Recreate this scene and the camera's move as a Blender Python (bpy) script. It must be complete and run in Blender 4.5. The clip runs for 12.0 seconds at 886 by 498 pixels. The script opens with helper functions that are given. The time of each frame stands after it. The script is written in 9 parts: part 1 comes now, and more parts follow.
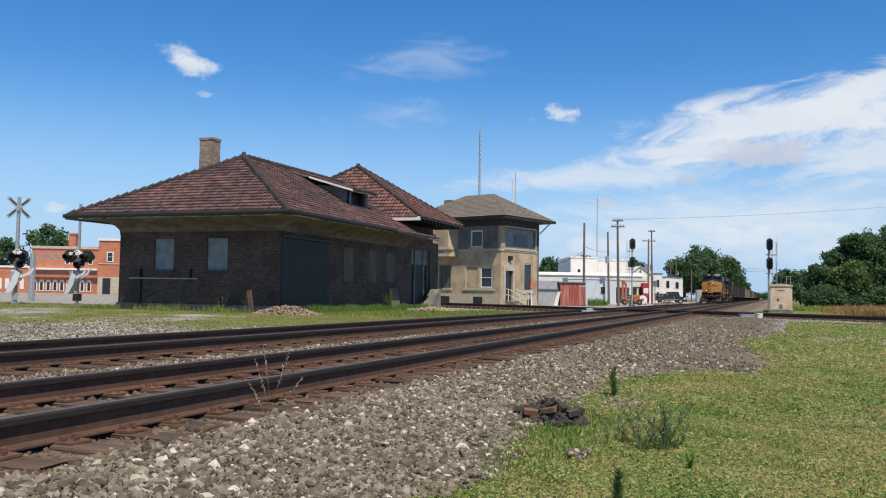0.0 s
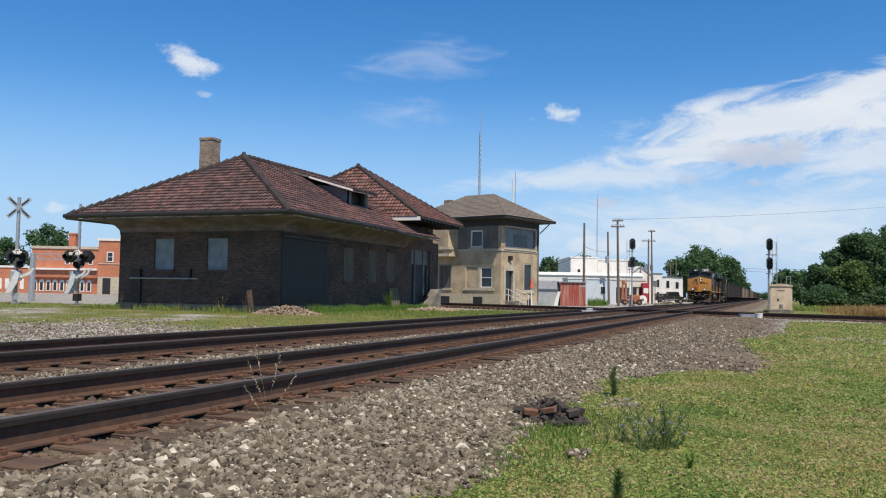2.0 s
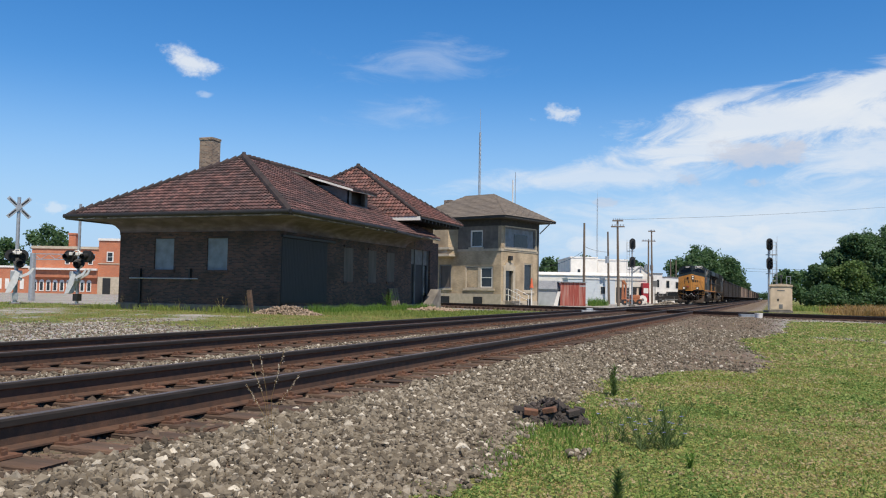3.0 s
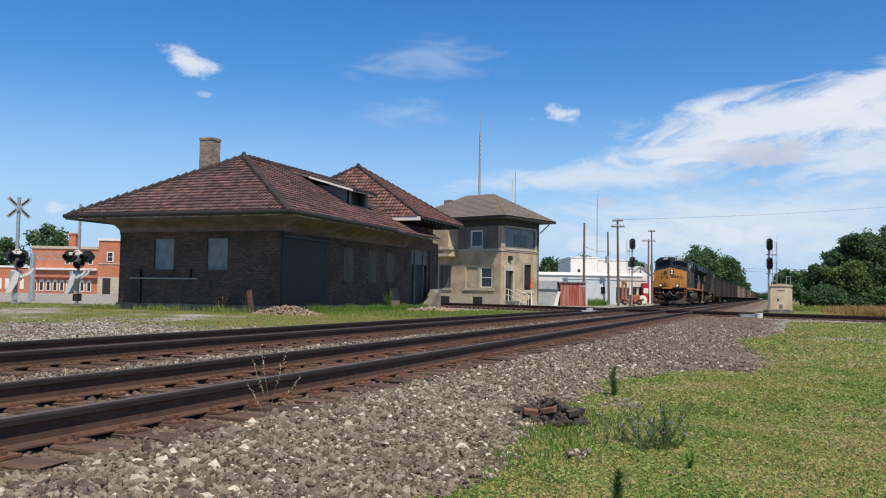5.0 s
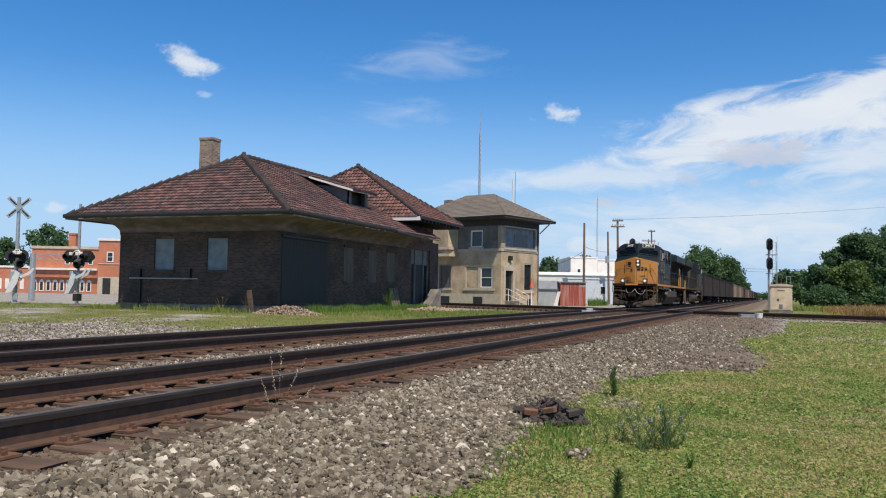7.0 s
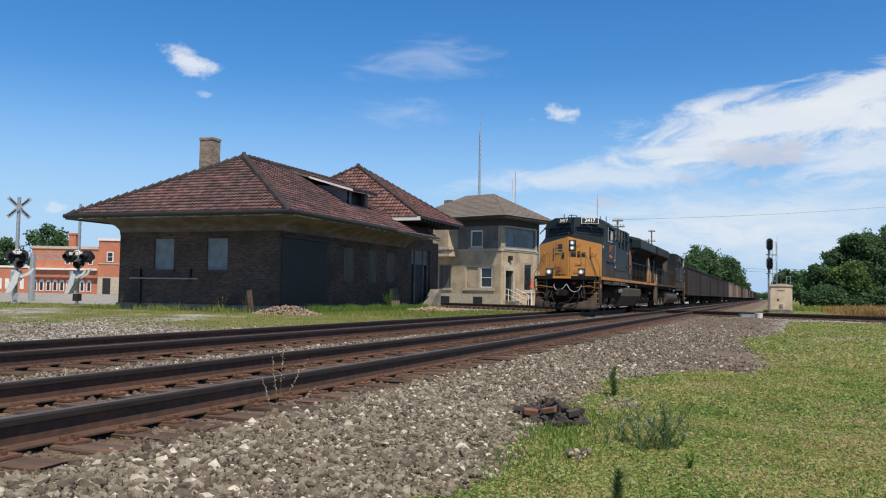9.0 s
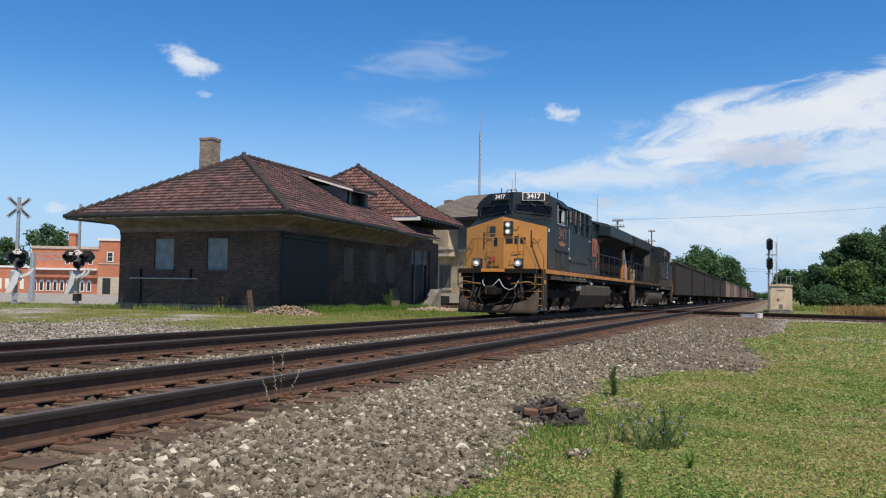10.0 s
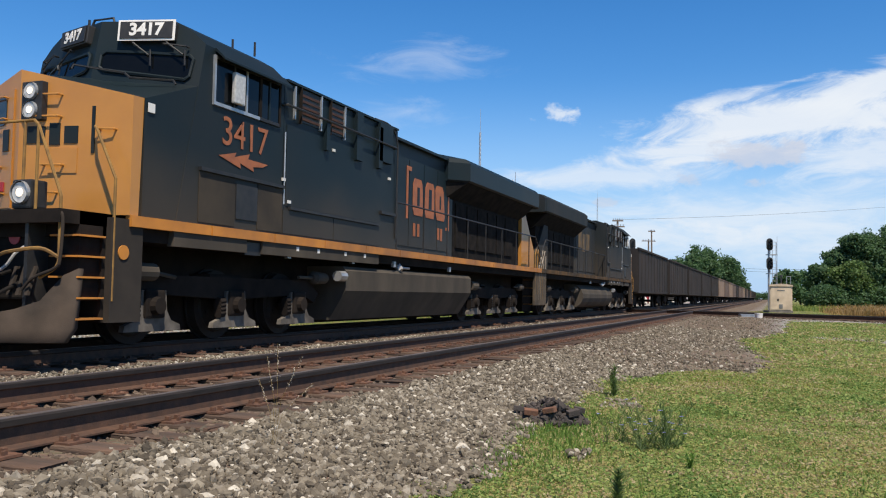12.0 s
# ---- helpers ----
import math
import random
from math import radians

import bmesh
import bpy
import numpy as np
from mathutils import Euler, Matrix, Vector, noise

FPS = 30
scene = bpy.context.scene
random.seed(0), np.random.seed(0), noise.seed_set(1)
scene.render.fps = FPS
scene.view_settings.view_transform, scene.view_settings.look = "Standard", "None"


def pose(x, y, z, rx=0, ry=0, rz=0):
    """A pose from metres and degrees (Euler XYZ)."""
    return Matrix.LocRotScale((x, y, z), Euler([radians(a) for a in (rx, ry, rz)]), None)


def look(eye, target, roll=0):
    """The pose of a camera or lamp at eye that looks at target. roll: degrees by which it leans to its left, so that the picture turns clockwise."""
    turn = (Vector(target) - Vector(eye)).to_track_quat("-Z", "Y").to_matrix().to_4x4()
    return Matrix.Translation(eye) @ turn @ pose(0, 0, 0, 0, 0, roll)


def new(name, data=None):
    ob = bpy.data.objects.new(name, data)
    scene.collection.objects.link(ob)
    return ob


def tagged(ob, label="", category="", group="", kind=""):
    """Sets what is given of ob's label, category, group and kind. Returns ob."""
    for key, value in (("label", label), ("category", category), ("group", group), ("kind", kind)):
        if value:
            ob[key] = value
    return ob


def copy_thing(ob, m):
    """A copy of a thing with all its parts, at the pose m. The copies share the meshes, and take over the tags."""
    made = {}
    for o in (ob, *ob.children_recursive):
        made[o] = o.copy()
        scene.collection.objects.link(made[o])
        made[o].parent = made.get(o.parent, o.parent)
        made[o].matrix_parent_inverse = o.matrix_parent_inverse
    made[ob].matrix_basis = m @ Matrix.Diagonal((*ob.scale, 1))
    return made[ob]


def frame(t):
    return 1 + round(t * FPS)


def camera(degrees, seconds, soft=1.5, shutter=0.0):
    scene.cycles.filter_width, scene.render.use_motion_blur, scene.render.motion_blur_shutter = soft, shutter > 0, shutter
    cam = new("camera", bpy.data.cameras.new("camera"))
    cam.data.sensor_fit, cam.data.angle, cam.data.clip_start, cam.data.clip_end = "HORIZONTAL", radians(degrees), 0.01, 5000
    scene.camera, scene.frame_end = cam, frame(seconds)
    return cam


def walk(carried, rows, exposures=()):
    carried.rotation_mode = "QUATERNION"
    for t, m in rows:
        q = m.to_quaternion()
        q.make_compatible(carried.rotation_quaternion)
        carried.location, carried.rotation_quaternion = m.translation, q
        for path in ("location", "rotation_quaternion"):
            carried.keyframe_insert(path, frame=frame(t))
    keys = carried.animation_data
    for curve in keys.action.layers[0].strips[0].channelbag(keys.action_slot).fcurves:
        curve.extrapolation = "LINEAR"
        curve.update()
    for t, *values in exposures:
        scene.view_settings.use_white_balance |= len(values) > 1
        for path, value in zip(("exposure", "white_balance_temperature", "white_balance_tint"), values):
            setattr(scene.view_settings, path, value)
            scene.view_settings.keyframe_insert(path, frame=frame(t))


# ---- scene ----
# ---------- camera (stands still) ----------
cam = camera(55.81, 12.0, soft=1.1)
EYE = (0.0, 0.0, 0.77)
VIEW = look(EYE, (-36.58, 92.92, 0.77 + 5.25), 1.0)
walk(cam, [(0.0, VIEW), (12.0, VIEW)], exposures=[(0.0, 0.03), (9.5, 0.03), (10.5, 0.04), (11.5, 0.06), (12.0, 0.12)])

# ---------- sky and sun ----------
SUN_WAY = Vector((0.40, -0.425, 1.0)).normalized()


def build_sky():
    world = bpy.data.worlds.new("sky")
    scene.world = world
    world.use_nodes = True
    nt = world.node_tree
    nt.nodes.clear()
    N, L = nt.nodes.new, nt.links.new
    out = N("ShaderNodeOutputWorld")
    bg = N("ShaderNodeBackground")
    sky = N("ShaderNodeTexSky")
    sky.sky_type = "NISHITA"
    sky.sun_disc = False
    sky.sun_elevation = math.asin(SUN_WAY.z)
    sky.sun_rotation = math.atan2(SUN_WAY.x, SUN_WAY.y)
    sky.air_density, sky.dust_density, sky.ozone_density = 1.0, 0.15, 4.5
    tc = N("ShaderNodeTexCoord")
    tint = N("ShaderNodeHueSaturation")
    tint.inputs["Saturation"].default_value = 1.32
    tint.inputs["Hue"].default_value = 0.504
    tint.inputs["Value"].default_value = 1.35
    L(sky.outputs[0], tint.inputs["Color"])

    def math_node(op, a, b=None, clamp=False):
        m = N("ShaderNodeMath")
        m.operation, m.use_clamp = op, clamp
        for i, v in enumerate((a, b)):
            if v is None:
                continue
            if isinstance(v, (int, float)):
                m.inputs[i].default_value = v
            else:
                L(v, m.inputs[i])
        return m.outputs[0]

    def tex(scale3, scale, detail, rough, distortion=0.0):
        mp = N("ShaderNodeMapping")
        mp.inputs["Scale"].default_value = scale3
        L(tc.outputs["Generated"], mp.inputs["Vector"])
        n = N("ShaderNodeTexNoise")
        n.inputs["Scale"].default_value = scale
        n.inputs["Detail"].default_value = detail
        n.inputs["Roughness"].default_value = rough
        n.inputs["Distortion"].default_value = distortion
        L(mp.outputs[0], n.inputs["Vector"])
        return n.outputs["Fac"]

    puff = tex((1, 1, 1.5), 26, 10, 0.62)
    wisp = tex((1.0, 1.0, 3.2), 9, 12, 0.66, 0.8)
    veil = tex((1, 1, 6), 3.2, 6, 0.55, 0.3)

    def cloud(centre, size, noise_out, lo, hi, spread=0.9, tilt=0.0):
        """A soft ellipsoid of directions round centre, broken up by noise."""
        mp = N("ShaderNodeMapping")
        mp.vector_type = "TEXTURE"
        c = Vector(centre).normalized()
        mp.inputs["Location"].default_value = c
        mp.inputs["Rotation"].default_value = (0, radians(tilt), math.atan2(-c.x, c.y))
        mp.inputs["Scale"].default_value = (size[0], 1.0, size[1])
        L(tc.outputs["Generated"], mp.inputs["Vector"])
        ln = N("ShaderNodeVectorMath")
        ln.operation = "LENGTH"
        L(mp.outputs[0], ln.inputs[0])
        fall = math_node("SUBTRACT", 1.0, ln.outputs["Value"])
        v = math_node("ADD", math_node("MULTIPLY", fall, spread), math_node("MULTIPLY", math_node("SUBTRACT", noise_out, 0.5), 2.6))
        mr = N("ShaderNodeMapRange")
        mr.interpolation_type = "SMOOTHSTEP"
        L(v, mr.inputs["Value"])
        mr.inputs["From Min"].default_value, mr.inputs["From Max"].default_value = lo, hi
        return mr.outputs[0]

    masks = [
        (cloud((-0.603, 0.756, 0.253), (0.043, 0.0155), puff, 0.05, 0.8, 1.0, 14), 0.88),
        (cloud((-0.234, 0.949, 0.211), (0.028, 0.015), puff, 0.1, 0.6, 0.9), 0.75),
        (cloud((0.020, 0.981, 0.197), (0.17, 0.032), wisp, -0.1, 0.75, 1.2, -3), 0.9),
        (cloud((0.095, 0.969, 0.222), (0.10, 0.024), wisp, -0.15, 0.7, 1.2, -9), 0.9),
        (cloud((0.120, 0.980, 0.158), (0.11, 0.036), wisp, -0.1, 0.95, 1.1, 0), 0.75),
        (cloud((-0.075, 0.982, 0.167), (0.11, 0.017), wisp, -0.25, 0.7, 1.1, -3), 0.85),
        (cloud((-0.045, 0.973, 0.222), (0.07, 0.012), wisp, 0.0, 0.9, 1.0, -6), 0.6),
        (cloud((-0.175, 0.975, 0.138), (0.16, 0.019), wisp, -0.15, 0.9, 1.0, -3), 0.65),
        (cloud((0.02, 0.992, 0.095), (0.34, 0.034), wisp, -0.4, 1.0, 0.9, -2), 0.5),
        (cloud((-0.40, 0.892, 0.213), (0.12, 0.026), wisp, 0.2, 1.2, 0.8, -4), 0.30),
        (cloud((-0.37, 0.887, 0.272), (0.13, 0.035), wisp, 0.2, 1.2, 0.8, -8), 0.28),
        (cloud((-0.595, 0.773, 0.220), (0.014, 0.006), puff, 0.1, 0.6, 0.8), 0.35),
        (cloud((-0.72, 0.689, 0.085), (0.022, 0.009), puff, 0.1, 0.5, 0.8), 0.5),
        (cloud((-0.02, 1.0, 0.070), (0.36, 0.05), wisp, -0.2, 0.9, 0.7), 0.45),
        (cloud((-0.19, 0.98, 0.060), (0.05, 0.012), puff, 0.0, 0.5, 0.7), 0.5),
        (cloud((-0.05, 0.99, 0.072), (0.06, 0.016), puff, 0.0, 0.5, 0.7), 0.5),
    ]
    grey_puffs = [
        (cloud((-0.018, 0.987, 0.159), (0.050, 0.019), puff, -0.1, 0.4, 0.9), 0.75),
        (cloud((-0.021, 0.991, 0.130), (0.020, 0.010), puff, 0.1, 0.5, 0.8), 0.5),
        (cloud((-0.086, 0.987, 0.134), (0.028, 0.010), puff, 0.05, 0.5, 0.8), 0.5),
        (cloud((-0.185, 0.977, 0.110), (0.016, 0.008), puff, 0.1, 0.5, 0.8), 0.5),
    ]
    def together(some):
        total = None
        for m, w in some:
            m = math_node("SUBTRACT", 1.0, math_node("MULTIPLY", m, w, True))
            total = m if total is None else math_node("MULTIPLY", total, m)
        return math_node("SUBTRACT", 1.0, total, True)

    cover, grey_cover = together(masks), together(grey_puffs)
    up = N("ShaderNodeSeparateXYZ")
    L(tc.outputs["Generated"], up.inputs[0])
    low = N("ShaderNodeMapRange")
    low.interpolation_type = "SMOOTHSTEP"
    L(up.outputs[2], low.inputs["Value"])
    low.inputs["From Min"].default_value, low.inputs["From Max"].default_value = 0.0, 0.26
    low.inputs["To Min"].default_value, low.inputs["To Max"].default_value = 0.92, 0.0
    haze = N("ShaderNodeMixRGB")
    L(low.outputs[0], haze.inputs[0])
    deep = N("ShaderNodeMapRange")
    deep.interpolation_type = "SMOOTHSTEP"
    L(up.outputs[2], deep.inputs["Value"])
    deep.inputs["From Min"].default_value, deep.inputs["From Max"].default_value = 0.30, 0.75
    deep.inputs["To Min"].default_value, deep.inputs["To Max"].default_value = 1.0, 0.42
    zen = N("ShaderNodeMixRGB")
    zen.blend_type = "MULTIPLY"
    zen.inputs[0].default_value = 1.0
    L(tint.outputs[0], zen.inputs[1])
    L(deep.outputs[0], zen.inputs[2])
    L(zen.outputs[0], haze.inputs[1])
    haze.inputs[2].default_value = (3.9, 5.8, 8.5, 1)
    white = N("ShaderNodeRGB")
    white.outputs[0].default_value = (7.7, 8.15, 8.7, 1)
    mix = N("ShaderNodeMixRGB")
    L(cover, mix.inputs[0])
    L(haze.outputs[0], mix.inputs[1])
    L(white.outputs[0], mix.inputs[2])
    veiled = N("ShaderNodeMixRGB")
    L(grey_cover, veiled.inputs[0])
    L(mix.outputs[0], veiled.inputs[1])
    veiled.inputs[2].default_value = (5.8, 6.1, 7.0, 1)
    L(veiled.outputs[0], bg.inputs["Color"])
    bg.inputs["Strength"].default_value = 0.10
    L(bg.outputs[0], out.inputs["Surface"])
    sun = new("sun", bpy.data.lights.new("sun", "SUN"))
    sun.data.energy, sun.data.angle, sun.data.color = 5.0, radians(0.53), (1.0, 0.91, 0.78)
    sun.matrix_world = look(SUN_WAY * 60, (0, 0, 0))


build_sky()


# ---------- materials ----------
def mat(name, base, second=None, scale=6.0, rough=0.8, bump=0.0, bump_scale=60.0, metal=0.0, stain=None, stain_scale=0.7,
        stain_amount=0.5, stretch=(1, 1, 1), per_object=0.0, per_island=0.0, detail=6.0, coat=0.0, spec=0.5):
    """A principled material: two tones by fine noise, broad stains over them, bump, and a little variation from piece to piece."""
    m = bpy.data.materials.new(name)
    m.use_nodes = True
    nt = m.node_tree
    N, L = nt.nodes.new, nt.links.new
    b = nt.nodes["Principled BSDF"]
    b.inputs["Roughness"].default_value, b.inputs["Metallic"].default_value = rough, metal
    b.inputs["Coat Weight"].default_value = coat
    b.inputs["Specular IOR Level"].default_value = spec
    tc = N("ShaderNodeTexCoord")
    mp = N("ShaderNodeMapping")
    mp.inputs["Scale"].default_value = stretch
    L(tc.outputs["Object"], mp.inputs[0])
    second = second or tuple(c * 0.7 for c in base)
    n1 = N("ShaderNodeTexNoise")
    n1.inputs["Scale"].default_value, n1.inputs["Detail"].default_value = scale, detail
    L(mp.outputs[0], n1.inputs["Vector"])
    r1 = N("ShaderNodeValToRGB")
    r1.color_ramp.elements[0].position, r1.color_ramp.elements[1].position = 0.35, 0.65
    L(n1.outputs["Fac"], r1.inputs[0])
    mix = N("ShaderNodeMixRGB")
    mix.inputs[1].default_value, mix.inputs[2].default_value = (*base, 1), (*second, 1)
    L(r1.outputs[0], mix.inputs[0])
    col = mix.outputs[0]
    if stain:
        n2 = N("ShaderNodeTexNoise")
        n2.inputs["Scale"].default_value, n2.inputs["Detail"].default_value = stain_scale, 8
        L(mp.outputs[0], n2.inputs["Vector"])
        r2 = N("ShaderNodeValToRGB")
        r2.color_ramp.elements[0].position, r2.color_ramp.elements[1].position = 0.42, 0.68
        r2.color_ramp.elements[1].color = (stain_amount,) * 3 + (1,)
        L(n2.outputs["Fac"], r2.inputs[0])
        m2 = N("ShaderNodeMixRGB")
        L(r2.outputs[0], m2.inputs[0])
        L(col, m2.inputs[1])
        m2.inputs[2].default_value = (*stain, 1)
        col = m2.outputs[0]
    for amount, node, socket in ((per_object, "ShaderNodeObjectInfo", "Random"), (per_island, "ShaderNodeNewGeometry", "Random Per Island")):
        if amount:
            src = N(node)
            mr = N("ShaderNodeMapRange")
            mr.inputs["To Min"].default_value, mr.inputs["To Max"].default_value = 1 - amount, 1 + amount
            L(src.outputs[socket], mr.inputs["Value"])
            hv = N("ShaderNodeHueSaturation")
            L(mr.outputs[0], hv.inputs["Value"])
            L(col, hv.inputs["Color"])
            col = hv.outputs[0]
    L(col, b.inputs["Base Color"])
    if bump:
        n3 = N("ShaderNodeTexNoise")
        n3.inputs["Scale"].default_value, n3.inputs["Detail"].default_value = bump_scale, 5
        L(mp.outputs[0], n3.inputs["Vector"])
        bp = N("ShaderNodeBump")
        bp.inputs["Strength"].default_value, bp.inputs["Distance"].default_value = bump, 0.01
        L(n3.outputs["Fac"], bp.inputs["Height"])
        L(bp.outputs[0], b.inputs["Normal"])
    return m


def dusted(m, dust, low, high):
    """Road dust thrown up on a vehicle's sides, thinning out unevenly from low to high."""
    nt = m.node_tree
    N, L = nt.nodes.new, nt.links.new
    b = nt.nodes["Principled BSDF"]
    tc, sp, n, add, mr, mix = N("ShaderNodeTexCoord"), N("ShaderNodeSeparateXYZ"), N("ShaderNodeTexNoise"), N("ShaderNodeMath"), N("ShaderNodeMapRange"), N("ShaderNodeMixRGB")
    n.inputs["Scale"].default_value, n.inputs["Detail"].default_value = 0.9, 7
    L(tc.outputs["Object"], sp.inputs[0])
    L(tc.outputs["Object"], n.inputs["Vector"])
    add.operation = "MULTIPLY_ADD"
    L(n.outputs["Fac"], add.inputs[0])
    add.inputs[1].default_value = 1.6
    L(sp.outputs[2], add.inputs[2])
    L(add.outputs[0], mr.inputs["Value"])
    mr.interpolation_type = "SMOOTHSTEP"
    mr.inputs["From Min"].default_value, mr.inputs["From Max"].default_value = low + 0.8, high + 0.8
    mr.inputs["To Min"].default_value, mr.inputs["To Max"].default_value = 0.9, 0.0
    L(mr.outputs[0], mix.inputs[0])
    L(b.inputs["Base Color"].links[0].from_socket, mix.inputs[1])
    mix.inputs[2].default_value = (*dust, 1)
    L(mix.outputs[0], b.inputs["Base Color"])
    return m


def glow_mat(name, colour, strength):
    m = mat(name, colour, rough=0.2)
    b = m.node_tree.nodes["Principled BSDF"]
    b.inputs["Emission Color"].default_value, b.inputs["Emission Strength"].default_value = (*colour, 1), strength
    return m


def leaf_mat(name, base, second):
    m = mat(name, base, second, scale=0.6, rough=0.6, per_island=0.3)
    b = m.node_tree.nodes["Principled BSDF"]
    b.inputs["Specular IOR Level"].default_value = 0.25
    nt = m.node_tree
    tr = nt.nodes.new("ShaderNodeBsdfTranslucent")
    tr.inputs["Color"].default_value = (base[0] * 1.4, base[1] * 1.5, base[2], 1)
    mx = nt.nodes.new("ShaderNodeMixShader")
    mx.inputs[0].default_value = 0.4
    nt.links.new(b.outputs[0], mx.inputs[1])
    nt.links.new(tr.outputs[0], mx.inputs[2])
    nt.links.new(mx.outputs[0], nt.nodes["Material Output"].inputs["Surface"])
    return m


def ground_mat():
    """Gravel and grass, mixed by the sheet's own cover value and broken up by noise."""
    m = bpy.data.materials.new("ground_cover")
    m.use_nodes = True
    nt = m.node_tree
    N, L = nt.nodes.new, nt.links.new
    b = nt.nodes["Principled BSDF"]
    b.inputs["Roughness"].default_value = 0.95
    b.inputs["Specular IOR Level"].default_value = 0.15
    tc = N("ShaderNodeTexCoord")

    def noise_out(scale, detail=6):
        n = N("ShaderNodeTexNoise")
        n.inputs["Scale"].default_value, n.inputs["Detail"].default_value = scale, detail
        L(tc.outputs["Object"], n.inputs["Vector"])
        return n.outputs["Fac"]

    def ramp(fac, stops):
        r = N("ShaderNodeValToRGB")
        while len(r.color_ramp.elements) < len(stops):
            r.color_ramp.elements.new(0.5)
        for e, (p, c) in zip(r.color_ramp.elements, stops):
            e.position, e.color = p, (*c, 1)
        L(fac, r.inputs[0])
        return r.outputs[0]

    def blend(fac, a, c, kind="MIX"):
        x = N("ShaderNodeMixRGB")
        x.blend_type = kind
        for i, v in enumerate((fac, a, c)):
            if isinstance(v, float):
                x.inputs[i].default_value = v
            elif isinstance(v, tuple):
                x.inputs[i].default_value = (*v, 1)
            else:
                L(v, x.inputs[i])
        return x.outputs[0]

    grass = ramp(noise_out(1.3, 14), [(0.34, (0.10, 0.145, 0.045)), (0.46, (0.15, 0.185, 0.058)), (0.56, (0.19, 0.195, 0.075)), (0.68, (0.24, 0.19, 0.10))])
    grass = blend(0.8, grass, ramp(noise_out(26, 10), [(0.32, (0.30, 0.32, 0.28)), (0.68, (1.45, 1.4, 1.3))]), "MULTIPLY")
    grass = blend(0.75, grass, ramp(noise_out(75, 4), [(0.34, (0.36, 0.42, 0.30)), (0.50, (1.05, 1.05, 1.0)), (0.68, (2.3, 2.1, 1.9))]), "MULTIPLY")
    vor = N("ShaderNodeTexVoronoi")
    vor.inputs["Scale"].default_value = 19
    L(tc.outputs["Object"], vor.inputs["Vector"])
    stone = blend(0.75, ramp(noise_out(0.35), [(0.3, (0.24, 0.21, 0.17)), (0.7, (0.36, 0.325, 0.27))]), vor.outputs["Color"], "SOFT_LIGHT")
    stone_grey = N("ShaderNodeHueSaturation")
    stone_grey.inputs["Saturation"].default_value = 0.55
    L(stone, stone_grey.inputs["Color"])
    # brown dirt, also used as painted shade between the ballast stones
    soil_and_gap = ramp(noise_out(3.0), [(0.35, (0.098, 0.064, 0.040)), (0.7, (0.178, 0.124, 0.080))])
    att = N("ShaderNodeAttribute")
    att.attribute_name = "cover"
    sep = N("ShaderNodeSeparateColor")
    L(att.outputs["Color"], sep.inputs[0])
    edge = N("ShaderNodeMath")
    edge.operation = "ADD"
    L(sep.outputs[0], edge.inputs[0])
    wob = N("ShaderNodeMapRange")
    wob.inputs["To Min"].default_value, wob.inputs["To Max"].default_value = -0.55, 0.55
    L(noise_out(3.5, 9), wob.inputs["Value"])
    L(wob.outputs[0], edge.inputs[1])
    hard = ramp(edge.outputs[0], [(0.42, (0, 0, 0)), (0.6, (1, 1, 1))])
    col = blend(hard, grass, stone_grey.outputs[0])
    col = blend(sep.outputs[1], col, soil_and_gap)
    col = blend(sep.outputs[2], col, (0.42, 0.27, 0.09))
    L(col, b.inputs["Base Color"])
    bp = N("ShaderNodeBump")
    bp.inputs["Strength"].default_value, bp.inputs["Distance"].default_value = 0.8, 0.03
    L(vor.outputs["Distance"], bp.inputs["Height"])
    L(bp.outputs[0], b.inputs["Normal"])
    return m


def stone_mat():
    """Crushed stone: browns and greys from piece to piece, a few nearly white."""
    m = mat("ballast_stone", (1, 1, 1), (0.68, 0.66, 0.64), scale=22, rough=0.92, bump=0.35, bump_scale=90)
    nt = m.node_tree
    N, L = nt.nodes.new, nt.links.new
    b = nt.nodes["Principled BSDF"]
    grain = b.inputs["Base Color"].links[0].from_socket
    geo, ramp, mix = N("ShaderNodeNewGeometry"), N("ShaderNodeValToRGB"), N("ShaderNodeMixRGB")
    stops = [(0.0, (0.08, 0.064, 0.046)), (0.2, (0.142, 0.116, 0.083)), (0.5, (0.212, 0.177, 0.130)), (0.78, (0.275, 0.235, 0.177)), (0.93, (0.37, 0.325, 0.26)), (0.962, (0.62, 0.56, 0.46))]
    while len(ramp.color_ramp.elements) < len(stops):
        ramp.color_ramp.elements.new(0.5)
    for e, (p, c) in zip(ramp.color_ramp.elements, stops):
        e.position, e.color = p, (*c, 1)
    L(geo.outputs["Random Per Island"], ramp.inputs[0])
    mix.blend_type = "MULTIPLY"
    mix.inputs[0].default_value = 1.0
    L(ramp.outputs[0], mix.inputs[1])
    L(grain, mix.inputs[2])
    L(mix.outputs[0], b.inputs["Base Color"])
    return m


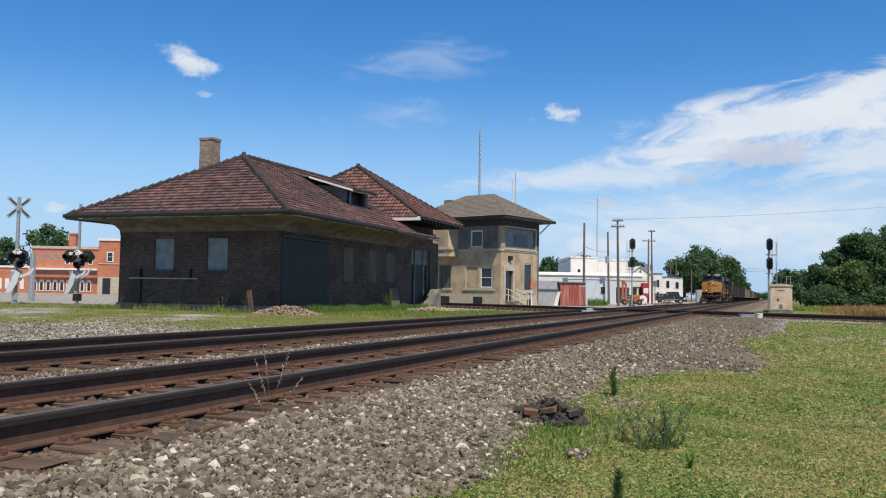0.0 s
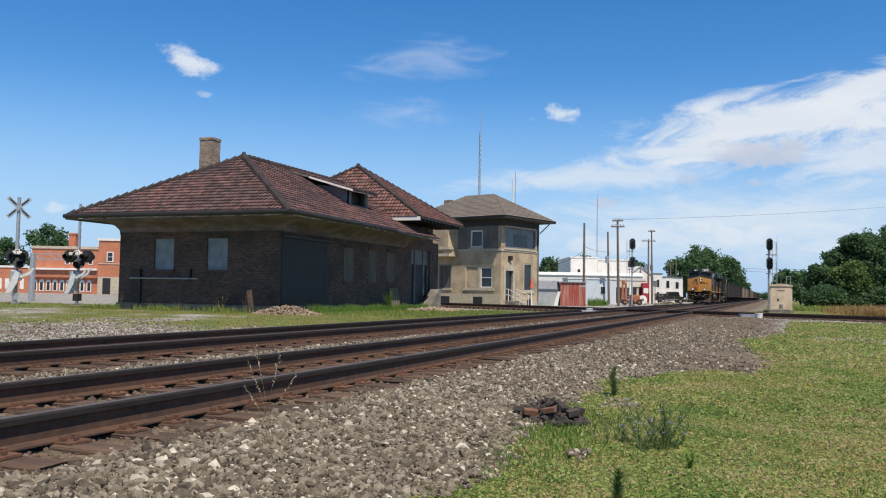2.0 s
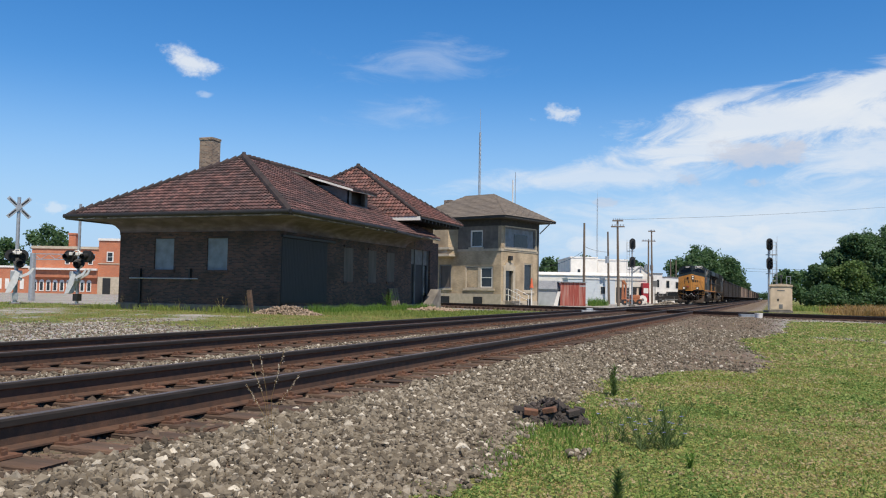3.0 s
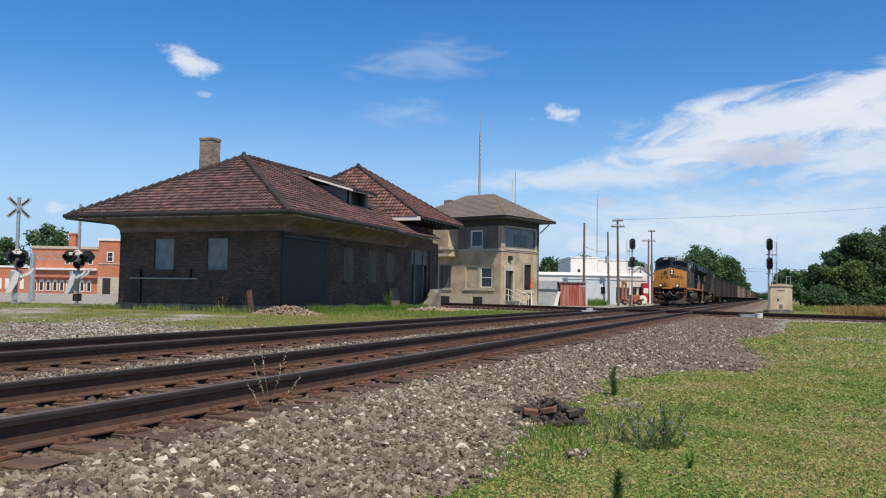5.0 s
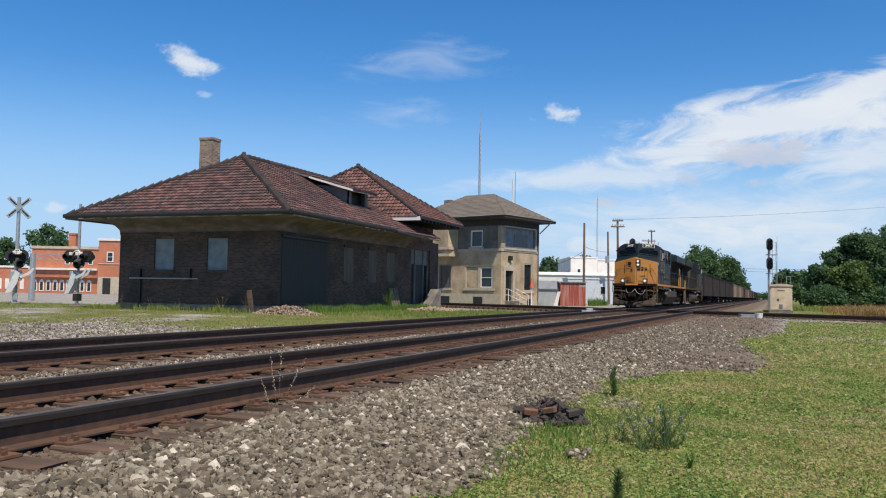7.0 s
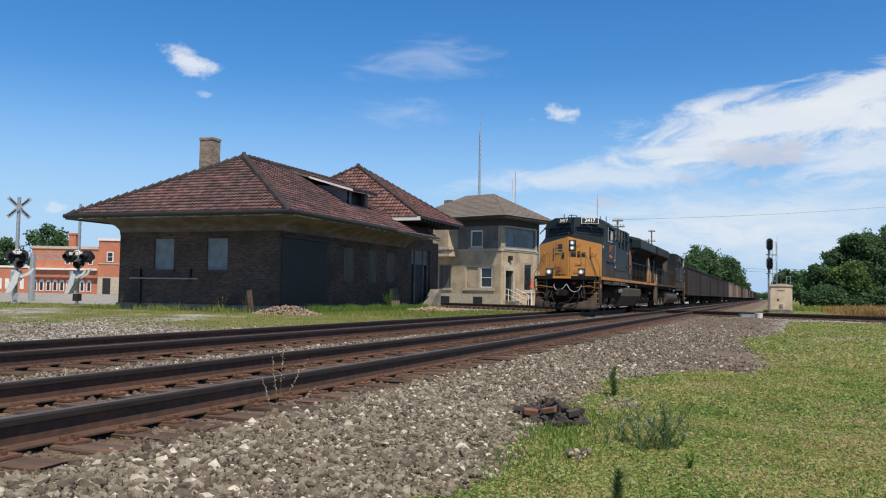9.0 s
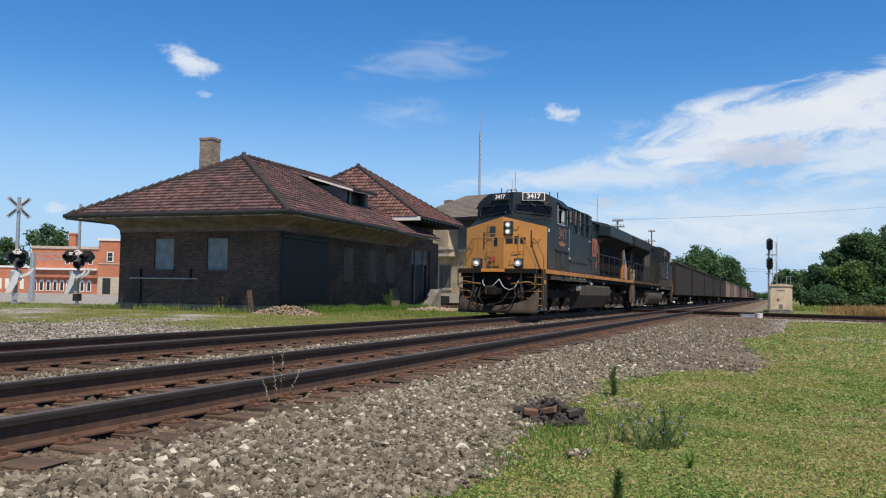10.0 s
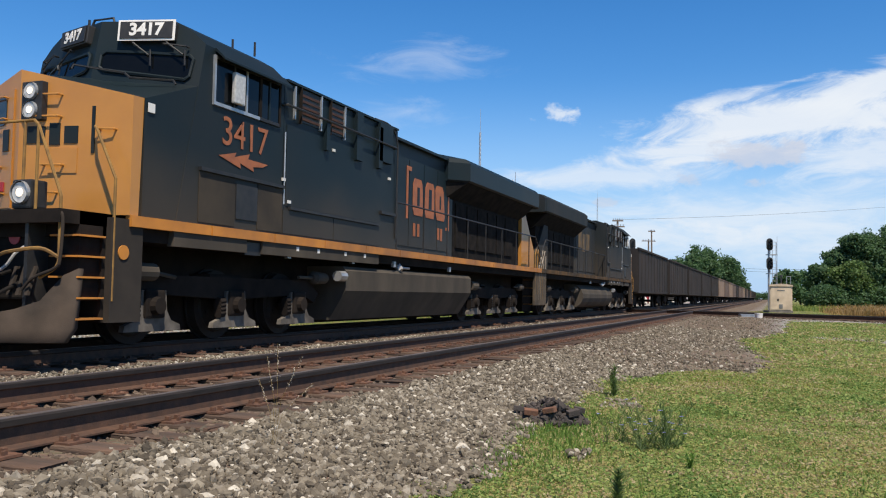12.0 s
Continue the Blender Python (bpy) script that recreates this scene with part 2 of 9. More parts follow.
M = {
    "ground": ground_mat(),
    "stone": stone_mat(),
    "tie": mat("old_tie_timber", (0.088, 0.06, 0.043), (0.05, 0.037, 0.029), scale=7, rough=0.9, bump=0.6, bump_scale=40, stretch=(0.5, 3, 3), stain=(0.15, 0.083, 0.052), stain_scale=2.0, stain_amount=0.7, per_object=0.35),
    "rust": mat("rusty_rail_steel", (0.098, 0.05, 0.03), (0.055, 0.032, 0.022), scale=12, rough=0.85, bump=0.3, stain=(0.13, 0.065, 0.038), stain_scale=2),
    "railhead": mat("worn_rail_head", (0.18, 0.155, 0.145), (0.12, 0.10, 0.092), scale=8, rough=0.58, metal=0.4, stretch=(6, 0.4, 6)),
    "head_dark": mat("dark_rail_side", (0.030, 0.024, 0.021), (0.018, 0.015, 0.014), scale=9, rough=0.7, spec=0.3, stretch=(4, 0.5, 4)),
    "plate": mat("rusty_tie_plate", (0.19, 0.09, 0.052), (0.12, 0.06, 0.038), scale=20, rough=0.9, bump=0.3, per_object=0.2),
    "brick_dark": mat("dark_station_brick", (0.125, 0.078, 0.060), (0.085, 0.058, 0.048), scale=3, rough=0.92, bump=0.4, per_island=0.3, stain=(0.05, 0.045, 0.043), stain_scale=0.6, stain_amount=0.6),
    "mortar": mat("old_mortar", (0.13, 0.115, 0.10), (0.09, 0.08, 0.07), scale=10, rough=0.95),
    "concrete_dark": mat("weathered_concrete", (0.26, 0.235, 0.20), (0.17, 0.15, 0.13), scale=3, rough=0.9, bump=0.3, stain=(0.09, 0.08, 0.07), stain_scale=0.8, stain_amount=0.7),
    "stucco": mat("stained_soffit_plaster", (0.24, 0.195, 0.235), (0.13, 0.106, 0.126), scale=1.5, rough=0.9, stain=(0.10, 0.08, 0.08), stain_scale=0.9, stain_amount=0.7, stretch=(1, 1, 3)),
    "tile": mat("clay_roof_tile", (0.165, 0.08, 0.07), (0.072, 0.045, 0.044), scale=2.2, rough=0.6, bump=0.3, per_island=0.5, stain=(0.055, 0.042, 0.043), stain_scale=0.45, stain_amount=0.7),
    "tile_red": mat("red_clay_roof_tile", (0.20, 0.083, 0.066), (0.085, 0.046, 0.043), scale=2.2, rough=0.6, bump=0.3, per_island=0.55, stain=(0.09, 0.055, 0.05), stain_scale=0.45, stain_amount=0.6),
    "fascia": mat("peeling_eave_trim", (0.10, 0.085, 0.075), (0.055, 0.05, 0.046), scale=3, rough=0.8, stain=(0.42, 0.39, 0.36), stain_scale=1.3, stain_amount=0.75, stretch=(1, 1, 5)),
    "board": mat("grey_window_board", (0.26, 0.30, 0.335), (0.20, 0.235, 0.265), scale=2, rough=0.8, stain=(0.15, 0.16, 0.17), stain_scale=2.5, stain_amount=0.6),
    "board_dark": mat("brown_window_board", (0.15, 0.125, 0.108), (0.10, 0.085, 0.075), scale=3, rough=0.85, stretch=(1, 1, 0.2)),
    "door_dark": mat("dark_painted_door", (0.036, 0.035, 0.038), (0.025, 0.025, 0.027), scale=3, rough=0.7, stretch=(8, 8, 0.4)),
    "black": mat("black_paint", (0.016, 0.016, 0.018), (0.03, 0.028, 0.026), scale=8, rough=0.55),
    "glass": mat("dark_window_glass", (0.02, 0.025, 0.03), (0.03, 0.035, 0.04), scale=2, rough=0.06),
    "buff": mat("buff_brick", (0.47, 0.36, 0.235), (0.37, 0.285, 0.19), scale=5, rough=0.9, bump=0.4, stain=(0.27, 0.205, 0.14), stain_scale=0.5, stain_amount=0.6),
    "limestone": mat("pale_limestone", (0.55, 0.47, 0.36), (0.45, 0.38, 0.29), scale=3, rough=0.85, bump=0.2),
    "slate": mat("brown_asphalt_shingle", (0.205, 0.17, 0.14), (0.15, 0.127, 0.108), scale=3, rough=0.95, bump=0.4, stain=(0.15, 0.13, 0.115), stain_scale=0.5, stain_amount=0.6, per_island=0.12),
    "siding_grey": mat("grey_painted_wood", (0.20, 0.20, 0.20), (0.15, 0.15, 0.15), scale=3, rough=0.8, stain=(0.1, 0.095, 0.09), stain_amount=0.6),
    "white": mat("white_paint", (0.84, 0.81, 0.76), (0.76, 0.73, 0.68), scale=2, rough=0.7, stain=(0.5, 0.48, 0.45), stain_scale=0.7, stain_amount=0.4),
    "galv": mat("galvanized_steel", (0.52, 0.53, 0.54), (0.40, 0.41, 0.42), scale=6, rough=0.45, metal=0.6),
    "pole": mat("weathered_pole_wood", (0.20, 0.155, 0.12), (0.13, 0.10, 0.08), scale=6, rough=0.95, stretch=(6, 6, 0.3)),
    "red_brick": mat("orange_red_brick", (0.52, 0.20, 0.105), (0.40, 0.145, 0.08), scale=2.5, rough=0.9, bump=0.3, stain=(0.33, 0.13, 0.085), stain_scale=0.35, stain_amount=0.6),
    "red_paint": mat("rusty_red_siding", (0.40, 0.085, 0.06), (0.26, 0.055, 0.042), scale=3, rough=0.8, stain=(0.50, 0.30, 0.25), stain_scale=1.4, stain_amount=0.75, stretch=(3, 3, 0.25)),
    "grey_metal": mat("grey_sheet_metal", (0.42, 0.44, 0.46), (0.35, 0.37, 0.39), scale=2, rough=0.6),
    "tan_metal": mat("weathered_tan_metal", (0.70, 0.55, 0.40), (0.62, 0.48, 0.34), scale=3, rough=0.65, stain=(0.33, 0.25, 0.18), stain_scale=1.3, stain_amount=0.5),
    "loco_yellow": mat("locomotive_yellow", (0.56, 0.245, 0.045), (0.50, 0.215, 0.042), scale=2, rough=0.42, coat=0.2, stain=(0.45, 0.19, 0.045), stain_scale=1.2, stain_amount=0.4),
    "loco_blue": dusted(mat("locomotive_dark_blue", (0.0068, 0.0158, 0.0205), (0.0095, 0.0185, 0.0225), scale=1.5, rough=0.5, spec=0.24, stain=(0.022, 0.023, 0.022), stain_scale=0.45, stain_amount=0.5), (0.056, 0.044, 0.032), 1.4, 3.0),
    "loco_grime": mat("grimy_underframe", (0.022, 0.017, 0.014), (0.012, 0.010, 0.009), scale=4, rough=0.95, spec=0.15, bump=0.2, stain=(0.04, 0.029, 0.022), stain_scale=1.2, stain_amount=0.5),
    "tank": mat("dusty_tank_steel", (0.098, 0.080, 0.060), (0.066, 0.055, 0.043), scale=2, rough=0.85, spec=0.2, stain=(0.045, 0.04, 0.035), stain_scale=1.1, stain_amount=0.55, stretch=(1, 1, 0.4)),
    "sill_yellow": mat("scuffed_yellow_sill", (0.62, 0.24, 0.035), (0.5, 0.19, 0.035), scale=3, rough=0.6, stain=(0.22, 0.10, 0.045), stain_scale=0.9, stain_amount=0.7),
    "letter_orange": mat("faded_orange_lettering", (0.42, 0.135, 0.05), (0.30, 0.10, 0.045), scale=6, rough=0.6),
    "coal_car": mat("dirty_dark_car_steel", (0.034, 0.029, 0.027), (0.024, 0.021, 0.02), scale=1.5, rough=0.8, spec=0.25, stain=(0.075, 0.052, 0.039), stain_scale=0.6, stain_amount=0.5, stretch=(1, 1, 0.4)),
    "brown_car": mat("brown_car_steel", (0.17, 0.118, 0.09), (0.13, 0.09, 0.07), scale=1.5, rough=0.8, stain=(0.08, 0.06, 0.05), stain_amount=0.5, stretch=(1, 1, 0.4)),
    "coal": mat("coal_load", (0.02, 0.02, 0.02), (0.035, 0.033, 0.032), scale=6, rough=0.8, bump=1.0, bump_scale=12),
    "wheel": mat("wheel_steel", (0.018, 0.015, 0.013), (0.011, 0.010, 0.009), scale=5, rough=0.8, metal=0.1),
    "steel_bright": mat("bare_bright_steel", (0.6, 0.58, 0.55), (0.45, 0.43, 0.4), scale=5, rough=0.4, metal=0.6),
    "hose": mat("grey_air_hose", (0.38, 0.37, 0.35), (0.3, 0.29, 0.28), rough=0.6),
    "lamp": glow_mat("lit_headlight", (1.0, 0.88, 0.70), 1.2),
    "bark": mat("tree_bark", (0.12, 0.09, 0.065), (0.075, 0.058, 0.045), scale=5, rough=0.95, bump=0.6, stretch=(4, 4, 0.6)),
    "leaf": leaf_mat("tree_leaf", (0.072, 0.132, 0.062), (0.108, 0.178, 0.085)),
    "leaf_pale": leaf_mat("pale_leaf", (0.105, 0.165, 0.06), (0.14, 0.20, 0.07)),
    "blade": leaf_mat("grass_blade", (0.185, 0.245, 0.062), (0.255, 0.275, 0.082)),
    "blade_green": leaf_mat("lush_grass_blade", (0.11, 0.205, 0.04), (0.16, 0.25, 0.054)),
    "straw": leaf_mat("dry_grass", (0.33, 0.23, 0.10), (0.26, 0.185, 0.08)),
    "dark_stone": mat("dark_clinker", (0.075, 0.058, 0.05), (0.045, 0.038, 0.035), scale=6, rough=0.9, bump=0.6, per_island=0.35),
    "petal": mat("pale_blue_petal", (0.30, 0.32, 0.70), (0.36, 0.38, 0.75), rough=0.6),
    "orange": mat("orange_paint", (0.45, 0.16, 0.06), (0.28, 0.10, 0.05), rough=0.6),
    "red": mat("bright_red_paint", (0.42, 0.035, 0.045), (0.34, 0.03, 0.04), rough=0.5),
    "asphalt": mat("grey_asphalt", (0.14, 0.14, 0.14), (0.10, 0.10, 0.10), scale=4, rough=0.95),
}


# ---------- helpers for shapes ----------
def box(bm, x0, x1, y0, y1, z0, z1, m=None):
    v = [bm.verts.new(p) for p in ((x0, y0, z0), (x1, y0, z0), (x1, y1, z0), (x0, y1, z0), (x0, y0, z1), (x1, y0, z1), (x1, y1, z1), (x0, y1, z1))]
    for f in ((3, 2, 1, 0), (4, 5, 6, 7), (0, 1, 5, 4), (1, 2, 6, 5), (2, 3, 7, 6), (3, 0, 4, 7)):
        bm.faces.new([v[i] for i in f])
    if m:
        for p in v:
            p.co = m @ p.co
    return v


def bevel_box(bm, x0, x1, y0, y1, z0, z1, r=0.02):
    b = bmesh.new()
    box(b, x0, x1, y0, y1, z0, z1)
    bmesh.ops.bevel(b, geom=b.edges[:], offset=r, segments=2, affect="EDGES", profile=0.6)
    merge(bm, b)


def merge(bm, other):
    me = bpy.data.meshes.new("tmp")
    other.to_mesh(me)
    other.free()
    bm.from_mesh(me)
    bpy.data.meshes.remove(me)


def tube(bm, p0, p1, r0, r1=None, seg=10, caps=True):
    p0, p1 = Vector(p0), Vector(p1)
    r1 = r0 if r1 is None else r1
    q = (p1 - p0).to_track_quat("Z", "Y")
    rings = []
    for p, r in ((p0, r0), (p1, r1)):
        rings.append([bm.verts.new(p + q @ Vector((r * math.cos(2 * math.pi * i / seg), r * math.sin(2 * math.pi * i / seg), 0))) for i in range(seg)])
    for i in range(seg):
        j = (i + 1) % seg
        bm.faces.new((rings[0][i], rings[0][j], rings[1][j], rings[1][i]))
    if caps:
        bm.faces.new(rings[0][::-1])
        bm.faces.new(rings[1])


def pipe(bm, pts, r, seg=6):
    """One continuous bent round bar through pts."""
    p = [Vector(q) for q in pts]
    way = [(b - a).normalized() for a, b in zip(p, p[1:])]
    side = way[0].orthogonal().normalized()
    rings = []
    for i, q in enumerate(p):
        d = (way[max(i - 1, 0)] + way[min(i, len(way) - 1)])
        d = d.normalized() if d.length > 0.05 else way[min(i, len(way) - 1)]
        side = side - d * side.dot(d)
        side = side.normalized() if side.length > 1e-4 else d.orthogonal().normalized()
        over = d.cross(side)
        rings.append([q + (side * math.cos(2 * math.pi * k / seg) + over * math.sin(2 * math.pi * k / seg)) * r for k in range(seg)])
    loft(bm, rings)


def loft(bm, rings, closed=True, caps=True):
    """Rings of equally many points, joined one to the next."""
    vs = [[bm.verts.new(p) for p in r] for r in rings]
    n = len(vs[0])
    for a, b in zip(vs, vs[1:]):
        for i in range(n if closed else n - 1):
            j = (i + 1) % n
            bm.faces.new((a[i], a[j], b[j], b[i]))
    if caps and closed:
        bm.faces.new(vs[0][::-1])
        bm.faces.new(vs[-1])
    return vs


def part(name, bm, material, parent=None, label="", smooth=False):
    """Links a bmesh as one mesh object under a thing or a part."""
    bmesh.ops.recalc_face_normals(bm, faces=bm.faces[:])
    me = bpy.data.meshes.new(name)
    bm.to_mesh(me)
    bm.free()
    me.materials.append(M[material] if isinstance(material, str) else material)
    if smooth:
        me.polygons.foreach_set("use_smooth", [True] * len(me.polygons))
    ob = new(name, me)
    if parent:
        ob.parent = parent
    if label:
        ob["label"] = label
    return ob


def boxpart(name, dims, material, parent=None, label="", r=0.0):
    bm = bmesh.new()
    if r:
        bevel_box(bm, *dims, r)
    else:
        box(bm, *dims)
    return part(name, bm, material, parent, label)


def mesh_np(name, verts, faces, material, parent=None, kind="", label=""):
    me = bpy.data.meshes.new(name)
    me.from_pydata(verts.tolist() if hasattr(verts, "tolist") else verts, [], faces.tolist() if hasattr(faces, "tolist") else faces)
    me.materials.append(M[material])
    ob = new(name, me)
    if parent:
        ob.parent = parent
    return tagged(ob, label, "", "", kind)


def thing(name, m, label, category, group=""):
    ob = new(name)
    ob.matrix_basis = m
    return tagged(ob, label, category, group)


def text_part(name, words, size, m, material, parent, label="", extrude=0.004, bold=0.0):
    cu = bpy.data.curves.new(name, "FONT")
    cu.body, cu.size, cu.extrude, cu.align_x, cu.align_y, cu.resolution_u = words, size, extrude, "CENTER", "CENTER", 3
    cu.offset = bold
    tmp = bpy.data.objects.new("tmp", cu)
    me = bpy.data.meshes.new_from_object(tmp)
    bpy.data.objects.remove(tmp)
    me.materials.clear()
    me.materials.append(M[material])
    ob = new(name, me)
    ob.matrix_basis = m
    ob.parent = parent
    if label:
        ob["label"] = label
    return ob


def unit_box_mesh(name, sx, sy, sz, material):
    bm = bmesh.new()
    box(bm, -sx / 2, sx / 2, -sy / 2, sy / 2, -sz / 2, sz / 2)
    me = bpy.data.meshes.new(name)
    bm.to_mesh(me)
    bm.free()
    me.materials.append(M[material])
    return me


def brick_mat(name, c1, c2, mortar, width=0.22, height=0.075, rough=0.9, stain=None, stain_amount=0.5, joint=0.008):
    """Brickwork on upright walls that run along x or y."""
    m = bpy.data.materials.new(name)
    m.use_nodes = True
    nt = m.node_tree
    N, L = nt.nodes.new, nt.links.new
    b = nt.nodes["Principled BSDF"]
    b.inputs["Roughness"].default_value = rough
    tc = N("ShaderNodeTexCoord")
    sp = N("ShaderNodeSeparateXYZ")
    L(tc.outputs["Object"], sp.inputs[0])
    ad = N("ShaderNodeMath")
    L(sp.outputs[0], ad.inputs[0])
    L(sp.outputs[1], ad.inputs[1])
    cb = N("ShaderNodeCombineXYZ")
    L(ad.outputs[0], cb.inputs[0])
    L(sp.outputs[2], cb.inputs[1])
    br = N("ShaderNodeTexBrick")
    br.inputs["Scale"].default_value = 1.0
    br.inputs["Brick Width"].default_value, br.inputs["Row Height"].default_value = width, height
    br.inputs["Mortar Size"].default_value = joint
    br.inputs["Color1"].default_value, br.inputs["Color2"].default_value, br.inputs["Mortar"].default_value = (*c1, 1), (*c2, 1), (*mortar, 1)
    L(cb.outputs[0], br.inputs["Vector"])
    col = br.outputs["Color"]
    n = N("ShaderNodeTexNoise")
    n.inputs["Scale"].default_value, n.inputs["Detail"].default_value = 0.7, 9
    L(tc.outputs["Object"], n.inputs["Vector"])
    r = N("ShaderNodeValToRGB")
    r.color_ramp.elements[0].position, r.color_ramp.elements[1].position = 0.42, 0.66
    r.color_ramp.elements[1].color = (stain_amount,) * 3 + (1,)
    L(n.outputs["Fac"], r.inputs[0])
    mx = N("ShaderNodeMixRGB")
    L(r.outputs[0], mx.inputs[0])
    L(col, mx.inputs[1])
    mx.inputs[2].default_value = (*(stain or tuple(c * 0.6 for c in c1)), 1)
    L(mx.outputs[0], b.inputs["Base Color"])
    bp = N("ShaderNodeBump")
    bp.inputs["Strength"].default_value, bp.inputs["Distance"].default_value = 0.5, 0.01
    bp.invert = True
    L(br.outputs["Fac"], bp.inputs["Height"])
    L(bp.outputs[0], b.inputs["Normal"])
    return m


M["st_brick"] = brick_mat("dark_brickwork", (0.165, 0.085, 0.062), (0.046, 0.036, 0.034), (0.105, 0.09, 0.08), stain=(0.03, 0.026, 0.025), stain_amount=0.6)
M["tw_brick"] = brick_mat("buff_brickwork", (0.58, 0.445, 0.29), (0.46, 0.35, 0.225), (0.50, 0.41, 0.30), stain=(0.24, 0.18, 0.12), stain_amount=0.75)
M["ch_brick"] = brick_mat("tan_chimney_brickwork", (0.40, 0.27, 0.18), (0.085, 0.055, 0.042), (0.42, 0.37, 0.30), stain=(0.10, 0.07, 0.055), stain_amount=0.5, joint=0.012)
M["town_brick"] = brick_mat("orange_red_brickwork", (0.62, 0.20, 0.085), (0.50, 0.15, 0.07), (0.45, 0.28, 0.2), stain=(0.36, 0.14, 0.09), stain_amount=0.5)


# ---------- ground ----------
NEAR, FAR = -4.90, -8.95          # track axes
CROSS_AT, CROSS_WAY = Vector((0.0, 47.4, 0)), Vector((-math.cos(radians(30)), math.sin(radians(30)), 0))


def smooth(a, b, v):
    t = np.clip((v - a) / (b - a), 0, 1)
    return t * t * (3 - 2 * t)


def ground_z(x, y):
    x, y = np.asarray(x, float), np.asarray(y, float)
    z = np.interp(x, [-400, -60, -12, -10.7, -7.5, -6.9, -6.2, -3.55, -3.3, -1.9, 0, 6, 60, 400],
                  [-0.35, -0.33, -0.34, -0.235, -0.235, -0.265, -0.232, -0.226, -0.25, -0.415, -0.45, -0.45, -0.35, -0.3])
    z = z + smooth(18, 42, y) * np.interp(x, [-3.2, -1.5, 40], [0, 0.22, 0.15])
    return z


def wob(x, y, s):
    return np.sin(x * s * 1.3 + y * s * 0.7) * 0.5 + np.sin(x * s * 0.6 - y * s * 1.9 + 1.3) * 0.3 + np.sin(x * s * 2.9 + y * s * 2.3 + 0.4) * 0.2


def cross_distance(x, y):
    return np.abs((x - CROSS_AT.x) * CROSS_WAY.y - (y - CROSS_AT.y) * CROSS_WAY.x)


def gravel_cover(x, y):
    edge = np.interp(y, [0, 4.5, 5.4, 7, 8.2, 10.6, 12, 13.6, 14.4, 14.9, 16.3, 18.5, 20.7, 24.7, 27, 29, 44, 60], [-2.0, -2.0, -1.72, -1.97, -2.2, -2.1, -2.1, -1.6, -0.95, -0.3, 0.0, -0.2, -0.45, -0.95, -0.3, 0.3, 0.9, -1.5])
    g = smooth(0.35, -0.35, x - edge - 0.18 * wob(x, y, 2.1)) * smooth(-0.5, 0.5, x + 12.5 + 0.5 * wob(x, y, 0.9))
    g = np.maximum(g, smooth(4.2, 2.4, cross_distance(x, y)) * smooth(-40, -30, x))
    g = np.maximum(g, smooth(7.5, 4.5, cross_distance(x, y)) * smooth(-3, 0, x) * (0.42 + 0.35 * wob(x, y, 0.9)))
    g = np.maximum(g, smooth(1.1, 0.4, np.abs(y - 27.6 + 0.7 * (x - 1.4) + 0.4 * wob(x, y, 1.3))) * smooth(0.2, 1.4, x) * 0.52)
    for gx, gy, gr in ((-1.35, 6.3, 0.10), (-1.55, 9.3, 0.22)):
        g = np.maximum(g, smooth(1.6, 0.5, np.hypot(x - gx, (y - gy) * 0.6) / gr + 0.4 * wob(x, y, 5.0)) * 0.55)
    g = np.maximum(g, smooth(-34, -42, x) * smooth(38, 44, y) * 0.95)
    g = np.maximum(g, smooth(62, 75, y) * smooth(-24, -19, x) * smooth(0.5, -2.0, x))
    g = np.maximum(g, smooth(0.6, -0.5, (y - 20.5) / 6 + 0.3 * wob(x, y, 0.7)) * smooth(-25, -18, x) * smooth(-10, -11, x) * (0.8 + 0.3 * wob(x, y, 1.6)))
    g = np.maximum(g, smooth(-16, -20, x) * smooth(31.5, 29, y) * smooth(18, 22, y) * (0.42 + 0.3 * wob(x, y, 0.55) + 0.25 * wob(x, y, 1.9)))
    g = np.maximum(g, smooth(-24, -30, x) * smooth(40, 30, y) * (0.46 + 0.32 * wob(x, y, 0.8)))
    g = np.maximum(g, smooth(48, 54, y) * smooth(64, 60, y) * smooth(-25, -21, x) * smooth(-10, -12, x) * (0.7 + 0.3 * wob(x, y, 1.1)))
    return g


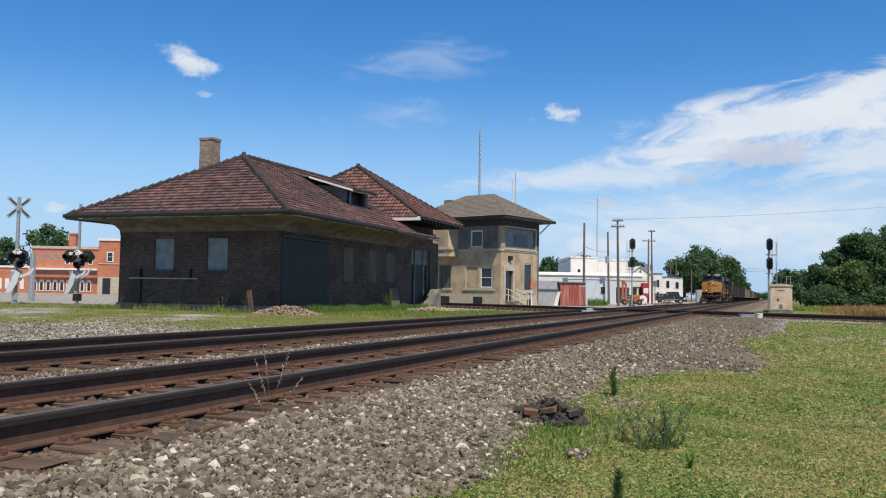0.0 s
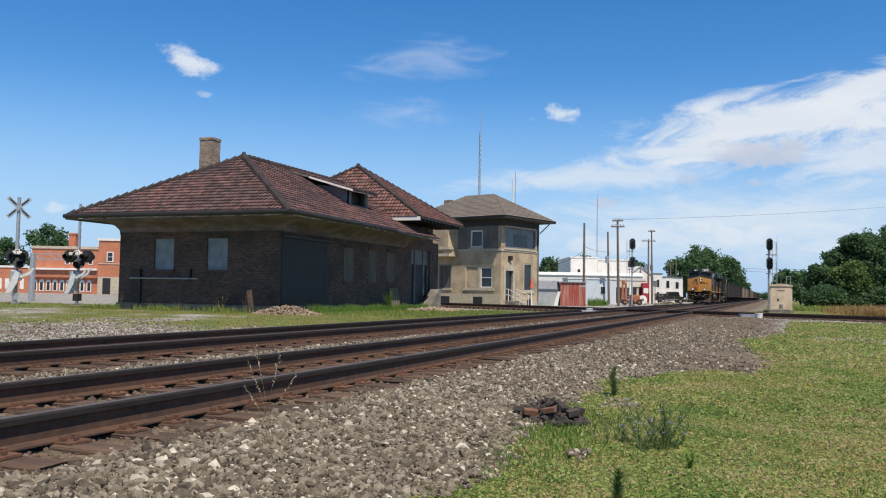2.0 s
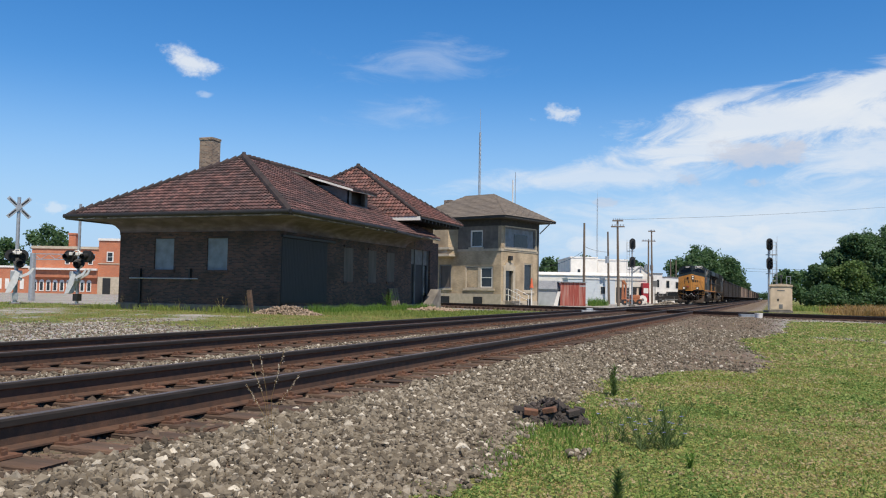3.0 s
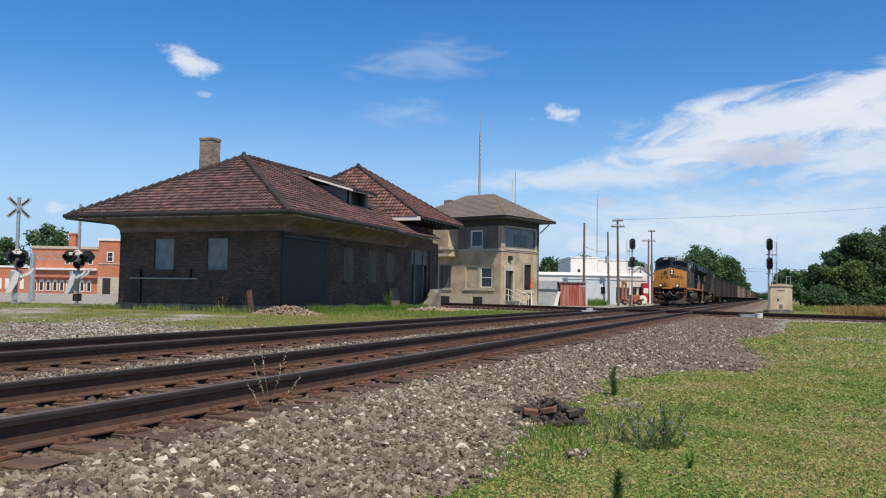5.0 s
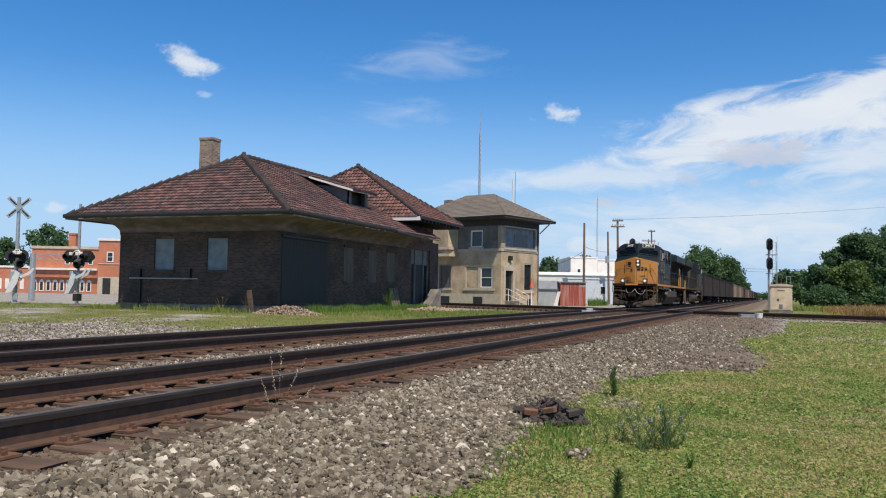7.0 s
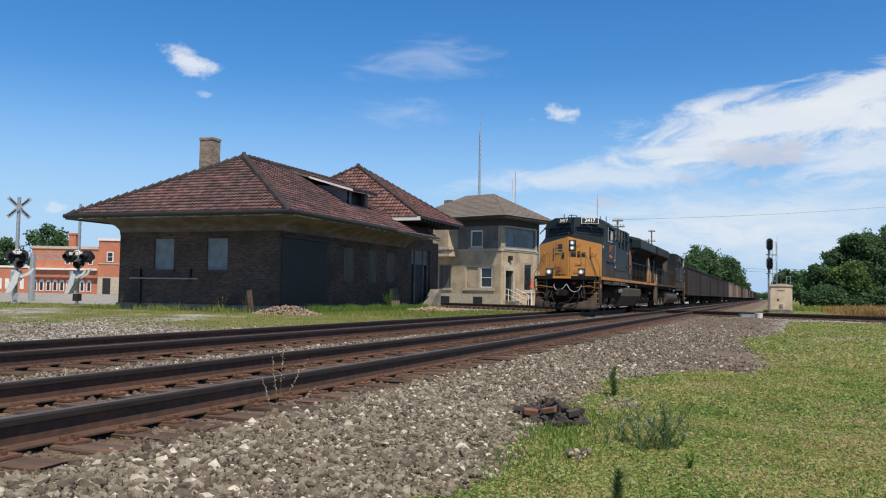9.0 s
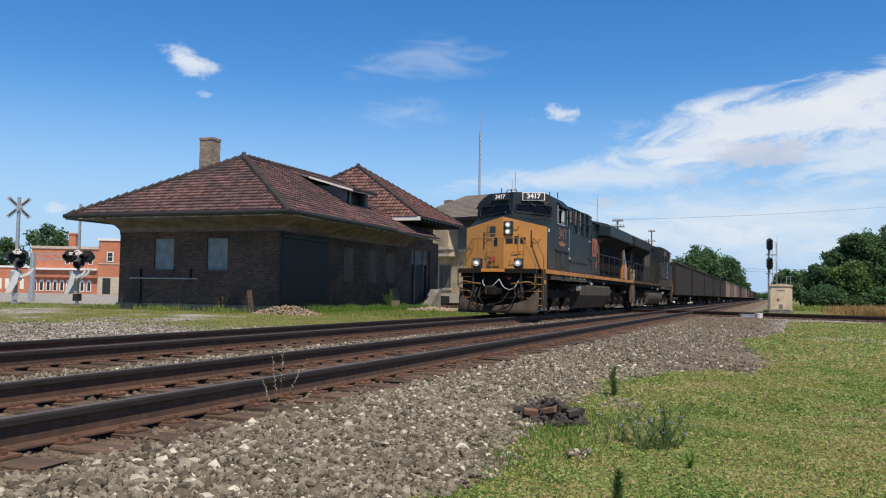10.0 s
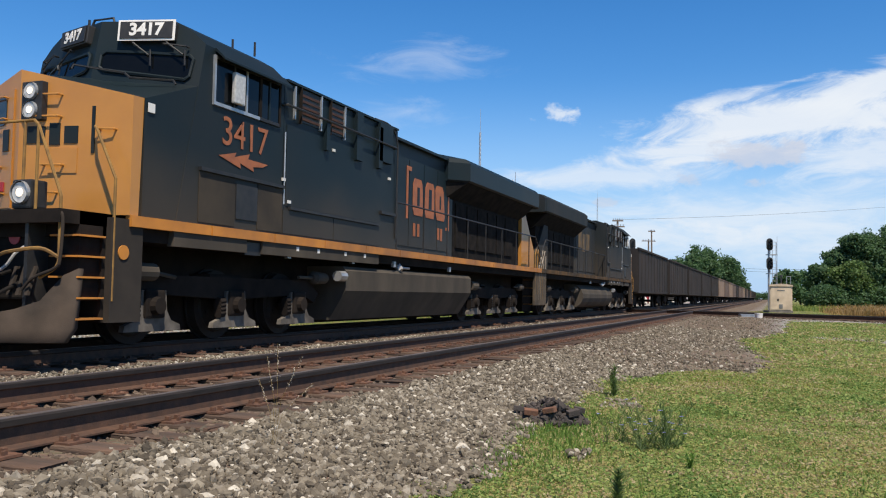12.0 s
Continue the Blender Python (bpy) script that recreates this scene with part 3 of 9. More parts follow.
def build_ground():
    xs = np.concatenate([[-3500, -1500, -700, -400, -250, -170], np.arange(-125, -40, 4.0), np.arange(-40, -13, 0.9), np.arange(-13, 5, 0.12), np.arange(5, 14, 0.6), np.arange(14, 50, 3.0), [60, 90, 150, 300, 800, 2000, 3500]])
    ys = np.concatenate([[-300, -100, -40, -15, -5, 0], np.arange(2, 28, 0.16), np.arange(28, 90, 0.7), np.arange(90, 200, 6.0), [230, 300, 450, 800, 1500, 2500, 4500]])
    X, Y = np.meshgrid(xs, ys)
    Z = ground_z(X, Y) + 0.025 * wob(X, Y, 1.7) * smooth(-2.2, -1.2, X) + 0.012 * wob(X, Y, 6.3)
    nx, ny = len(xs), len(ys)
    verts = np.stack([X.ravel(), Y.ravel(), Z.ravel()], 1)
    i = np.arange(nx * ny).reshape(ny, nx)
    faces = np.stack([i[:-1, :-1], i[:-1, 1:], i[1:, 1:], i[1:, :-1]], -1).reshape(-1, 4)
    ob = mesh_np("ground", verts, faces, "ground", kind="structure", label="gravel and mown summer grass beside the tracks")
    ob["category"] = "ground"
    cov = np.zeros((nx * ny, 4), np.float32)
    x, y = verts[:, 0], verts[:, 1]
    cov[:, 0] = gravel_cover(x, y)
    soil_and_gap = smooth(1.5, 0.4, np.hypot((x + 0.75) / 1.1, (y - 17.6) / 3.2) + 0.2 * wob(x, y, 1.9)) * 0.75
    # track bed coloured darker here, for the shade in the gaps between stones
    soil_and_gap = np.maximum(soil_and_gap, smooth(-11.6, -10.6, x) * smooth(1.0, -0.6, x) * 0.85 * gravel_cover(x, y))
    soil_and_gap = np.maximum(soil_and_gap, smooth(2.5, 1.4, cross_distance(x, y)) * 0.7)
    cov[:, 1] = soil_and_gap
    cov[:, 2] = smooth(3.0, 5.0, x) * smooth(60, 66, y) * smooth(110, 90, y)
    cov[:, 3] = 1
    at = ob.data.attributes.new("cover", "FLOAT_COLOR", "POINT")
    at.data.foreach_set("color", cov.ravel())
    ob.data.polygons.foreach_set("use_smooth", [True] * len(ob.data.polygons))


build_ground()

# ---------- tracks ----------
RAIL = [(-0.076, -0.186), (0.076, -0.186), (0.076, -0.175), (0.012, -0.158), (0.0085, -0.06), (0.0375, -0.045), (0.0375, -0.012), (0.026, 0.0),
        (-0.026, 0.0), (-0.0375, -0.012), (-0.0375, -0.045), (-0.0085, -0.06), (-0.012, -0.158), (-0.076, -0.175)]


def rail(parent, x, y0, y1, name="rail"):
    bm = bmesh.new()
    loft(bm, [[(x + a, y, b) for a, b in RAIL] for y in (y0, y1)])
    ob = part(name, bm, "rust", parent)
    bm = bmesh.new()
    box(bm, x - 0.027, x + 0.027, y0, y1, 0.0, 0.003)
    part("running_surface", bm, "railhead", ob, "worn shiny running surface")
    bm = bmesh.new()
    for sx in (-1, 1):
        loft(bm, [[(x + sx * a, y, b) for a, b in ((0.0365, -0.044), (0.0395, -0.044), (0.0395, -0.011), (0.030, -0.001), (0.028, -0.001), (0.0365, -0.012))] for y in (y0, y1)])
    part("head_side", bm, "head_dark", ob, "dark side of the rail head")
    return ob


def tie_mesh(name, seed):
    r = random.Random(seed)
    bm = bmesh.new()
    bevel_box(bm, -1.3, 1.3, -0.115, 0.115, -0.18, 0.0, 0.012)
    for v in bm.verts:
        v.co.x += r.uniform(-0.02, 0.02)
        v.co.y += r.uniform(-0.008, 0.008)
        v.co.z += r.uniform(-0.006, 0.004)
    me = bpy.data.meshes.new(name)
    bm.to_mesh(me)
    bm.free()
    me.materials.append(M["tie"])
    return me


def plate_mesh():
    bm = bmesh.new()
    box(bm, -0.19, 0.19, -0.095, 0.095, 0.0, 0.016)
    for sx in (-1, 1):
        for sy in (-0.05, 0.045):
            box(bm, sx * 0.098 - 0.018, sx * 0.098 + 0.018, sy - 0.014, sy + 0.014, 0.016, 0.046)
        box(bm, sx * 0.15 - 0.012, sx * 0.15 + 0.012, -0.01, 0.018, 0.016, 0.04)
    me = bpy.data.meshes.new("tie_plate")
    bm.to_mesh(me)
    bm.free()
    me.materials.append(M["plate"])
    return me


TIES, PLATE = [tie_mesh("tie", k) for k in range(5)], plate_mesh()


def track(name, axis, label, y0, y1, y_end, step=0.5):
    tr = tagged(new(name), label, "railway track", "", "structure")
    tr.location = (axis, 0, 0)
    for sx in (-0.755, 0.755):
        rail(tr, sx, y0 - 14, y_end)
    r = random.Random(int(-axis * 10))
    y = y0
    rest = bmesh.new()
    while y < y_end:
        if y < y1:
            t = new("tie", TIES[r.randrange(5)])
            t.parent = tr
            t.matrix_basis = pose(r.uniform(-0.07, 0.07), y + r.uniform(-0.04, 0.04), -0.196 + r.uniform(-0.006, 0.004), 0, 0, r.uniform(-1.2, 1.2))
            for sx in (-0.755, 0.755):
                p = new("tie_plate", PLATE)
                p.parent = t
                p.location = (sx - t.location.x, 0, 0.001)
        else:
            box(rest, -1.3, 1.3, y - 0.115, y + 0.115, -0.36, -0.196)
        y += step if y < 120 else 1.0
    tagged(part("ties", rest, "tie", tr), "", "", "", "stuff")
    return tr


track("track_near", NEAR, "rusty railway track on timber ties, nearer line", 1.5, 38, 400)
track("track_far", FAR, "rusty railway track on timber ties that the train uses", 3.5, 38, 900)


def cross_track():
    """The other railroad, which cuts across both lines at a diamond."""
    tr = tagged(new("track_crossing"), "dark rusty crossing railway line at a diamond", "railway track", "", "structure")
    tr.matrix_basis = Matrix.Translation(CROSS_AT + Vector((0, 0, 0.006))) @ CROSS_WAY.to_track_quat("Y", "Z").to_matrix().to_4x4()
    for sx in (-0.755, 0.755):
        rail(tr, sx, -60, 60)
    rest = bmesh.new()
    y = -30.0
    while y < 40:
        if abs(y - 5.6) > 1.4 and abs(y - 10.3) > 1.4:
            box(rest, -1.3, 1.3, y - 0.115, y + 0.115, -0.36, -0.2)
        y += 0.52
    tagged(part("ties", rest, "tie", tr), "", "", "", "stuff")


cross_track()

M["stone_rusty"] = mat("rust_stained_stone", (0.16, 0.115, 0.08), (0.085, 0.06, 0.044), scale=9, rough=0.95, bump=0.3, per_island=0.5)
# ---------- ballast ----------
phi = (1 + 5 ** 0.5) / 2
ICO_V = np.array([(-1, phi, 0), (1, phi, 0), (-1, -phi, 0), (1, -phi, 0), (0, -1, phi), (0, 1, phi), (0, -1, -phi), (0, 1, -phi), (phi, 0, -1), (phi, 0, 1), (-phi, 0, -1), (-phi, 0, 1)]) / 1.9
ICO_F = np.array([(0, 11, 5), (0, 5, 1), (0, 1, 7), (0, 7, 10), (0, 10, 11), (1, 5, 9), (5, 11, 4), (11, 10, 2), (10, 7, 6), (7, 1, 8), (3, 9, 4), (3, 4, 2), (3, 2, 6), (3, 6, 8), (3, 8, 9), (4, 9, 5), (2, 4, 11), (6, 2, 10), (8, 6, 7), (9, 8, 1)])


def stones(name, px, py, pz, size, material, label, rng, kind="stuff", parent=None):
    n = len(px)
    v = ICO_V[None] * rng.choice([0.68, 0.95, 1.15], (n, 12, 1), p=[0.3, 0.45, 0.25])
    v = v * rng.uniform(0.5, 1.3, (n, 1, 3)) * (size * rng.lognormal(0, 0.3, n))[:, None, None] * 0.5
    a, b = rng.uniform(0, 6.28, n), rng.uniform(-0.8, 0.8, n)
    ca, sa, cb, sb = np.cos(a)[:, None], np.sin(a)[:, None], np.cos(b)[:, None], np.sin(b)[:, None]
    x, y, z = v[..., 0], v[..., 1], v[..., 2]
    y, z = y * cb - z * sb, y * sb + z * cb
    x, y = x * ca - y * sa, x * sa + y * ca
    v = np.stack([x + px[:, None], y + py[:, None], z + pz[:, None]], -1).reshape(-1, 3)
    f = (ICO_F[None] + (np.arange(n) * 12)[:, None, None]).reshape(-1, 3)
    return mesh_np(name, v, f, material, parent, kind, label)


def build_ballast():
    rng = np.random.default_rng(5)

    def strew(x0, x1, y0, y1, count, lift=0.012):
        x, y = rng.uniform(x0, x1, count), y0 + (y1 - y0) * rng.uniform(0, 1, count) ** 1.25
        keep = gravel_cover(x, y) > rng.uniform(0.15, 0.85, count)
        x, y = x[keep], y[keep]
        bare = (np.hypot((x + 0.75) / 0.95, (y - 17.6) / 2.6) < 1) & (rng.uniform(0, 1, len(x)) < 0.65)
        x, y = x[~bare], y[~bare]
        return x, y, ground_z(x, y) + 0.012 * wob(x, y, 6.3) + lift * rng.uniform(-0.6, 1.6, len(x))

    shoulders = [strew(-3.72, -3.4, 3.0, 16, 500, 0.012), strew(-3.58, -1.3, 2.6, 8, 25000, 0.014), strew(-3.58, -1.0, 7, 14, 18000), strew(-3.58, 0.4, 12, 30, 17000), 
                 strew(-7.7, -6.15, 3.5, 18, 10000), strew(-7.7, -6.15, 18, 40, 5000), strew(-12.0, -10.2, 6, 40, 6000), strew(-22, -11, 10, 24, 15000), strew(-3.8, 6, 26, 50, 7000)]
    cribs = [strew(-6.3, -3.5, 3.0, 16, 9000, -0.012), strew(-6.3, -3.5, 16, 34, 5000, -0.01), strew(-10.4, -7.5, 5, 30, 7000, -0.01)]
    for sets, material, label in ((shoulders, "stone", "loose grey and pale crushed stone ballast"), (cribs, "stone_rusty", "rust-stained crushed stone between the ties")):
        x, y, z = (np.concatenate([s[k] for s in sets]) for k in range(3))
        ob = stones("ballast", x, y, z, 0.044, material, label, rng)
        ob["category"] = "ballast"


build_ballast()


# ---------- station ----------
def hip_frame(x0, x1, y0, y1, z0, apex_a, apex_b):
    """The four faces of a hip roof: eave corners, then the ridge."""
    a, b, c, d = Vector((x0, y0, z0)), Vector((x1, y0, z0)), Vector((x1, y1, z0)), Vector((x0, y1, z0))
    p, q = Vector(apex_a), Vector(apex_b)
    return a, b, c, d, p, q


def slope_tiles(verts, faces, poly, width=0.24, course=0.34, seed=0, lift=0.06):
    """Rows of rounded tiles over a roof face; poly starts with its two eave corners."""
    r = random.Random(seed)
    o, e = poly[0], poly[1]
    u = (e - o).normalized()
    n = (poly[1] - poly[0]).cross(poly[2] - poly[0]).normalized()
    if n.z < 0:
        n = -n
    v = n.cross(u)
    if v.z < 0:
        v = -v
    flat = [((p - o).dot(u), (p - o).dot(v)) for p in poly]

    def span(h):
        xs = []
        for (ax, ay), (bx, by) in zip(flat, flat[1:] + flat[:1]):
            if (ay - h) * (by - h) <= 0 and ay != by:
                xs.append(ax + (bx - ax) * (h - ay) / (by - ay))
        return (min(xs), max(xs)) if len(xs) > 1 else None

    top = max(f[1] for f in flat)
    h, row = 0.0, 0
    while h < top - 0.05:
        s = span(min(h + course * 0.5, top - 0.01))
        if s:
            k = math.floor(s[0] / width)
            while k * width < s[1]:
                a, b = max(k * width, s[0]), min((k + 1) * width, s[1])
                k += 1
                if b - a < 0.04:
                    continue
                base = len(verts)
                t0, t1 = lift + r.uniform(-0.006, 0.012), r.uniform(-0.004, 0.006)
                for hh, t in ((h - 0.03, t0), (h + course, t1)):
                    for i in range(5):
                        w = i / 4
                        verts.append(o + u * (a + (b - a) * w) + v * hh + n * (t + 0.06 * math.sin(math.pi * w)))
                for i in range(4):
                    faces.append((base + i, base + i + 1, base + 6 + i, base + 5 + i))
                verts.append(o + u * a + v * (h - 0.03) + n * -0.03)
                verts.append(o + u * b + v * (h - 0.03) + n * -0.03)
                faces.append((base + 10, base + 11, base + 4, base + 3, base + 2, base + 1, base))
        h += course
        row += 1


M["peeled_white"] = mat("peeled_whitish_paint", (0.46, 0.42, 0.39), (0.10, 0.085, 0.075), scale=1.6, rough=0.85, stretch=(1, 1, 4), stain=(0.08, 0.07, 0.062), stain_scale=2.4, stain_amount=0.8)
M["tile_dark"] = mat("sooty_ridge_tile", (0.052, 0.035, 0.034), (0.03, 0.023, 0.023), scale=3, rough=0.8, bump=0.3, per_island=0.3)


def ridge_caps(bm, a, b, r=0.12, step=0.44):
    a, b = Vector(a), Vector(b)
    n = max(1, int((b - a).length / step))
    for i in range(n):
        tube(bm, a.lerp(b, i / n), a.lerp(b, (i + 1.15) / n), r * 0.72, r * 1.38, 9)


def rect_ring(x0, x1, y0, y1, z, o):
    return [(x0 - o, y0 - o, z), (x1 + o, y0 - o, z), (x1 + o, y1 + o, z), (x0 - o, y1 + o, z)]


def wall_with_holes(bm, axis, at, depth, lo, hi, z0, z1, holes):
    """An upright wall along x (axis 'x') or y, its outer face at `at`, thick inwards by depth, with rectangular openings. One closed skin."""
    us = sorted({lo, hi, *[h[0] for h in holes], *[h[1] for h in holes]})
    zs = sorted({z0, z1, *[h[2] for h in holes], *[h[3] for h in holes]})
    nu, nz, known = len(us) - 1, len(zs) - 1, {}

    def vert(i, j, k):
        if (i, j, k) not in known:
            t = at + depth * k
            known[i, j, k] = bm.verts.new((us[i], t, zs[j]) if axis == "x" else (t, us[i], zs[j]))
        return known[i, j, k]

    def solid(i, j):
        if not (0 <= i < nu and 0 <= j < nz):
            return False
        u, z = (us[i] + us[i + 1]) / 2, (zs[j] + zs[j + 1]) / 2
        return not any(h[0] < u < h[1] and h[2] < z < h[3] for h in holes)

    for i in range(nu):
        for j in range(nz):
            if not solid(i, j):
                continue
            for k in (0, 1):
                bm.faces.new([vert(*q, k) for q in ((i, j), (i + 1, j), (i + 1, j + 1), (i, j + 1))])
            for di, dj, a, b in ((-1, 0, (i, j), (i, j + 1)), (1, 0, (i + 1, j), (i + 1, j + 1)), (0, -1, (i, j), (i + 1, j)), (0, 1, (i, j + 1), (i + 1, j + 1))):
                if not solid(i + di, j + dj):
                    bm.faces.new((vert(*a, 0), vert(*b, 0), vert(*b, 1), vert(*a, 1)))


def station():
    st = thing("train_station", pose(-27.1, 34.75, -0.33), "abandoned dark brick depot with a stained clay tile hip roof", "station")
    HW, LEN, TOP = 4.87, 20.8, 3.98
    # walls; local x across, y along the tracks
    south_w = [(-2.62, -1.37, 2.05, 3.65), (0.67, 1.91, 2.05, 3.65)]
    bm = bmesh.new()
    wall_with_holes(bm, "x", 0, 0.4, -HW, HW, 0.32, TOP, south_w)
    part("wall", bm, "st_brick", st)
    east_w = [(0.22, 4.60, 0.50, 3.62), (6.65, 7.75, 1.65, 3.55), (9.7, 10.75, 1.65, 3.55), (12.25, 13.35, 1.75, 3.55), (16.0, 19.3, 0.32, 4.2)]
    bm = bmesh.new()
    wall_with_holes(bm, "y", HW, -0.4, 0.4, LEN, 0.32, 4.6, east_w)
    part("wall", bm, "st_brick", st)
    boxpart("wall", (-HW, -HW + 0.4, 0.4, LEN, 0.32, TOP), "st_brick", st)
    boxpart("wall", (-HW + 0.4, HW - 0.4, LEN - 0.4, LEN, 0.32, TOP), "st_brick", st)
    for d in ((-HW - 0.08, HW + 0.08, -0.08, 0.42, -0.3, 0.32), (HW - 0.42, HW + 0.08, 0.42, LEN, -0.3, 0.32), (-HW - 0.08, -HW + 0.42, 0.42, LEN, -0.3, 0.32)):
        boxpart("foundation", d, "concrete_dark", st, "stained concrete base", 0.03)
    # boarded windows of the end wall
    for x0, x1, z0, z1 in south_w:
        w = part_window(st, x0, x1, z0, z1, "board")
    # brick quoin edge pier at the corner
    bm = bmesh.new()
    bevel_box(bm, HW - 0.55, HW + 0.05, -0.05, 0.2, 0.32, TOP, 0.02)
    part("corner_pier", bm, "st_brick", st)
    # freight door
    d = bmesh.new()
    box(d, HW - 0.02, HW + 0.06, 0.16, 4.66, 0.48, 3.66)
    door = part("freight_door", d, "door_dark", st, "tall dark sliding freight door")
    y = 0.2
    while y < 4.6:
        boxpart("plank", (HW + 0.06, HW + 0.078, y, y + 0.135, 0.5, 3.64), "door_dark", door)
        y += 0.142
    boxpart("door_track", (HW + 0.06, HW + 0.16, 0.1, 5.4, 3.68, 3.8), "black", st)
    # east windows and the wide door bay
    for y0, y1, z0, z1 in east_w[1:4]:
        bm = bmesh.new()
        box(bm, HW - 0.05, HW + 0.01, y0, y1, z0, z1)
        w = part("boarded_window", bm, "board_dark", st, "brown boarded window")
        for a, b, c, e in ((y0 - 0.07, y1 + 0.07, z0 - 0.12, z0), (y0 - 0.07, y1 + 0.07, z1, z1 + 0.14)):
            boxpart("sill" if c < z0 else "lintel", (HW + 0.002, HW + 0.06, a, b, c, e), "st_brick", w)
    bay = boxpart("door_bay", (HW - 0.35, HW - 0.25, 16.0, 19.3, 0.32, 4.2), "black", st, "boarded waiting room entrance")
    boxpart("transom_board", (HW - 0.24, HW - 0.2, 16.1, 19.2, 3.0, 4.15), "siding_grey", bay)
    boxpart("door_leaf", (HW - 0.24, HW - 0.18, 17.0, 18.3, 0.34, 2.95), "door_dark", bay)
    for y in (16.05, 16.9, 18.35, 19.15):
        boxpart("mullion", (HW - 0.24, HW - 0.12, y, y + 0.1, 0.32, 4.2), "siding_grey", bay)
    boxpart("side_light", (HW - 0.24, HW - 0.2, 18.45, 19.15, 0.9, 2.95), "glass", bay)
    # pipe rail on brackets along the end wall
    bm = bmesh.new()
    tube(bm, (-4.05, -0.14, 1.60), (0.25, -0.14, 1.60), 0.035, seg=8)
    rl = part("wall_pipe", bm, "galv", st, "grey pipe along the end wall")
    for x in (-3.4, -0.25):
        boxpart("bracket", (x - 0.04, x + 0.04, -0.16, 0.0, 1.5, 2.1), "black", rl)
    boxpart("downpipe", (-3.48, -3.36, -0.12, 0.0, 0.1, 1.6), "black", st)
    # coved soffit
    rings = [rect_ring(-HW, HW, 0.0, 15.0, z, o) for o, z in ((0.0, 3.9), (0.05, 4.12), (0.2, 4.32), (0.45, 4.46), (0.85, 4.55), (1.3, 4.59), (1.85, 4.60))]
    bm = bmesh.new()
    loft(bm, rings, caps=False)
    part("soffit", bm, "stucco", st, "curved stained plaster soffit under the eaves", True)
    bm = bmesh.new()
    box(bm, -HW, HW, -0.04, 0.0, 3.86, 3.98)
    box(bm, HW, HW + 0.04, -0.04, 15.6, 3.86, 3.98)
    part("cornice", bm, "st_brick", st)
    # main roof
    ex0, ex1, ey0, ey1, ez = -6.75, 6.6, -1.9, 16.7, 4.66
    rz = 8.36
    a, b, c, d, p, q = hip_frame(ex0, ex1, ey0, ey1, ez, (0, 3.85, rz), (0, 15.2, rz))
    bm = bmesh.new()
    vs = [bm.verts.new(v) for v in (a, b, c, d, p, q)]
    for f in ((0, 1, 4), (1, 2, 5, 4), (2, 3, 5), (3, 0, 4, 5), (0, 1, 2, 3)):
        bm.faces.new([vs[i] for i in f])
    roof = part("roof", bm, "tile", st, "brown red clay tile hip roof")
    verts, faces = [], []
    slope_tiles(verts, faces, [a, b, p], seed=1)
    slope_tiles(verts, faces, [b, c, q, p], seed=2)
    slope_tiles(verts, faces, [d, a, p, q], seed=3)
    mesh_np("roof_tiles", verts, faces, "tile", roof, "stuff")
    bm = bmesh.new()
    for s, t in ((a, p), (b, p), (p, q)):
        ridge_caps(bm, s + Vector((0, 0, 0.06)), t + Vector((0, 0, 0.06)), 0.15)
    tube(bm, p + Vector((0, 0, 0.0)), p + Vector((0, 0, 0.32)), 0.14, 0.09, 10)
    part("ridge_tiles", bm, "tile_dark", roof, "dark rounded hip and ridge tiles")
    # eave boards and gutters
    for nm, dims in (("fascia", (ex0, ex1, ey0 - 0.03, ey0 + 0.05, ez - 0.12, ez + 0.05)), ("fascia", (ex1 - 0.05, ex1 + 0.03, ey0, ey1, ez - 0.12, ez + 0.05)),
                     ("fascia", (ex0 - 0.03, ex0 + 0.05, ey0, ey1, ez - 0.12, ez + 0.05))):
        boxpart(nm, dims, "fascia", st, "peeling dark eave board")
    bm = bmesh.new()
    tube(bm, (ex0, ey0 - 0.1, ez + 0.05), (ex1 + 0.1, ey0 - 0.1, ez + 0.05), 0.11, seg=12)
    part("gutter", bm, "black", st)
    bm = bmesh.new()
    tube(bm, (ex1 + 0.1, ey0 - 0.1, ez + 0.05), (ex1 + 0.1, 9.4, ez + 0.04), 0.11, seg=12)
    tube(bm, (ex1 + 0.08, 9.6, ez - 0.02), (ex1 + 0.06, 13.2, ez - 0.14), 0.10, seg=12)
    part("gutter", bm, "black", st, "sagging broken gutter")
    boxpart("eave_strip", (-3.9, 6.2, ey0 - 0.045, ey0 - 0.03, ez - 0.125, ez - 0.055), "peeled_white", st, "strip of peeling whitish paint")
    boxpart("eave_strip", (ex1 + 0.03, ex1 + 0.045, ey0 + 0.3, 3.4, ez - 0.125, ez - 0.06), "peeled_white", st, "strip of peeling whitish paint")
    # flaked white paint left on the eave boards
    rr = random.Random(8)
    for k in range(9):
        a = ex0 + (ex1 - ex0) * rr.random() ** 1.0
        w = rr.uniform(0.2, 1.1)
        boxpart("paint_flake", (a, min(a + w, ex1 - 0.05), ey0 - 0.036, ey0 - 0.03, ez - 0.12 + rr.uniform(0, 0.03), ez - 0.06 + rr.uniform(0, 0.04)), "white", st, "flake of old white paint")
        b = ey0 + (ey1 - ey0) * rr.random()
        boxpart("paint_flake", (ex1 + 0.03, ex1 + 0.036, b, min(b + w, ey1 - 0.05), ez - 0.12 + rr.uniform(0, 0.03), ez - 0.06 + rr.uniform(0, 0.04)), "white", st, "flake of old white paint")
    # dormer on the track side
    dx_back, dx_front, y0, y1 = 1.55, 4.05, 8.6, 11.0
    slope = (rz - ez) / 6.6
    zf = ez + (6.6 - dx_front) * slope
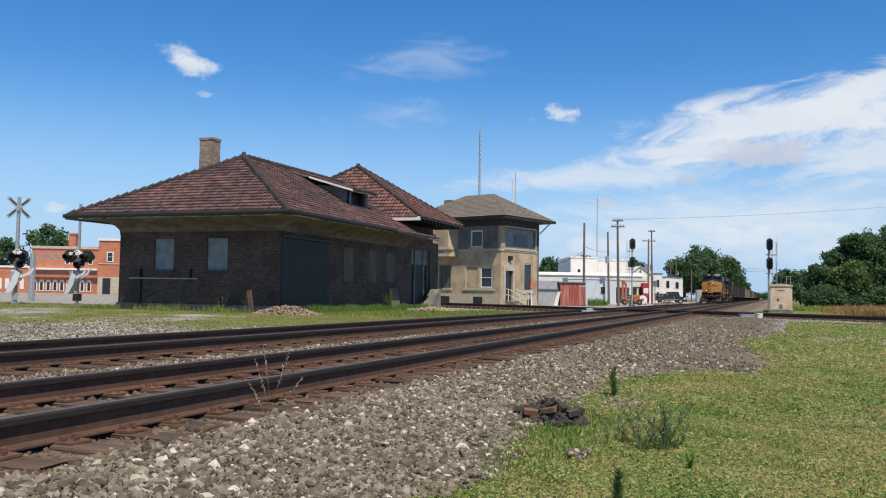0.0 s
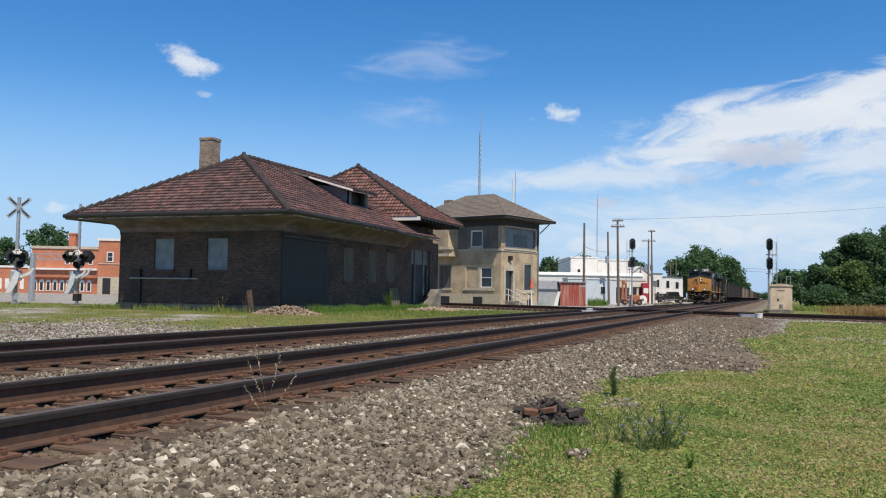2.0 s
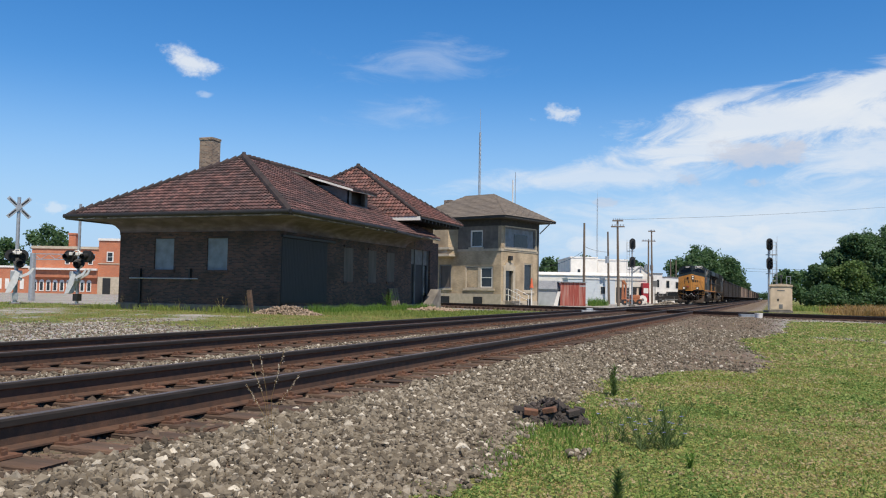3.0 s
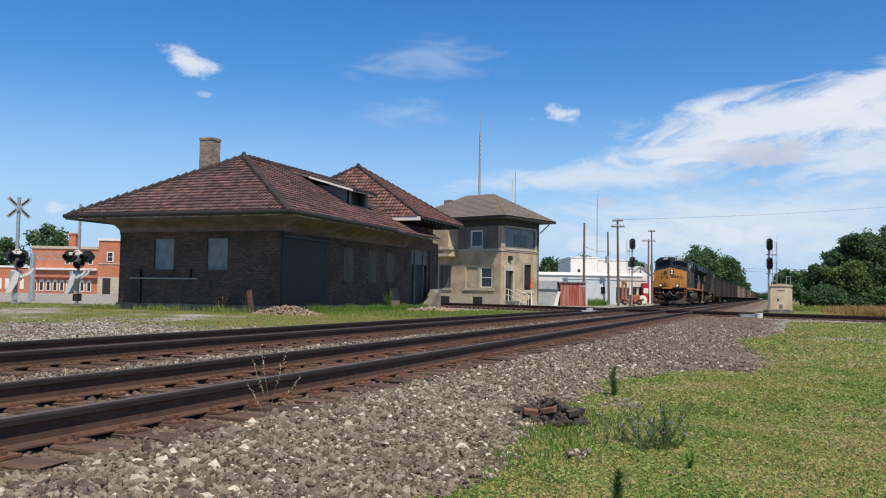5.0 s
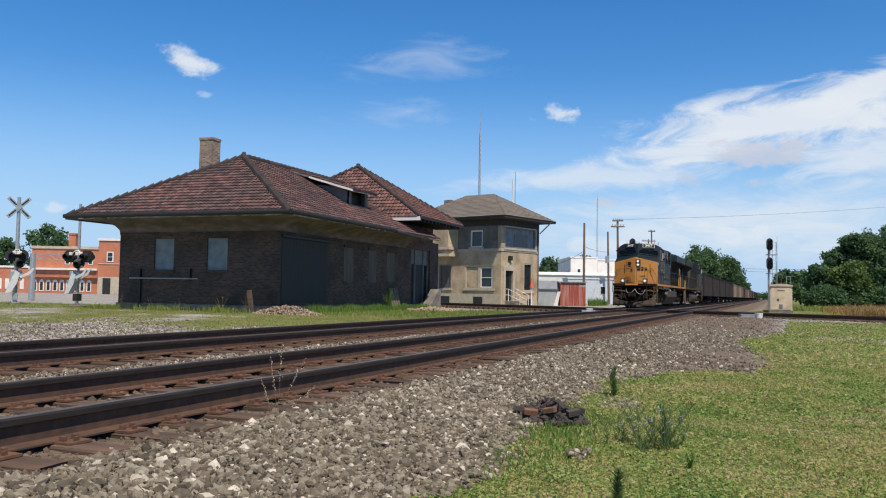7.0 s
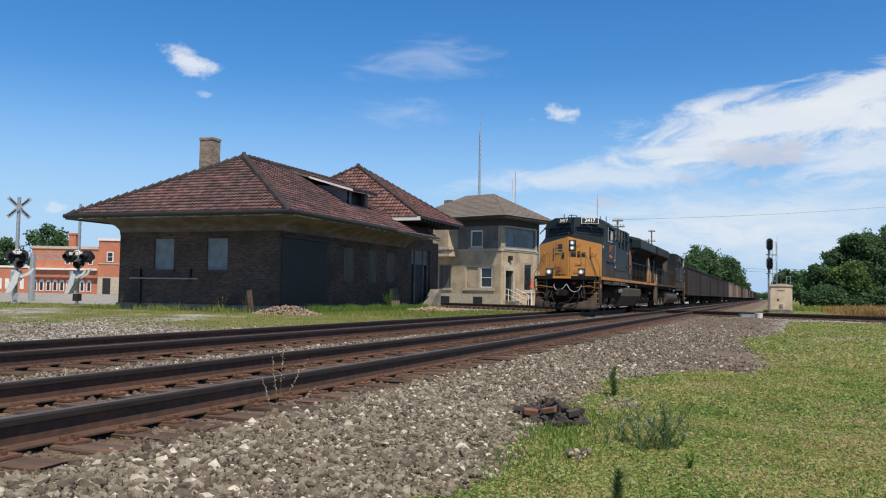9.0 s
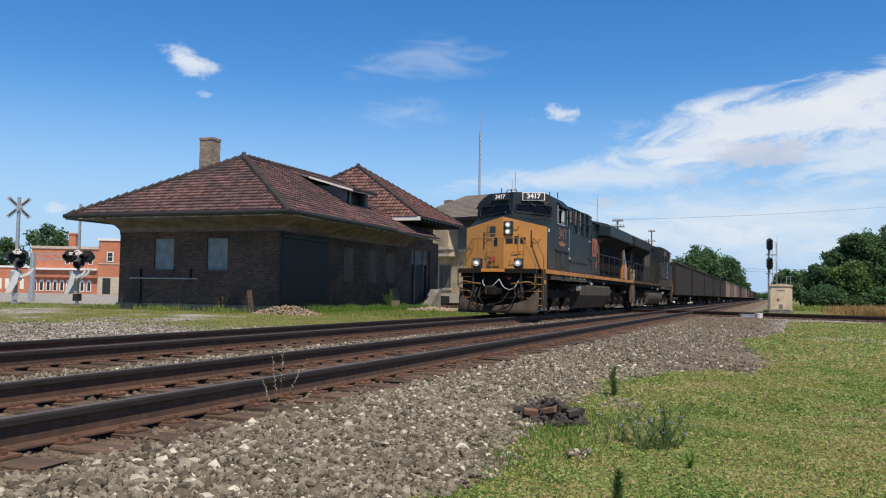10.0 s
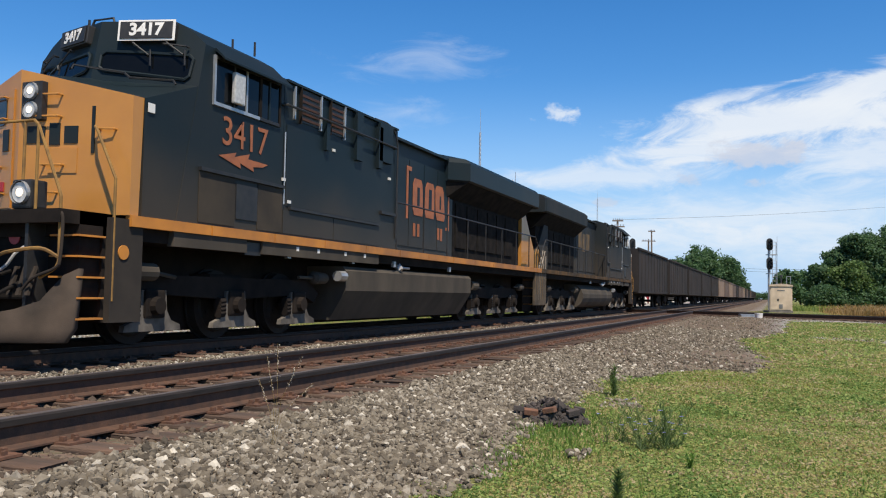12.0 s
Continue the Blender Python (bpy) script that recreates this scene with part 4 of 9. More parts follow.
    zb = ez + (6.6 - dx_back) * slope + 0.04
    zt = zf + 0.98
    dm = None
    for yy in (y0, y1 - 0.08):
        bm = bmesh.new()
        loft(bm, [[(dx_back, k, zb - 0.05), (dx_front, k, zt), (dx_front, k, zf - 0.1)] for k in (yy, yy + 0.08)])
        ck = part("cheek" if dm else "dormer", bm, "siding_grey", dm or st, "" if dm else "shed dormer with grey cheeks and an open front")
        dm = dm or ck
    boxpart("opening", (dx_front - 0.45, dx_front - 0.4, y0 + 0.08, y1 - 0.08, zf - 0.1, zt), "black", dm)
    for dims in ((dx_front - 0.1, dx_front + 0.02, y0, y0 + 0.3, zf, zt), (dx_front - 0.1, dx_front + 0.02, y1 - 0.3, y1, zf, zt), (dx_front - 0.1, dx_front + 0.06, y0, y1, zf - 0.05, zf + 0.12)):
        boxpart("frame", dims, "siding_grey", dm)
    s2 = (zt - zb) / (dx_front - dx_back)
    A, B = Vector((dx_front + 0.45, y0 - 0.4, zt + s2 * 0.45 + 0.05)), Vector((dx_front + 0.45, y1 + 0.4, zt + s2 * 0.45 + 0.05))
    Cc, D = Vector((dx_back - 1.2, y1 + 0.4, zb - 1.2 * s2 + 0.1)), Vector((dx_back - 1.2, y0 - 0.4, zb - 1.2 * s2 + 0.1))
    Cc.z = D.z = ez + (6.6 - (dx_back - 1.2)) * slope + 0.1
    bm = bmesh.new()
    loft(bm, [[v + Vector((0, 0, k)) for v in (A, B, Cc, D)] for k in (-0.12, 0.0)])
    part("dormer_roof", bm, "fascia", dm)
    bm = bmesh.new()
    loft(bm, [[D.lerp(A, 0.3) + Vector((0, y, -0.13)), A + Vector((0, y, -0.13)), A + Vector((0, y, -0.02)), D.lerp(A, 0.3) + Vector((0, y, -0.02))] for y in (-0.05, 0.0)])
    part("rake_board", bm, "white", dm, "peeling white rake board")
    verts, faces = [], []
    slope_tiles(verts, faces, [A, B, Cc, D], seed=7)
    mesh_np("dormer_tiles", verts, faces, "tile", dm, "stuff")
    # upper block with its own pyramid roof
    bm = bmesh.new()
    box(bm, -4.6, HW - 0.02, 14.3, 19.8, 4.0, 5.9)
    part("upper_wall", bm, "st_brick", st)
    ux0, ux1, uy0, uy1, uz = -6.6, 6.75, 13.0, 20.75, 5.82
    ap = (0.3, 16.95, 9.75)
    a, b, c, d, p, q = hip_frame(ux0, ux1, uy0, uy1, uz, ap, ap)
    bm = bmesh.new()
    vs = [bm.verts.new(v) for v in (a, b, c, d, p)]
    for f in ((0, 1, 4), (1, 2, 4), (2, 3, 4), (3, 0, 4), (0, 1, 2, 3)):
        bm.faces.new([vs[i] for i in f])
    ur = part("upper_roof", bm, "tile_red", st, "steeper pyramid roof of redder clay tiles")
    verts, faces = [], []
    slope_tiles(verts, faces, [a, b, p], seed=11)
    slope_tiles(verts, faces, [b, c, p], seed=12)
    slope_tiles(verts, faces, [d, a, p], seed=13)
    mesh_np("roof_tiles", verts, faces, "tile_red", ur, "stuff")
    bm = bmesh.new()
    for s in (a, b, c):
        ridge_caps(bm, s + Vector((0, 0, 0.06)), p + Vector((0, 0, 0.06)))
    tube(bm, p, p + Vector((0, 0, 0.25)), 0.2, 0.12, 8)
    part("ridge_tiles", bm, "tile_dark", ur)
    boxpart("fascia", (1.8, ux1, uy0 - 0.05, uy0 + 0.03, uz - 0.22, uz + 0.02), "white", ur, "peeling white eave board")
    boxpart("fascia", (ux1 - 0.04, ux1 + 0.03, uy0, uy1, uz - 0.1, uz + 0.02), "black", ur)
    y = uy0 + 0.3
    while y < uy1 - 0.1:
        boxpart("rafter_tail", (HW, ux1 - 0.05, y - 0.06, y + 0.06, uz - 0.26, uz - 0.02), "black", ur)
        y += 0.62
    # chimney
    bm = bmesh.new()
    bevel_box(bm, -2.72, -1.9, 3.5, 4.3, 6.3, 9.4, 0.02)
    bevel_box(bm, -2.75, -1.87, 3.47, 4.33, 9.4, 9.56, 0.02)
    part("chimney", bm, "ch_brick", st, "square tan brick chimney")
    return st


def part_window(st, x0, x1, z0, z1, board):
    bm = bmesh.new()
    box(bm, x0, x1, 0.09, 0.13, z0, z1)
    w = part("boarded_window", bm, board, st, "window covered with a pale blue-grey board")
    boxpart("sill", (x0 - 0.08, x1 + 0.08, -0.06, 0.09, z0 - 0.16, z0), "st_brick", w)
    boxpart("lintel", (x0 - 0.1, x1 + 0.1, -0.02, 0.09, z1, z1 + 0.16), "st_brick", w)
    return w


station()


M["marker_orange"] = mat("bright_orange_plastic", (0.75, 0.16, 0.07), (0.65, 0.13, 0.06), rough=0.5)
M["dark_eave"] = mat("dark_painted_eaves", (0.055, 0.052, 0.05), (0.035, 0.034, 0.033), scale=3, rough=0.8)
# Upper tower brick, its colour darkened for the shade of the eaves.
M["tw_shaded"] = mat("shaded_upper_brick", (0.22, 0.19, 0.16), (0.16, 0.14, 0.12), scale=2.5, rough=0.9, bump=0.2, stain=(0.065, 0.06, 0.056), stain_scale=0.8, stain_amount=0.6)
# ---------- signal tower ----------
TOWER = Matrix.Translation((-21.7, 68.8, -0.25)) @ pose(0, 0, 0, 0, 0, -18)


def tower():
    """Local x: along the end face towards the tracks (corner at 0), y: away along the track face."""
    tw = thing("signal_tower", TOWER, "two-storey buff brick interlocking tower with a brown hip roof", "tower")
    W, D, H = 9.5, 5.9, 7.5
    # openings: (a, b, z0, z1)
    s_h = [(-3.9, -0.8, 1.45, 3.45), (-6.9, -5.5, 1.45, 3.6), (-3.35, -2.0, 5.1, 6.6)]
    e_h = [(0.62, 1.75, 0.45, 3.05), (3.55, 4.95, 1.3, 3.8), (0.5, 5.3, 5.05, 6.85)]
    bm = bmesh.new()
    wall_with_holes(bm, "x", 0, 0.35, -W, 0, 0.0, 4.85, s_h[:2])
    part("wall", bm, "tw_brick", tw)
    bm = bmesh.new()
    wall_with_holes(bm, "y", 0, -0.35, 0.35, D, 0.0, 4.85, e_h[:2])
    part("wall", bm, "tw_brick", tw)
    bm = bmesh.new()
    wall_with_holes(bm, "x", 0, 0.35, -W, 0, 4.85, H, s_h[2:])
    up_s = part("upper_wall", bm, "tw_shaded", tw, "upper storey of brick coloured darker for the eave shade")
    bm = bmesh.new()
    wall_with_holes(bm, "y", 0, -0.35, 0.35, D, 4.85, H, e_h[2:])
    part("upper_wall", bm, "tw_shaded", tw, "upper storey of brick coloured darker for the eave shade")
    for x0, x1, z0, z1 in ((-4.1, -3.95, 4.97, 6.95), (-1.15, -1.0, 4.97, 6.95), (-3.95, -1.15, 6.8, 6.95), (-0.3, -0.05, 4.97, 6.95), (-4.6, -4.4, 4.97, 6.95)):
        boxpart("panel_strip", (x0, x1, -0.03, 0.0, z0, z1), "tw_shaded", up_s)
    boxpart("wall", (-W, -W + 0.35, 0.35, D, 0, H), "tw_brick", tw)
    boxpart("wall", (-W + 0.35, -0.35, D - 0.35, D, 0, H), "tw_brick", tw)
    # stone base course, belt and dark upper trim
    for dims in ((-W, 0.06, -0.06, 0.0, 0.0, 1.0), (0.0, 0.06, 0.0, D, 0.0, 0.42)):
        boxpart("base_course", dims, "limestone", tw)
    boxpart("belt", (-W, 0.05, -0.05, 0.0, 4.75, 4.95), "limestone", tw)
    boxpart("belt", (0.0, 0.05, 0.0, D, 4.75, 4.95), "limestone", tw)
    boxpart("frieze", (-W, 0.04, -0.04, 0.0, 6.95, H), "dark_eave", tw)
    boxpart("frieze", (0.0, 0.04, 0.0, D, 6.95, H), "dark_eave", tw)
    # south windows
    def window(parent, axis, a, b, z0, z1, frame_m, pane_m, bars=1, deep=0.14):
        bm = bmesh.new()
        t = 0.12
        parts = [(a, a + t, z0, z1), (b - t, b, z0, z1), (a + t, b - t, z0, z0 + t), (a + t, b - t, z1 - t, z1)]
        for i in range(1, bars):
            c = a + (b - a) * i / bars
            parts.append((c - t, c + t, z0 + t, z1 - t))
        for p0, p1, c, e in parts:
            if axis == "x":
                box(bm, p0, p1, deep - 0.1, deep + 0.06, c, e)
            else:
                box(bm, -deep - 0.06, -deep + 0.1, p0, p1, c, e)
        w = part("window", bm, frame_m, parent)
        pane = (a + t, b - t, deep, deep + 0.03, z0 + t, z1 - t) if axis == "x" else (-deep - 0.03, -deep, a + t, b - t, z0 + t, z1 - t)
        boxpart("pane", pane, pane_m, w)
        sill = (a - 0.15, b + 0.15, -0.1, deep - 0.1, z0 - 0.16, z0) if axis == "x" else (-deep + 0.1, 0.1, a - 0.15, b + 0.15, z0 - 0.16, z0)
        boxpart("sill", sill, "limestone", w)
        return w
    w = window(tw, "x", -3.9, -0.8, 1.45, 3.45, "limestone", "glass", 2)
    boxpart("board", (-3.75, -2.5, 0.10, 0.13, 1.6, 3.3), "tw_brick", w, "bricked-up window half")
    for dims in ((-2.22, -0.94, 1.56, 1.64), (-2.22, -0.94, 3.24, 3.33), (-2.22, -2.12, 1.64, 3.24), (-1.04, -0.94, 1.64, 3.24), (-2.12, -1.04, 2.4, 2.46)):
        boxpart("white_sash", (*dims[:2], 0.08, 0.12, *dims[2:]), "white", w)
    window(tw, "x", -6.9, -5.5, 1.45, 3.6, "siding_grey", "board_dark")
    window(tw, "x", -3.35, -2.0, 5.1, 6.6, "white", "glass")
    window(tw, "y", 3.55, 4.95, 1.3, 3.8, "limestone", "glass")
    bw = window(tw, "y", 0.5, 5.3, 5.05, 6.85, "siding_grey", "board", 1)
    boxpart("open_pane", (-0.135, -0.11, 2.1, 4.2, 5.15, 6.3), "glass", bw, "dark glass pane")
    boxpart("white_edge", (0.0, 0.07, 0.42, 0.5, 5.03, 6.85), "limestone", bw)
    # doorway on the track side
    dr = boxpart("door", (-0.2, -0.14, 0.62, 1.75, 0.45, 3.05), "glass", tw, "dark glazed door in a stone surround")
    for dims in ((-0.14, 0.09, 0.3, 0.62, 0.42, 3.5), (-0.14, 0.09, 1.75, 2.07, 0.42, 3.5), (-0.14, 0.12, 0.62, 1.75, 3.05, 3.75)):
        boxpart("surround", dims, "limestone", dr)
    boxpart("wall_lamp", (0.05, 0.3, 1.0, 1.35, 3.95, 4.35), "black", tw, "dark lantern over the door")
    # brick corner pier of the upper storey, stone trim round its wide window
    boxpart("corner_pier", (-0.3, 0.045, -0.045, 0.38, 4.95, 6.9), "tw_brick", tw)
    for dims in ((0.42, 5.4, 4.88, 5.02), (0.42, 5.4, 6.86, 6.96)):
        boxpart("trim", (0.0, 0.06, *dims), "limestone", tw)
    boxpart("trim", (0.0, 0.06, 5.32, 5.46, 5.02, 6.86), "limestone", tw)
    # basement vents
    for a in (-6.6, -2.9):
        boxpart("basement_vent", (a, a + 1.0, -0.075, -0.06, 0.1, 0.75), "black", tw)
    boxpart("basement_vent", (0.06, 0.075, 4.0, 4.8, 0.05, 0.6), "black", tw)
    # oriel on the end face
    bm = bmesh.new()
    loft(bm, [[(-7.6, 0.0, z), (-7.2, -y, z), (-5.2, -y, z), (-4.75, 0.0, z)] for z, y in ((4.2, 0.15), (4.45, 1.0), (5.1, 1.0), (5.12, 0.9), (6.85, 0.9), (7.1, 1.0))])
    orl = part("oriel", bm, "tw_brick", tw, "projecting upstairs bay")
    for z0, z1 in ((4.3, 4.5), (4.9, 5.12)):
        boxpart("ledge", (-7.45, -4.9, -1.1, -0.1, z0, z1), "limestone", orl)
    # roof
    o, rz = 1.12, 10.15
    bm = bmesh.new()
    loft(bm, [rect_ring(-W, 0, 0, D, z, oo) for z, oo in ((H - 0.02, 0.0), (H + 0.02, o), (H + 0.2, o + 0.02))])
    part("eave_board", bm, "dark_eave", tw, "dark boxed eaves")
    ym = D / 2
    bm = bmesh.new()
    r0 = rect_ring(-W, 0, 0, D, H + 0.21, o + 0.06)
    vs = [bm.verts.new(v) for v in (*r0, (-W + ym + 0.3, ym, rz), (-ym - 0.05, ym, rz))]
    for f in ((0, 1, 5, 4), (1, 2, 5), (2, 3, 4, 5), (3, 0, 4), (0, 1, 2, 3)):
        bm.faces.new([vs[i] for i in f])
    rf = part("roof", bm, "slate", tw, "brown shingled hip roof")
    verts, faces = [], []
    P = [Vector(v) for v in (*r0, (-W + ym + 0.3, ym, rz), (-ym - 0.05, ym, rz))]
    flat_shingles(verts, faces, [P[0], P[1], P[5], P[4]], 21)
    flat_shingles(verts, faces, [P[1], P[2], P[5]], 22)
    mesh_np("shingles", verts, faces, "slate", rf, "stuff")
    bm = bmesh.new()
    tube(bm, (1.2, D + 0.2, H + 0.1), (0.05, D + 0.1, H - 0.9), 0.05)
    tube(bm, (0.08, D - 0.15, 0.1), (0.08, D - 0.15, H - 0.1), 0.05)
    part("downpipe", bm, "siding_grey", tw)
    boxpart("chimney_stub", (-8.6, -7.8, 2.6, 3.4, 9.2, 9.85), "ch_brick", tw)
    # steps with rails at the door
    stp = thing("entry_steps", TOWER @ Matrix.Translation((0.0, 0.5, 0)), "short white-railed metal stair at the tower door", "steps")
    for i in range(3):
        boxpart("step", (0.1, 1.3 - 0.3 * i, 0.1, 1.4, 0.14 * i, 0.14 * i + 0.14), "concrete_dark", stp)
    for y in (0.1, 1.4):
        bm = bmesh.new()
        pipe(bm, [(0.15, y, 1.45), (0.4, y, 1.45), (1.6, y, 0.95), (1.6, y, 0.0)], 0.03)
        pipe(bm, [(0.15, y, 0.95), (0.4, y, 0.95), (1.6, y, 0.5)], 0.025)
        pipe(bm, [(0.4, y, 0.4), (0.4, y, 1.45)], 0.03)
        part("handrail", bm, "white", stp)
    return tw


def safety_marker():
    mk = thing("safety_marker", TOWER @ Matrix.Translation((1.75, 2.15, 0.0)), "orange marker on a white post beside the tower stair", "marker")
    bm = bmesh.new()
    tube(bm, (0, 0, 0), (0, 0, 1.6), 0.07, 0.06, 10)
    part("post", bm, "white", mk)
    bm = bmesh.new()
    tube(bm, (0, 0, 1.6), (0, 0, 1.9), 0.17, 0.12, 12)
    tube(bm, (0, 0, 1.9), (0, 0, 2.45), 0.11, 0.05, 12)
    part("marker_head", bm, "marker_orange", mk, "bright orange marker head")


def flat_shingles(verts, faces, poly, seed, width=0.9, course=0.28):
    """Thin overlapping courses of shingle strips."""
    r = random.Random(seed)
    o = poly[0]
    u = (poly[1] - o).normalized()
    n = (poly[1] - o).cross(poly[2] - o).normalized()
    n = n if n.z > 0 else -n
    v = n.cross(u)
    v = v if v.z > 0 else -v
    flat = [((p - o).dot(u), (p - o).dot(v)) for p in poly]
    top = max(f[1] for f in flat)
    h = 0.0
    while h < top - 0.02:
        hm, xs = min(h + course * 0.5, top - 0.01), []
        for (ax, ay), (bx, by) in zip(flat, flat[1:] + flat[:1]):
            if (ay - hm) * (by - hm) <= 0 and ay != by:
                xs.append(ax + (bx - ax) * (hm - ay) / (by - ay))
        if len(xs) > 1:
            a, e = min(xs), max(xs)
            x = a - r.random() * width
            while x < e:
                p0, p1 = max(x, a), min(x + width - 0.012, e)
                x += width
                if p1 - p0 < 0.05:
                    continue
                t = 0.022 + r.uniform(0, 0.008)
                base = len(verts)
                h1 = min(h + course, top)
                verts += [o + u * p0 + v * h, o + u * p1 + v * h, o + u * p1 + v * h + n * t, o + u * p0 + v * h + n * t, o + u * p1 + v * h1 + n * 0.004, o + u * p0 + v * h1 + n * 0.004]
                faces += [(base, base + 1, base + 2, base + 3), (base + 3, base + 2, base + 4, base + 5)]
        h += course


tower()
safety_marker()


# ---------- the train ----------
AXLES = (2.12, 3.97, 5.82, 15.2, 17.05, 18.9)


def mirror_pts(pts):
    return [(-x, y, z) for x, y, z in pts]


def wheelset(parent, y, r=0.53):
    bm = bmesh.new()
    for sx in (-1, 1):
        tube(bm, (sx * 0.685, 0, 0), (sx * 0.82, 0, 0), r, r, 28)
        tube(bm, (sx * 0.655, 0, 0), (sx * 0.69, 0, 0), r + 0.028, r + 0.028, 28)
        tube(bm, (sx * 0.82, 0, 0), (sx * 0.85, 0, 0), r * 0.82, r * 0.76, 20)
        tube(bm, (sx * 0.85, 0, 0), (sx * 0.93, 0, 0), 0.13, 0.1, 12)
        for k in range(6):
            a = k * math.pi / 3
            tube(bm, (sx * 0.85, 0.27 * math.cos(a), 0.27 * math.sin(a)), (sx * 0.865, 0.27 * math.cos(a), 0.27 * math.sin(a)), 0.05, 0.05, 6)
    tube(bm, (-0.7, 0, 0), (0.7, 0, 0), 0.09, seg=10)
    ob = part("wheelset", bm, "wheel", parent, "dusty steel wheels on an axle")
    ob.location = (0, y, r)
    return ob


def truck(parent, ys):
    """The bogie frame over three axles."""
    y0, y1 = ys[0], ys[-1]
    bm = bmesh.new()
    for sx in (-1, 1):
        x0, x1 = (1.0, 1.16) if sx > 0 else (-1.16, -1.0)
        # cranked side frame
        prof = [(y0 - 0.75, 0.72), (y0 - 0.35, 0.95), (y1 + 0.35, 0.95), (y1 + 0.75, 0.72), (y1 + 0.6, 0.55), (y1 + 0.2, 0.7), (ys[1] + 0.3, 0.62), (ys[1] - 0.3, 0.62), (y0 - 0.2, 0.7), (y0 - 0.6, 0.55)]
        loft(bm, [[(x, a, b) for a, b in prof] for x in (x0, x1)])
    box(bm, -1.0, 1.0, ys[1] - 0.4, ys[1] + 0.4, 0.6, 1.0)
    # block added between the wheels to close the view, for unseen motors
    box(bm, -0.6, 0.6, y0 - 0.9, y1 + 0.9, 0.14, 0.95)
    tr = part("truck_frame", bm, "loco_grime", parent, "grimy cast steel truck frame")
    for sx in (-1, 1):
        for y in ys:
            bm = bmesh.new()
            bevel_box(bm, min(sx * 1.0, sx * 1.24), max(sx * 1.0, sx * 1.24), y - 0.2, y + 0.2, 0.36, 0.75, 0.04)
            tube(bm, (sx * 1.24, y, 0.53), (sx * 1.32, y, 0.53), 0.13, 0.11, 12)
            part("journal_box", bm, "loco_grime", tr)
        for y in ys:
            bm = bmesh.new()
            prof = [(y - 0.56, 0.19), (y - 0.54, 0.27), (y - 0.36, 0.33), (y - 0.27, 0.46), (y - 0.24, 0.74), (y - 0.14, 0.74), (y - 0.12, 0.44), (y - 0.05, 0.36), (y + 0.05, 0.36), (y + 0.12, 0.44), (y + 0.14, 0.74), (y + 0.24, 0.74), (y + 0.27, 0.46), (y + 0.36, 0.33), (y + 0.54, 0.27), (y + 0.56, 0.19)]
            loft(bm, [[(sx * k, a, b) for a, b in prof] for k in (1.12, 1.2)])
            ped = part("pedestal", bm, "pale_dust", tr, "pale dusty axle pedestal")
            bm = bmesh.new()
            for k in range(4):
                tube(bm, (sx * 1.18, y - 0.42, 0.40 + k * 0.06), (sx * 1.18, y - 0.3, 0.41 + k * 0.06), 0.07, 0.07, 8)
            part("spring", bm, "loco_grime", ped)
        bm = bmesh.new()
        tube(bm, (sx * 1.25, ys[0] - 0.55, 0.98), (sx * 1.25, ys[0] - 0.1, 0.98), 0.12, seg=12)
        tube(bm, (sx * 1.25, ys[0] - 0.1, 0.98), (sx * 1.25, ys[0] + 0.35, 0.92), 0.03, seg=6)
        part("brake_cylinder", bm, "tank", tr)
        bm = bmesh.new()
        tube(bm, (sx * 1.25, ys[2] + 0.42, 1.0), (sx * 1.25, ys[2] + 0.8, 1.0), 0.12, 0.1, seg=14)
        tube(bm, (sx * 1.25, ys[2] + 0.36, 1.0), (sx * 1.25, ys[2] + 0.42, 1.0), 0.06, 0.12, seg=14)
        tube(bm, (sx * 1.25, ys[2] - 0.1, 1.0), (sx * 1.25, ys[2] + 0.38, 1.0), 0.03, seg=6)
        part("brake_cylinder", bm, "tank", tr)
    return tr


M["pale_dust"] = mat("pale_dusted_steel", (0.20, 0.175, 0.145), (0.12, 0.105, 0.09), scale=5, rough=0.9, spec=0.2, stain=(0.05, 0.042, 0.036), stain_scale=2.2, stain_amount=0.7)
M["pit_black"] = mat("sooty_black_steel", (0.013, 0.012, 0.012), (0.026, 0.022, 0.019), scale=4, rough=0.92, bump=0.15, spec=0.08)
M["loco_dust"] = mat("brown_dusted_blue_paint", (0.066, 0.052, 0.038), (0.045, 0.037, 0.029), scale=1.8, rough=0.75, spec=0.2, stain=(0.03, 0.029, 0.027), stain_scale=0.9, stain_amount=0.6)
M["rail_brown"] = mat("dirty_yellow_brown_rail", (0.34, 0.19, 0.055), (0.20, 0.115, 0.045), scale=6, rough=0.7, spec=0.2)
M["reflector"] = mat("silvered_reflector", (0.66, 0.64, 0.60), (0.5, 0.48, 0.45), scale=20, rough=0.45, metal=0.2)
M["cab_glass"] = mat("dark_cab_glass", (0.004, 0.005, 0.006), (0.006, 0.007, 0.008), scale=2, rough=0.08, spec=0.22)
M["step_tan"] = mat("tan_dusty_step_plate", (0.13, 0.098, 0.066), (0.085, 0.066, 0.046), scale=3, rough=0.85, spec=0.2, stain=(0.045, 0.036, 0.028), stain_scale=1.3, stain_amount=0.6)
M["step_dark"] = mat("dark_brown_step_plate", (0.050, 0.041, 0.033), (0.034, 0.029, 0.025), scale=2, rough=0.8, spec=0.2, stain=(0.075, 0.058, 0.042), stain_scale=0.9, stain_amount=0.5)
M["old_yellow"] = mat("faded_dull_yellow", (0.20, 0.115, 0.04), (0.10, 0.07, 0.036), scale=3, rough=0.8, stain=(0.05, 0.046, 0.042), stain_scale=1.6, stain_amount=0.8)
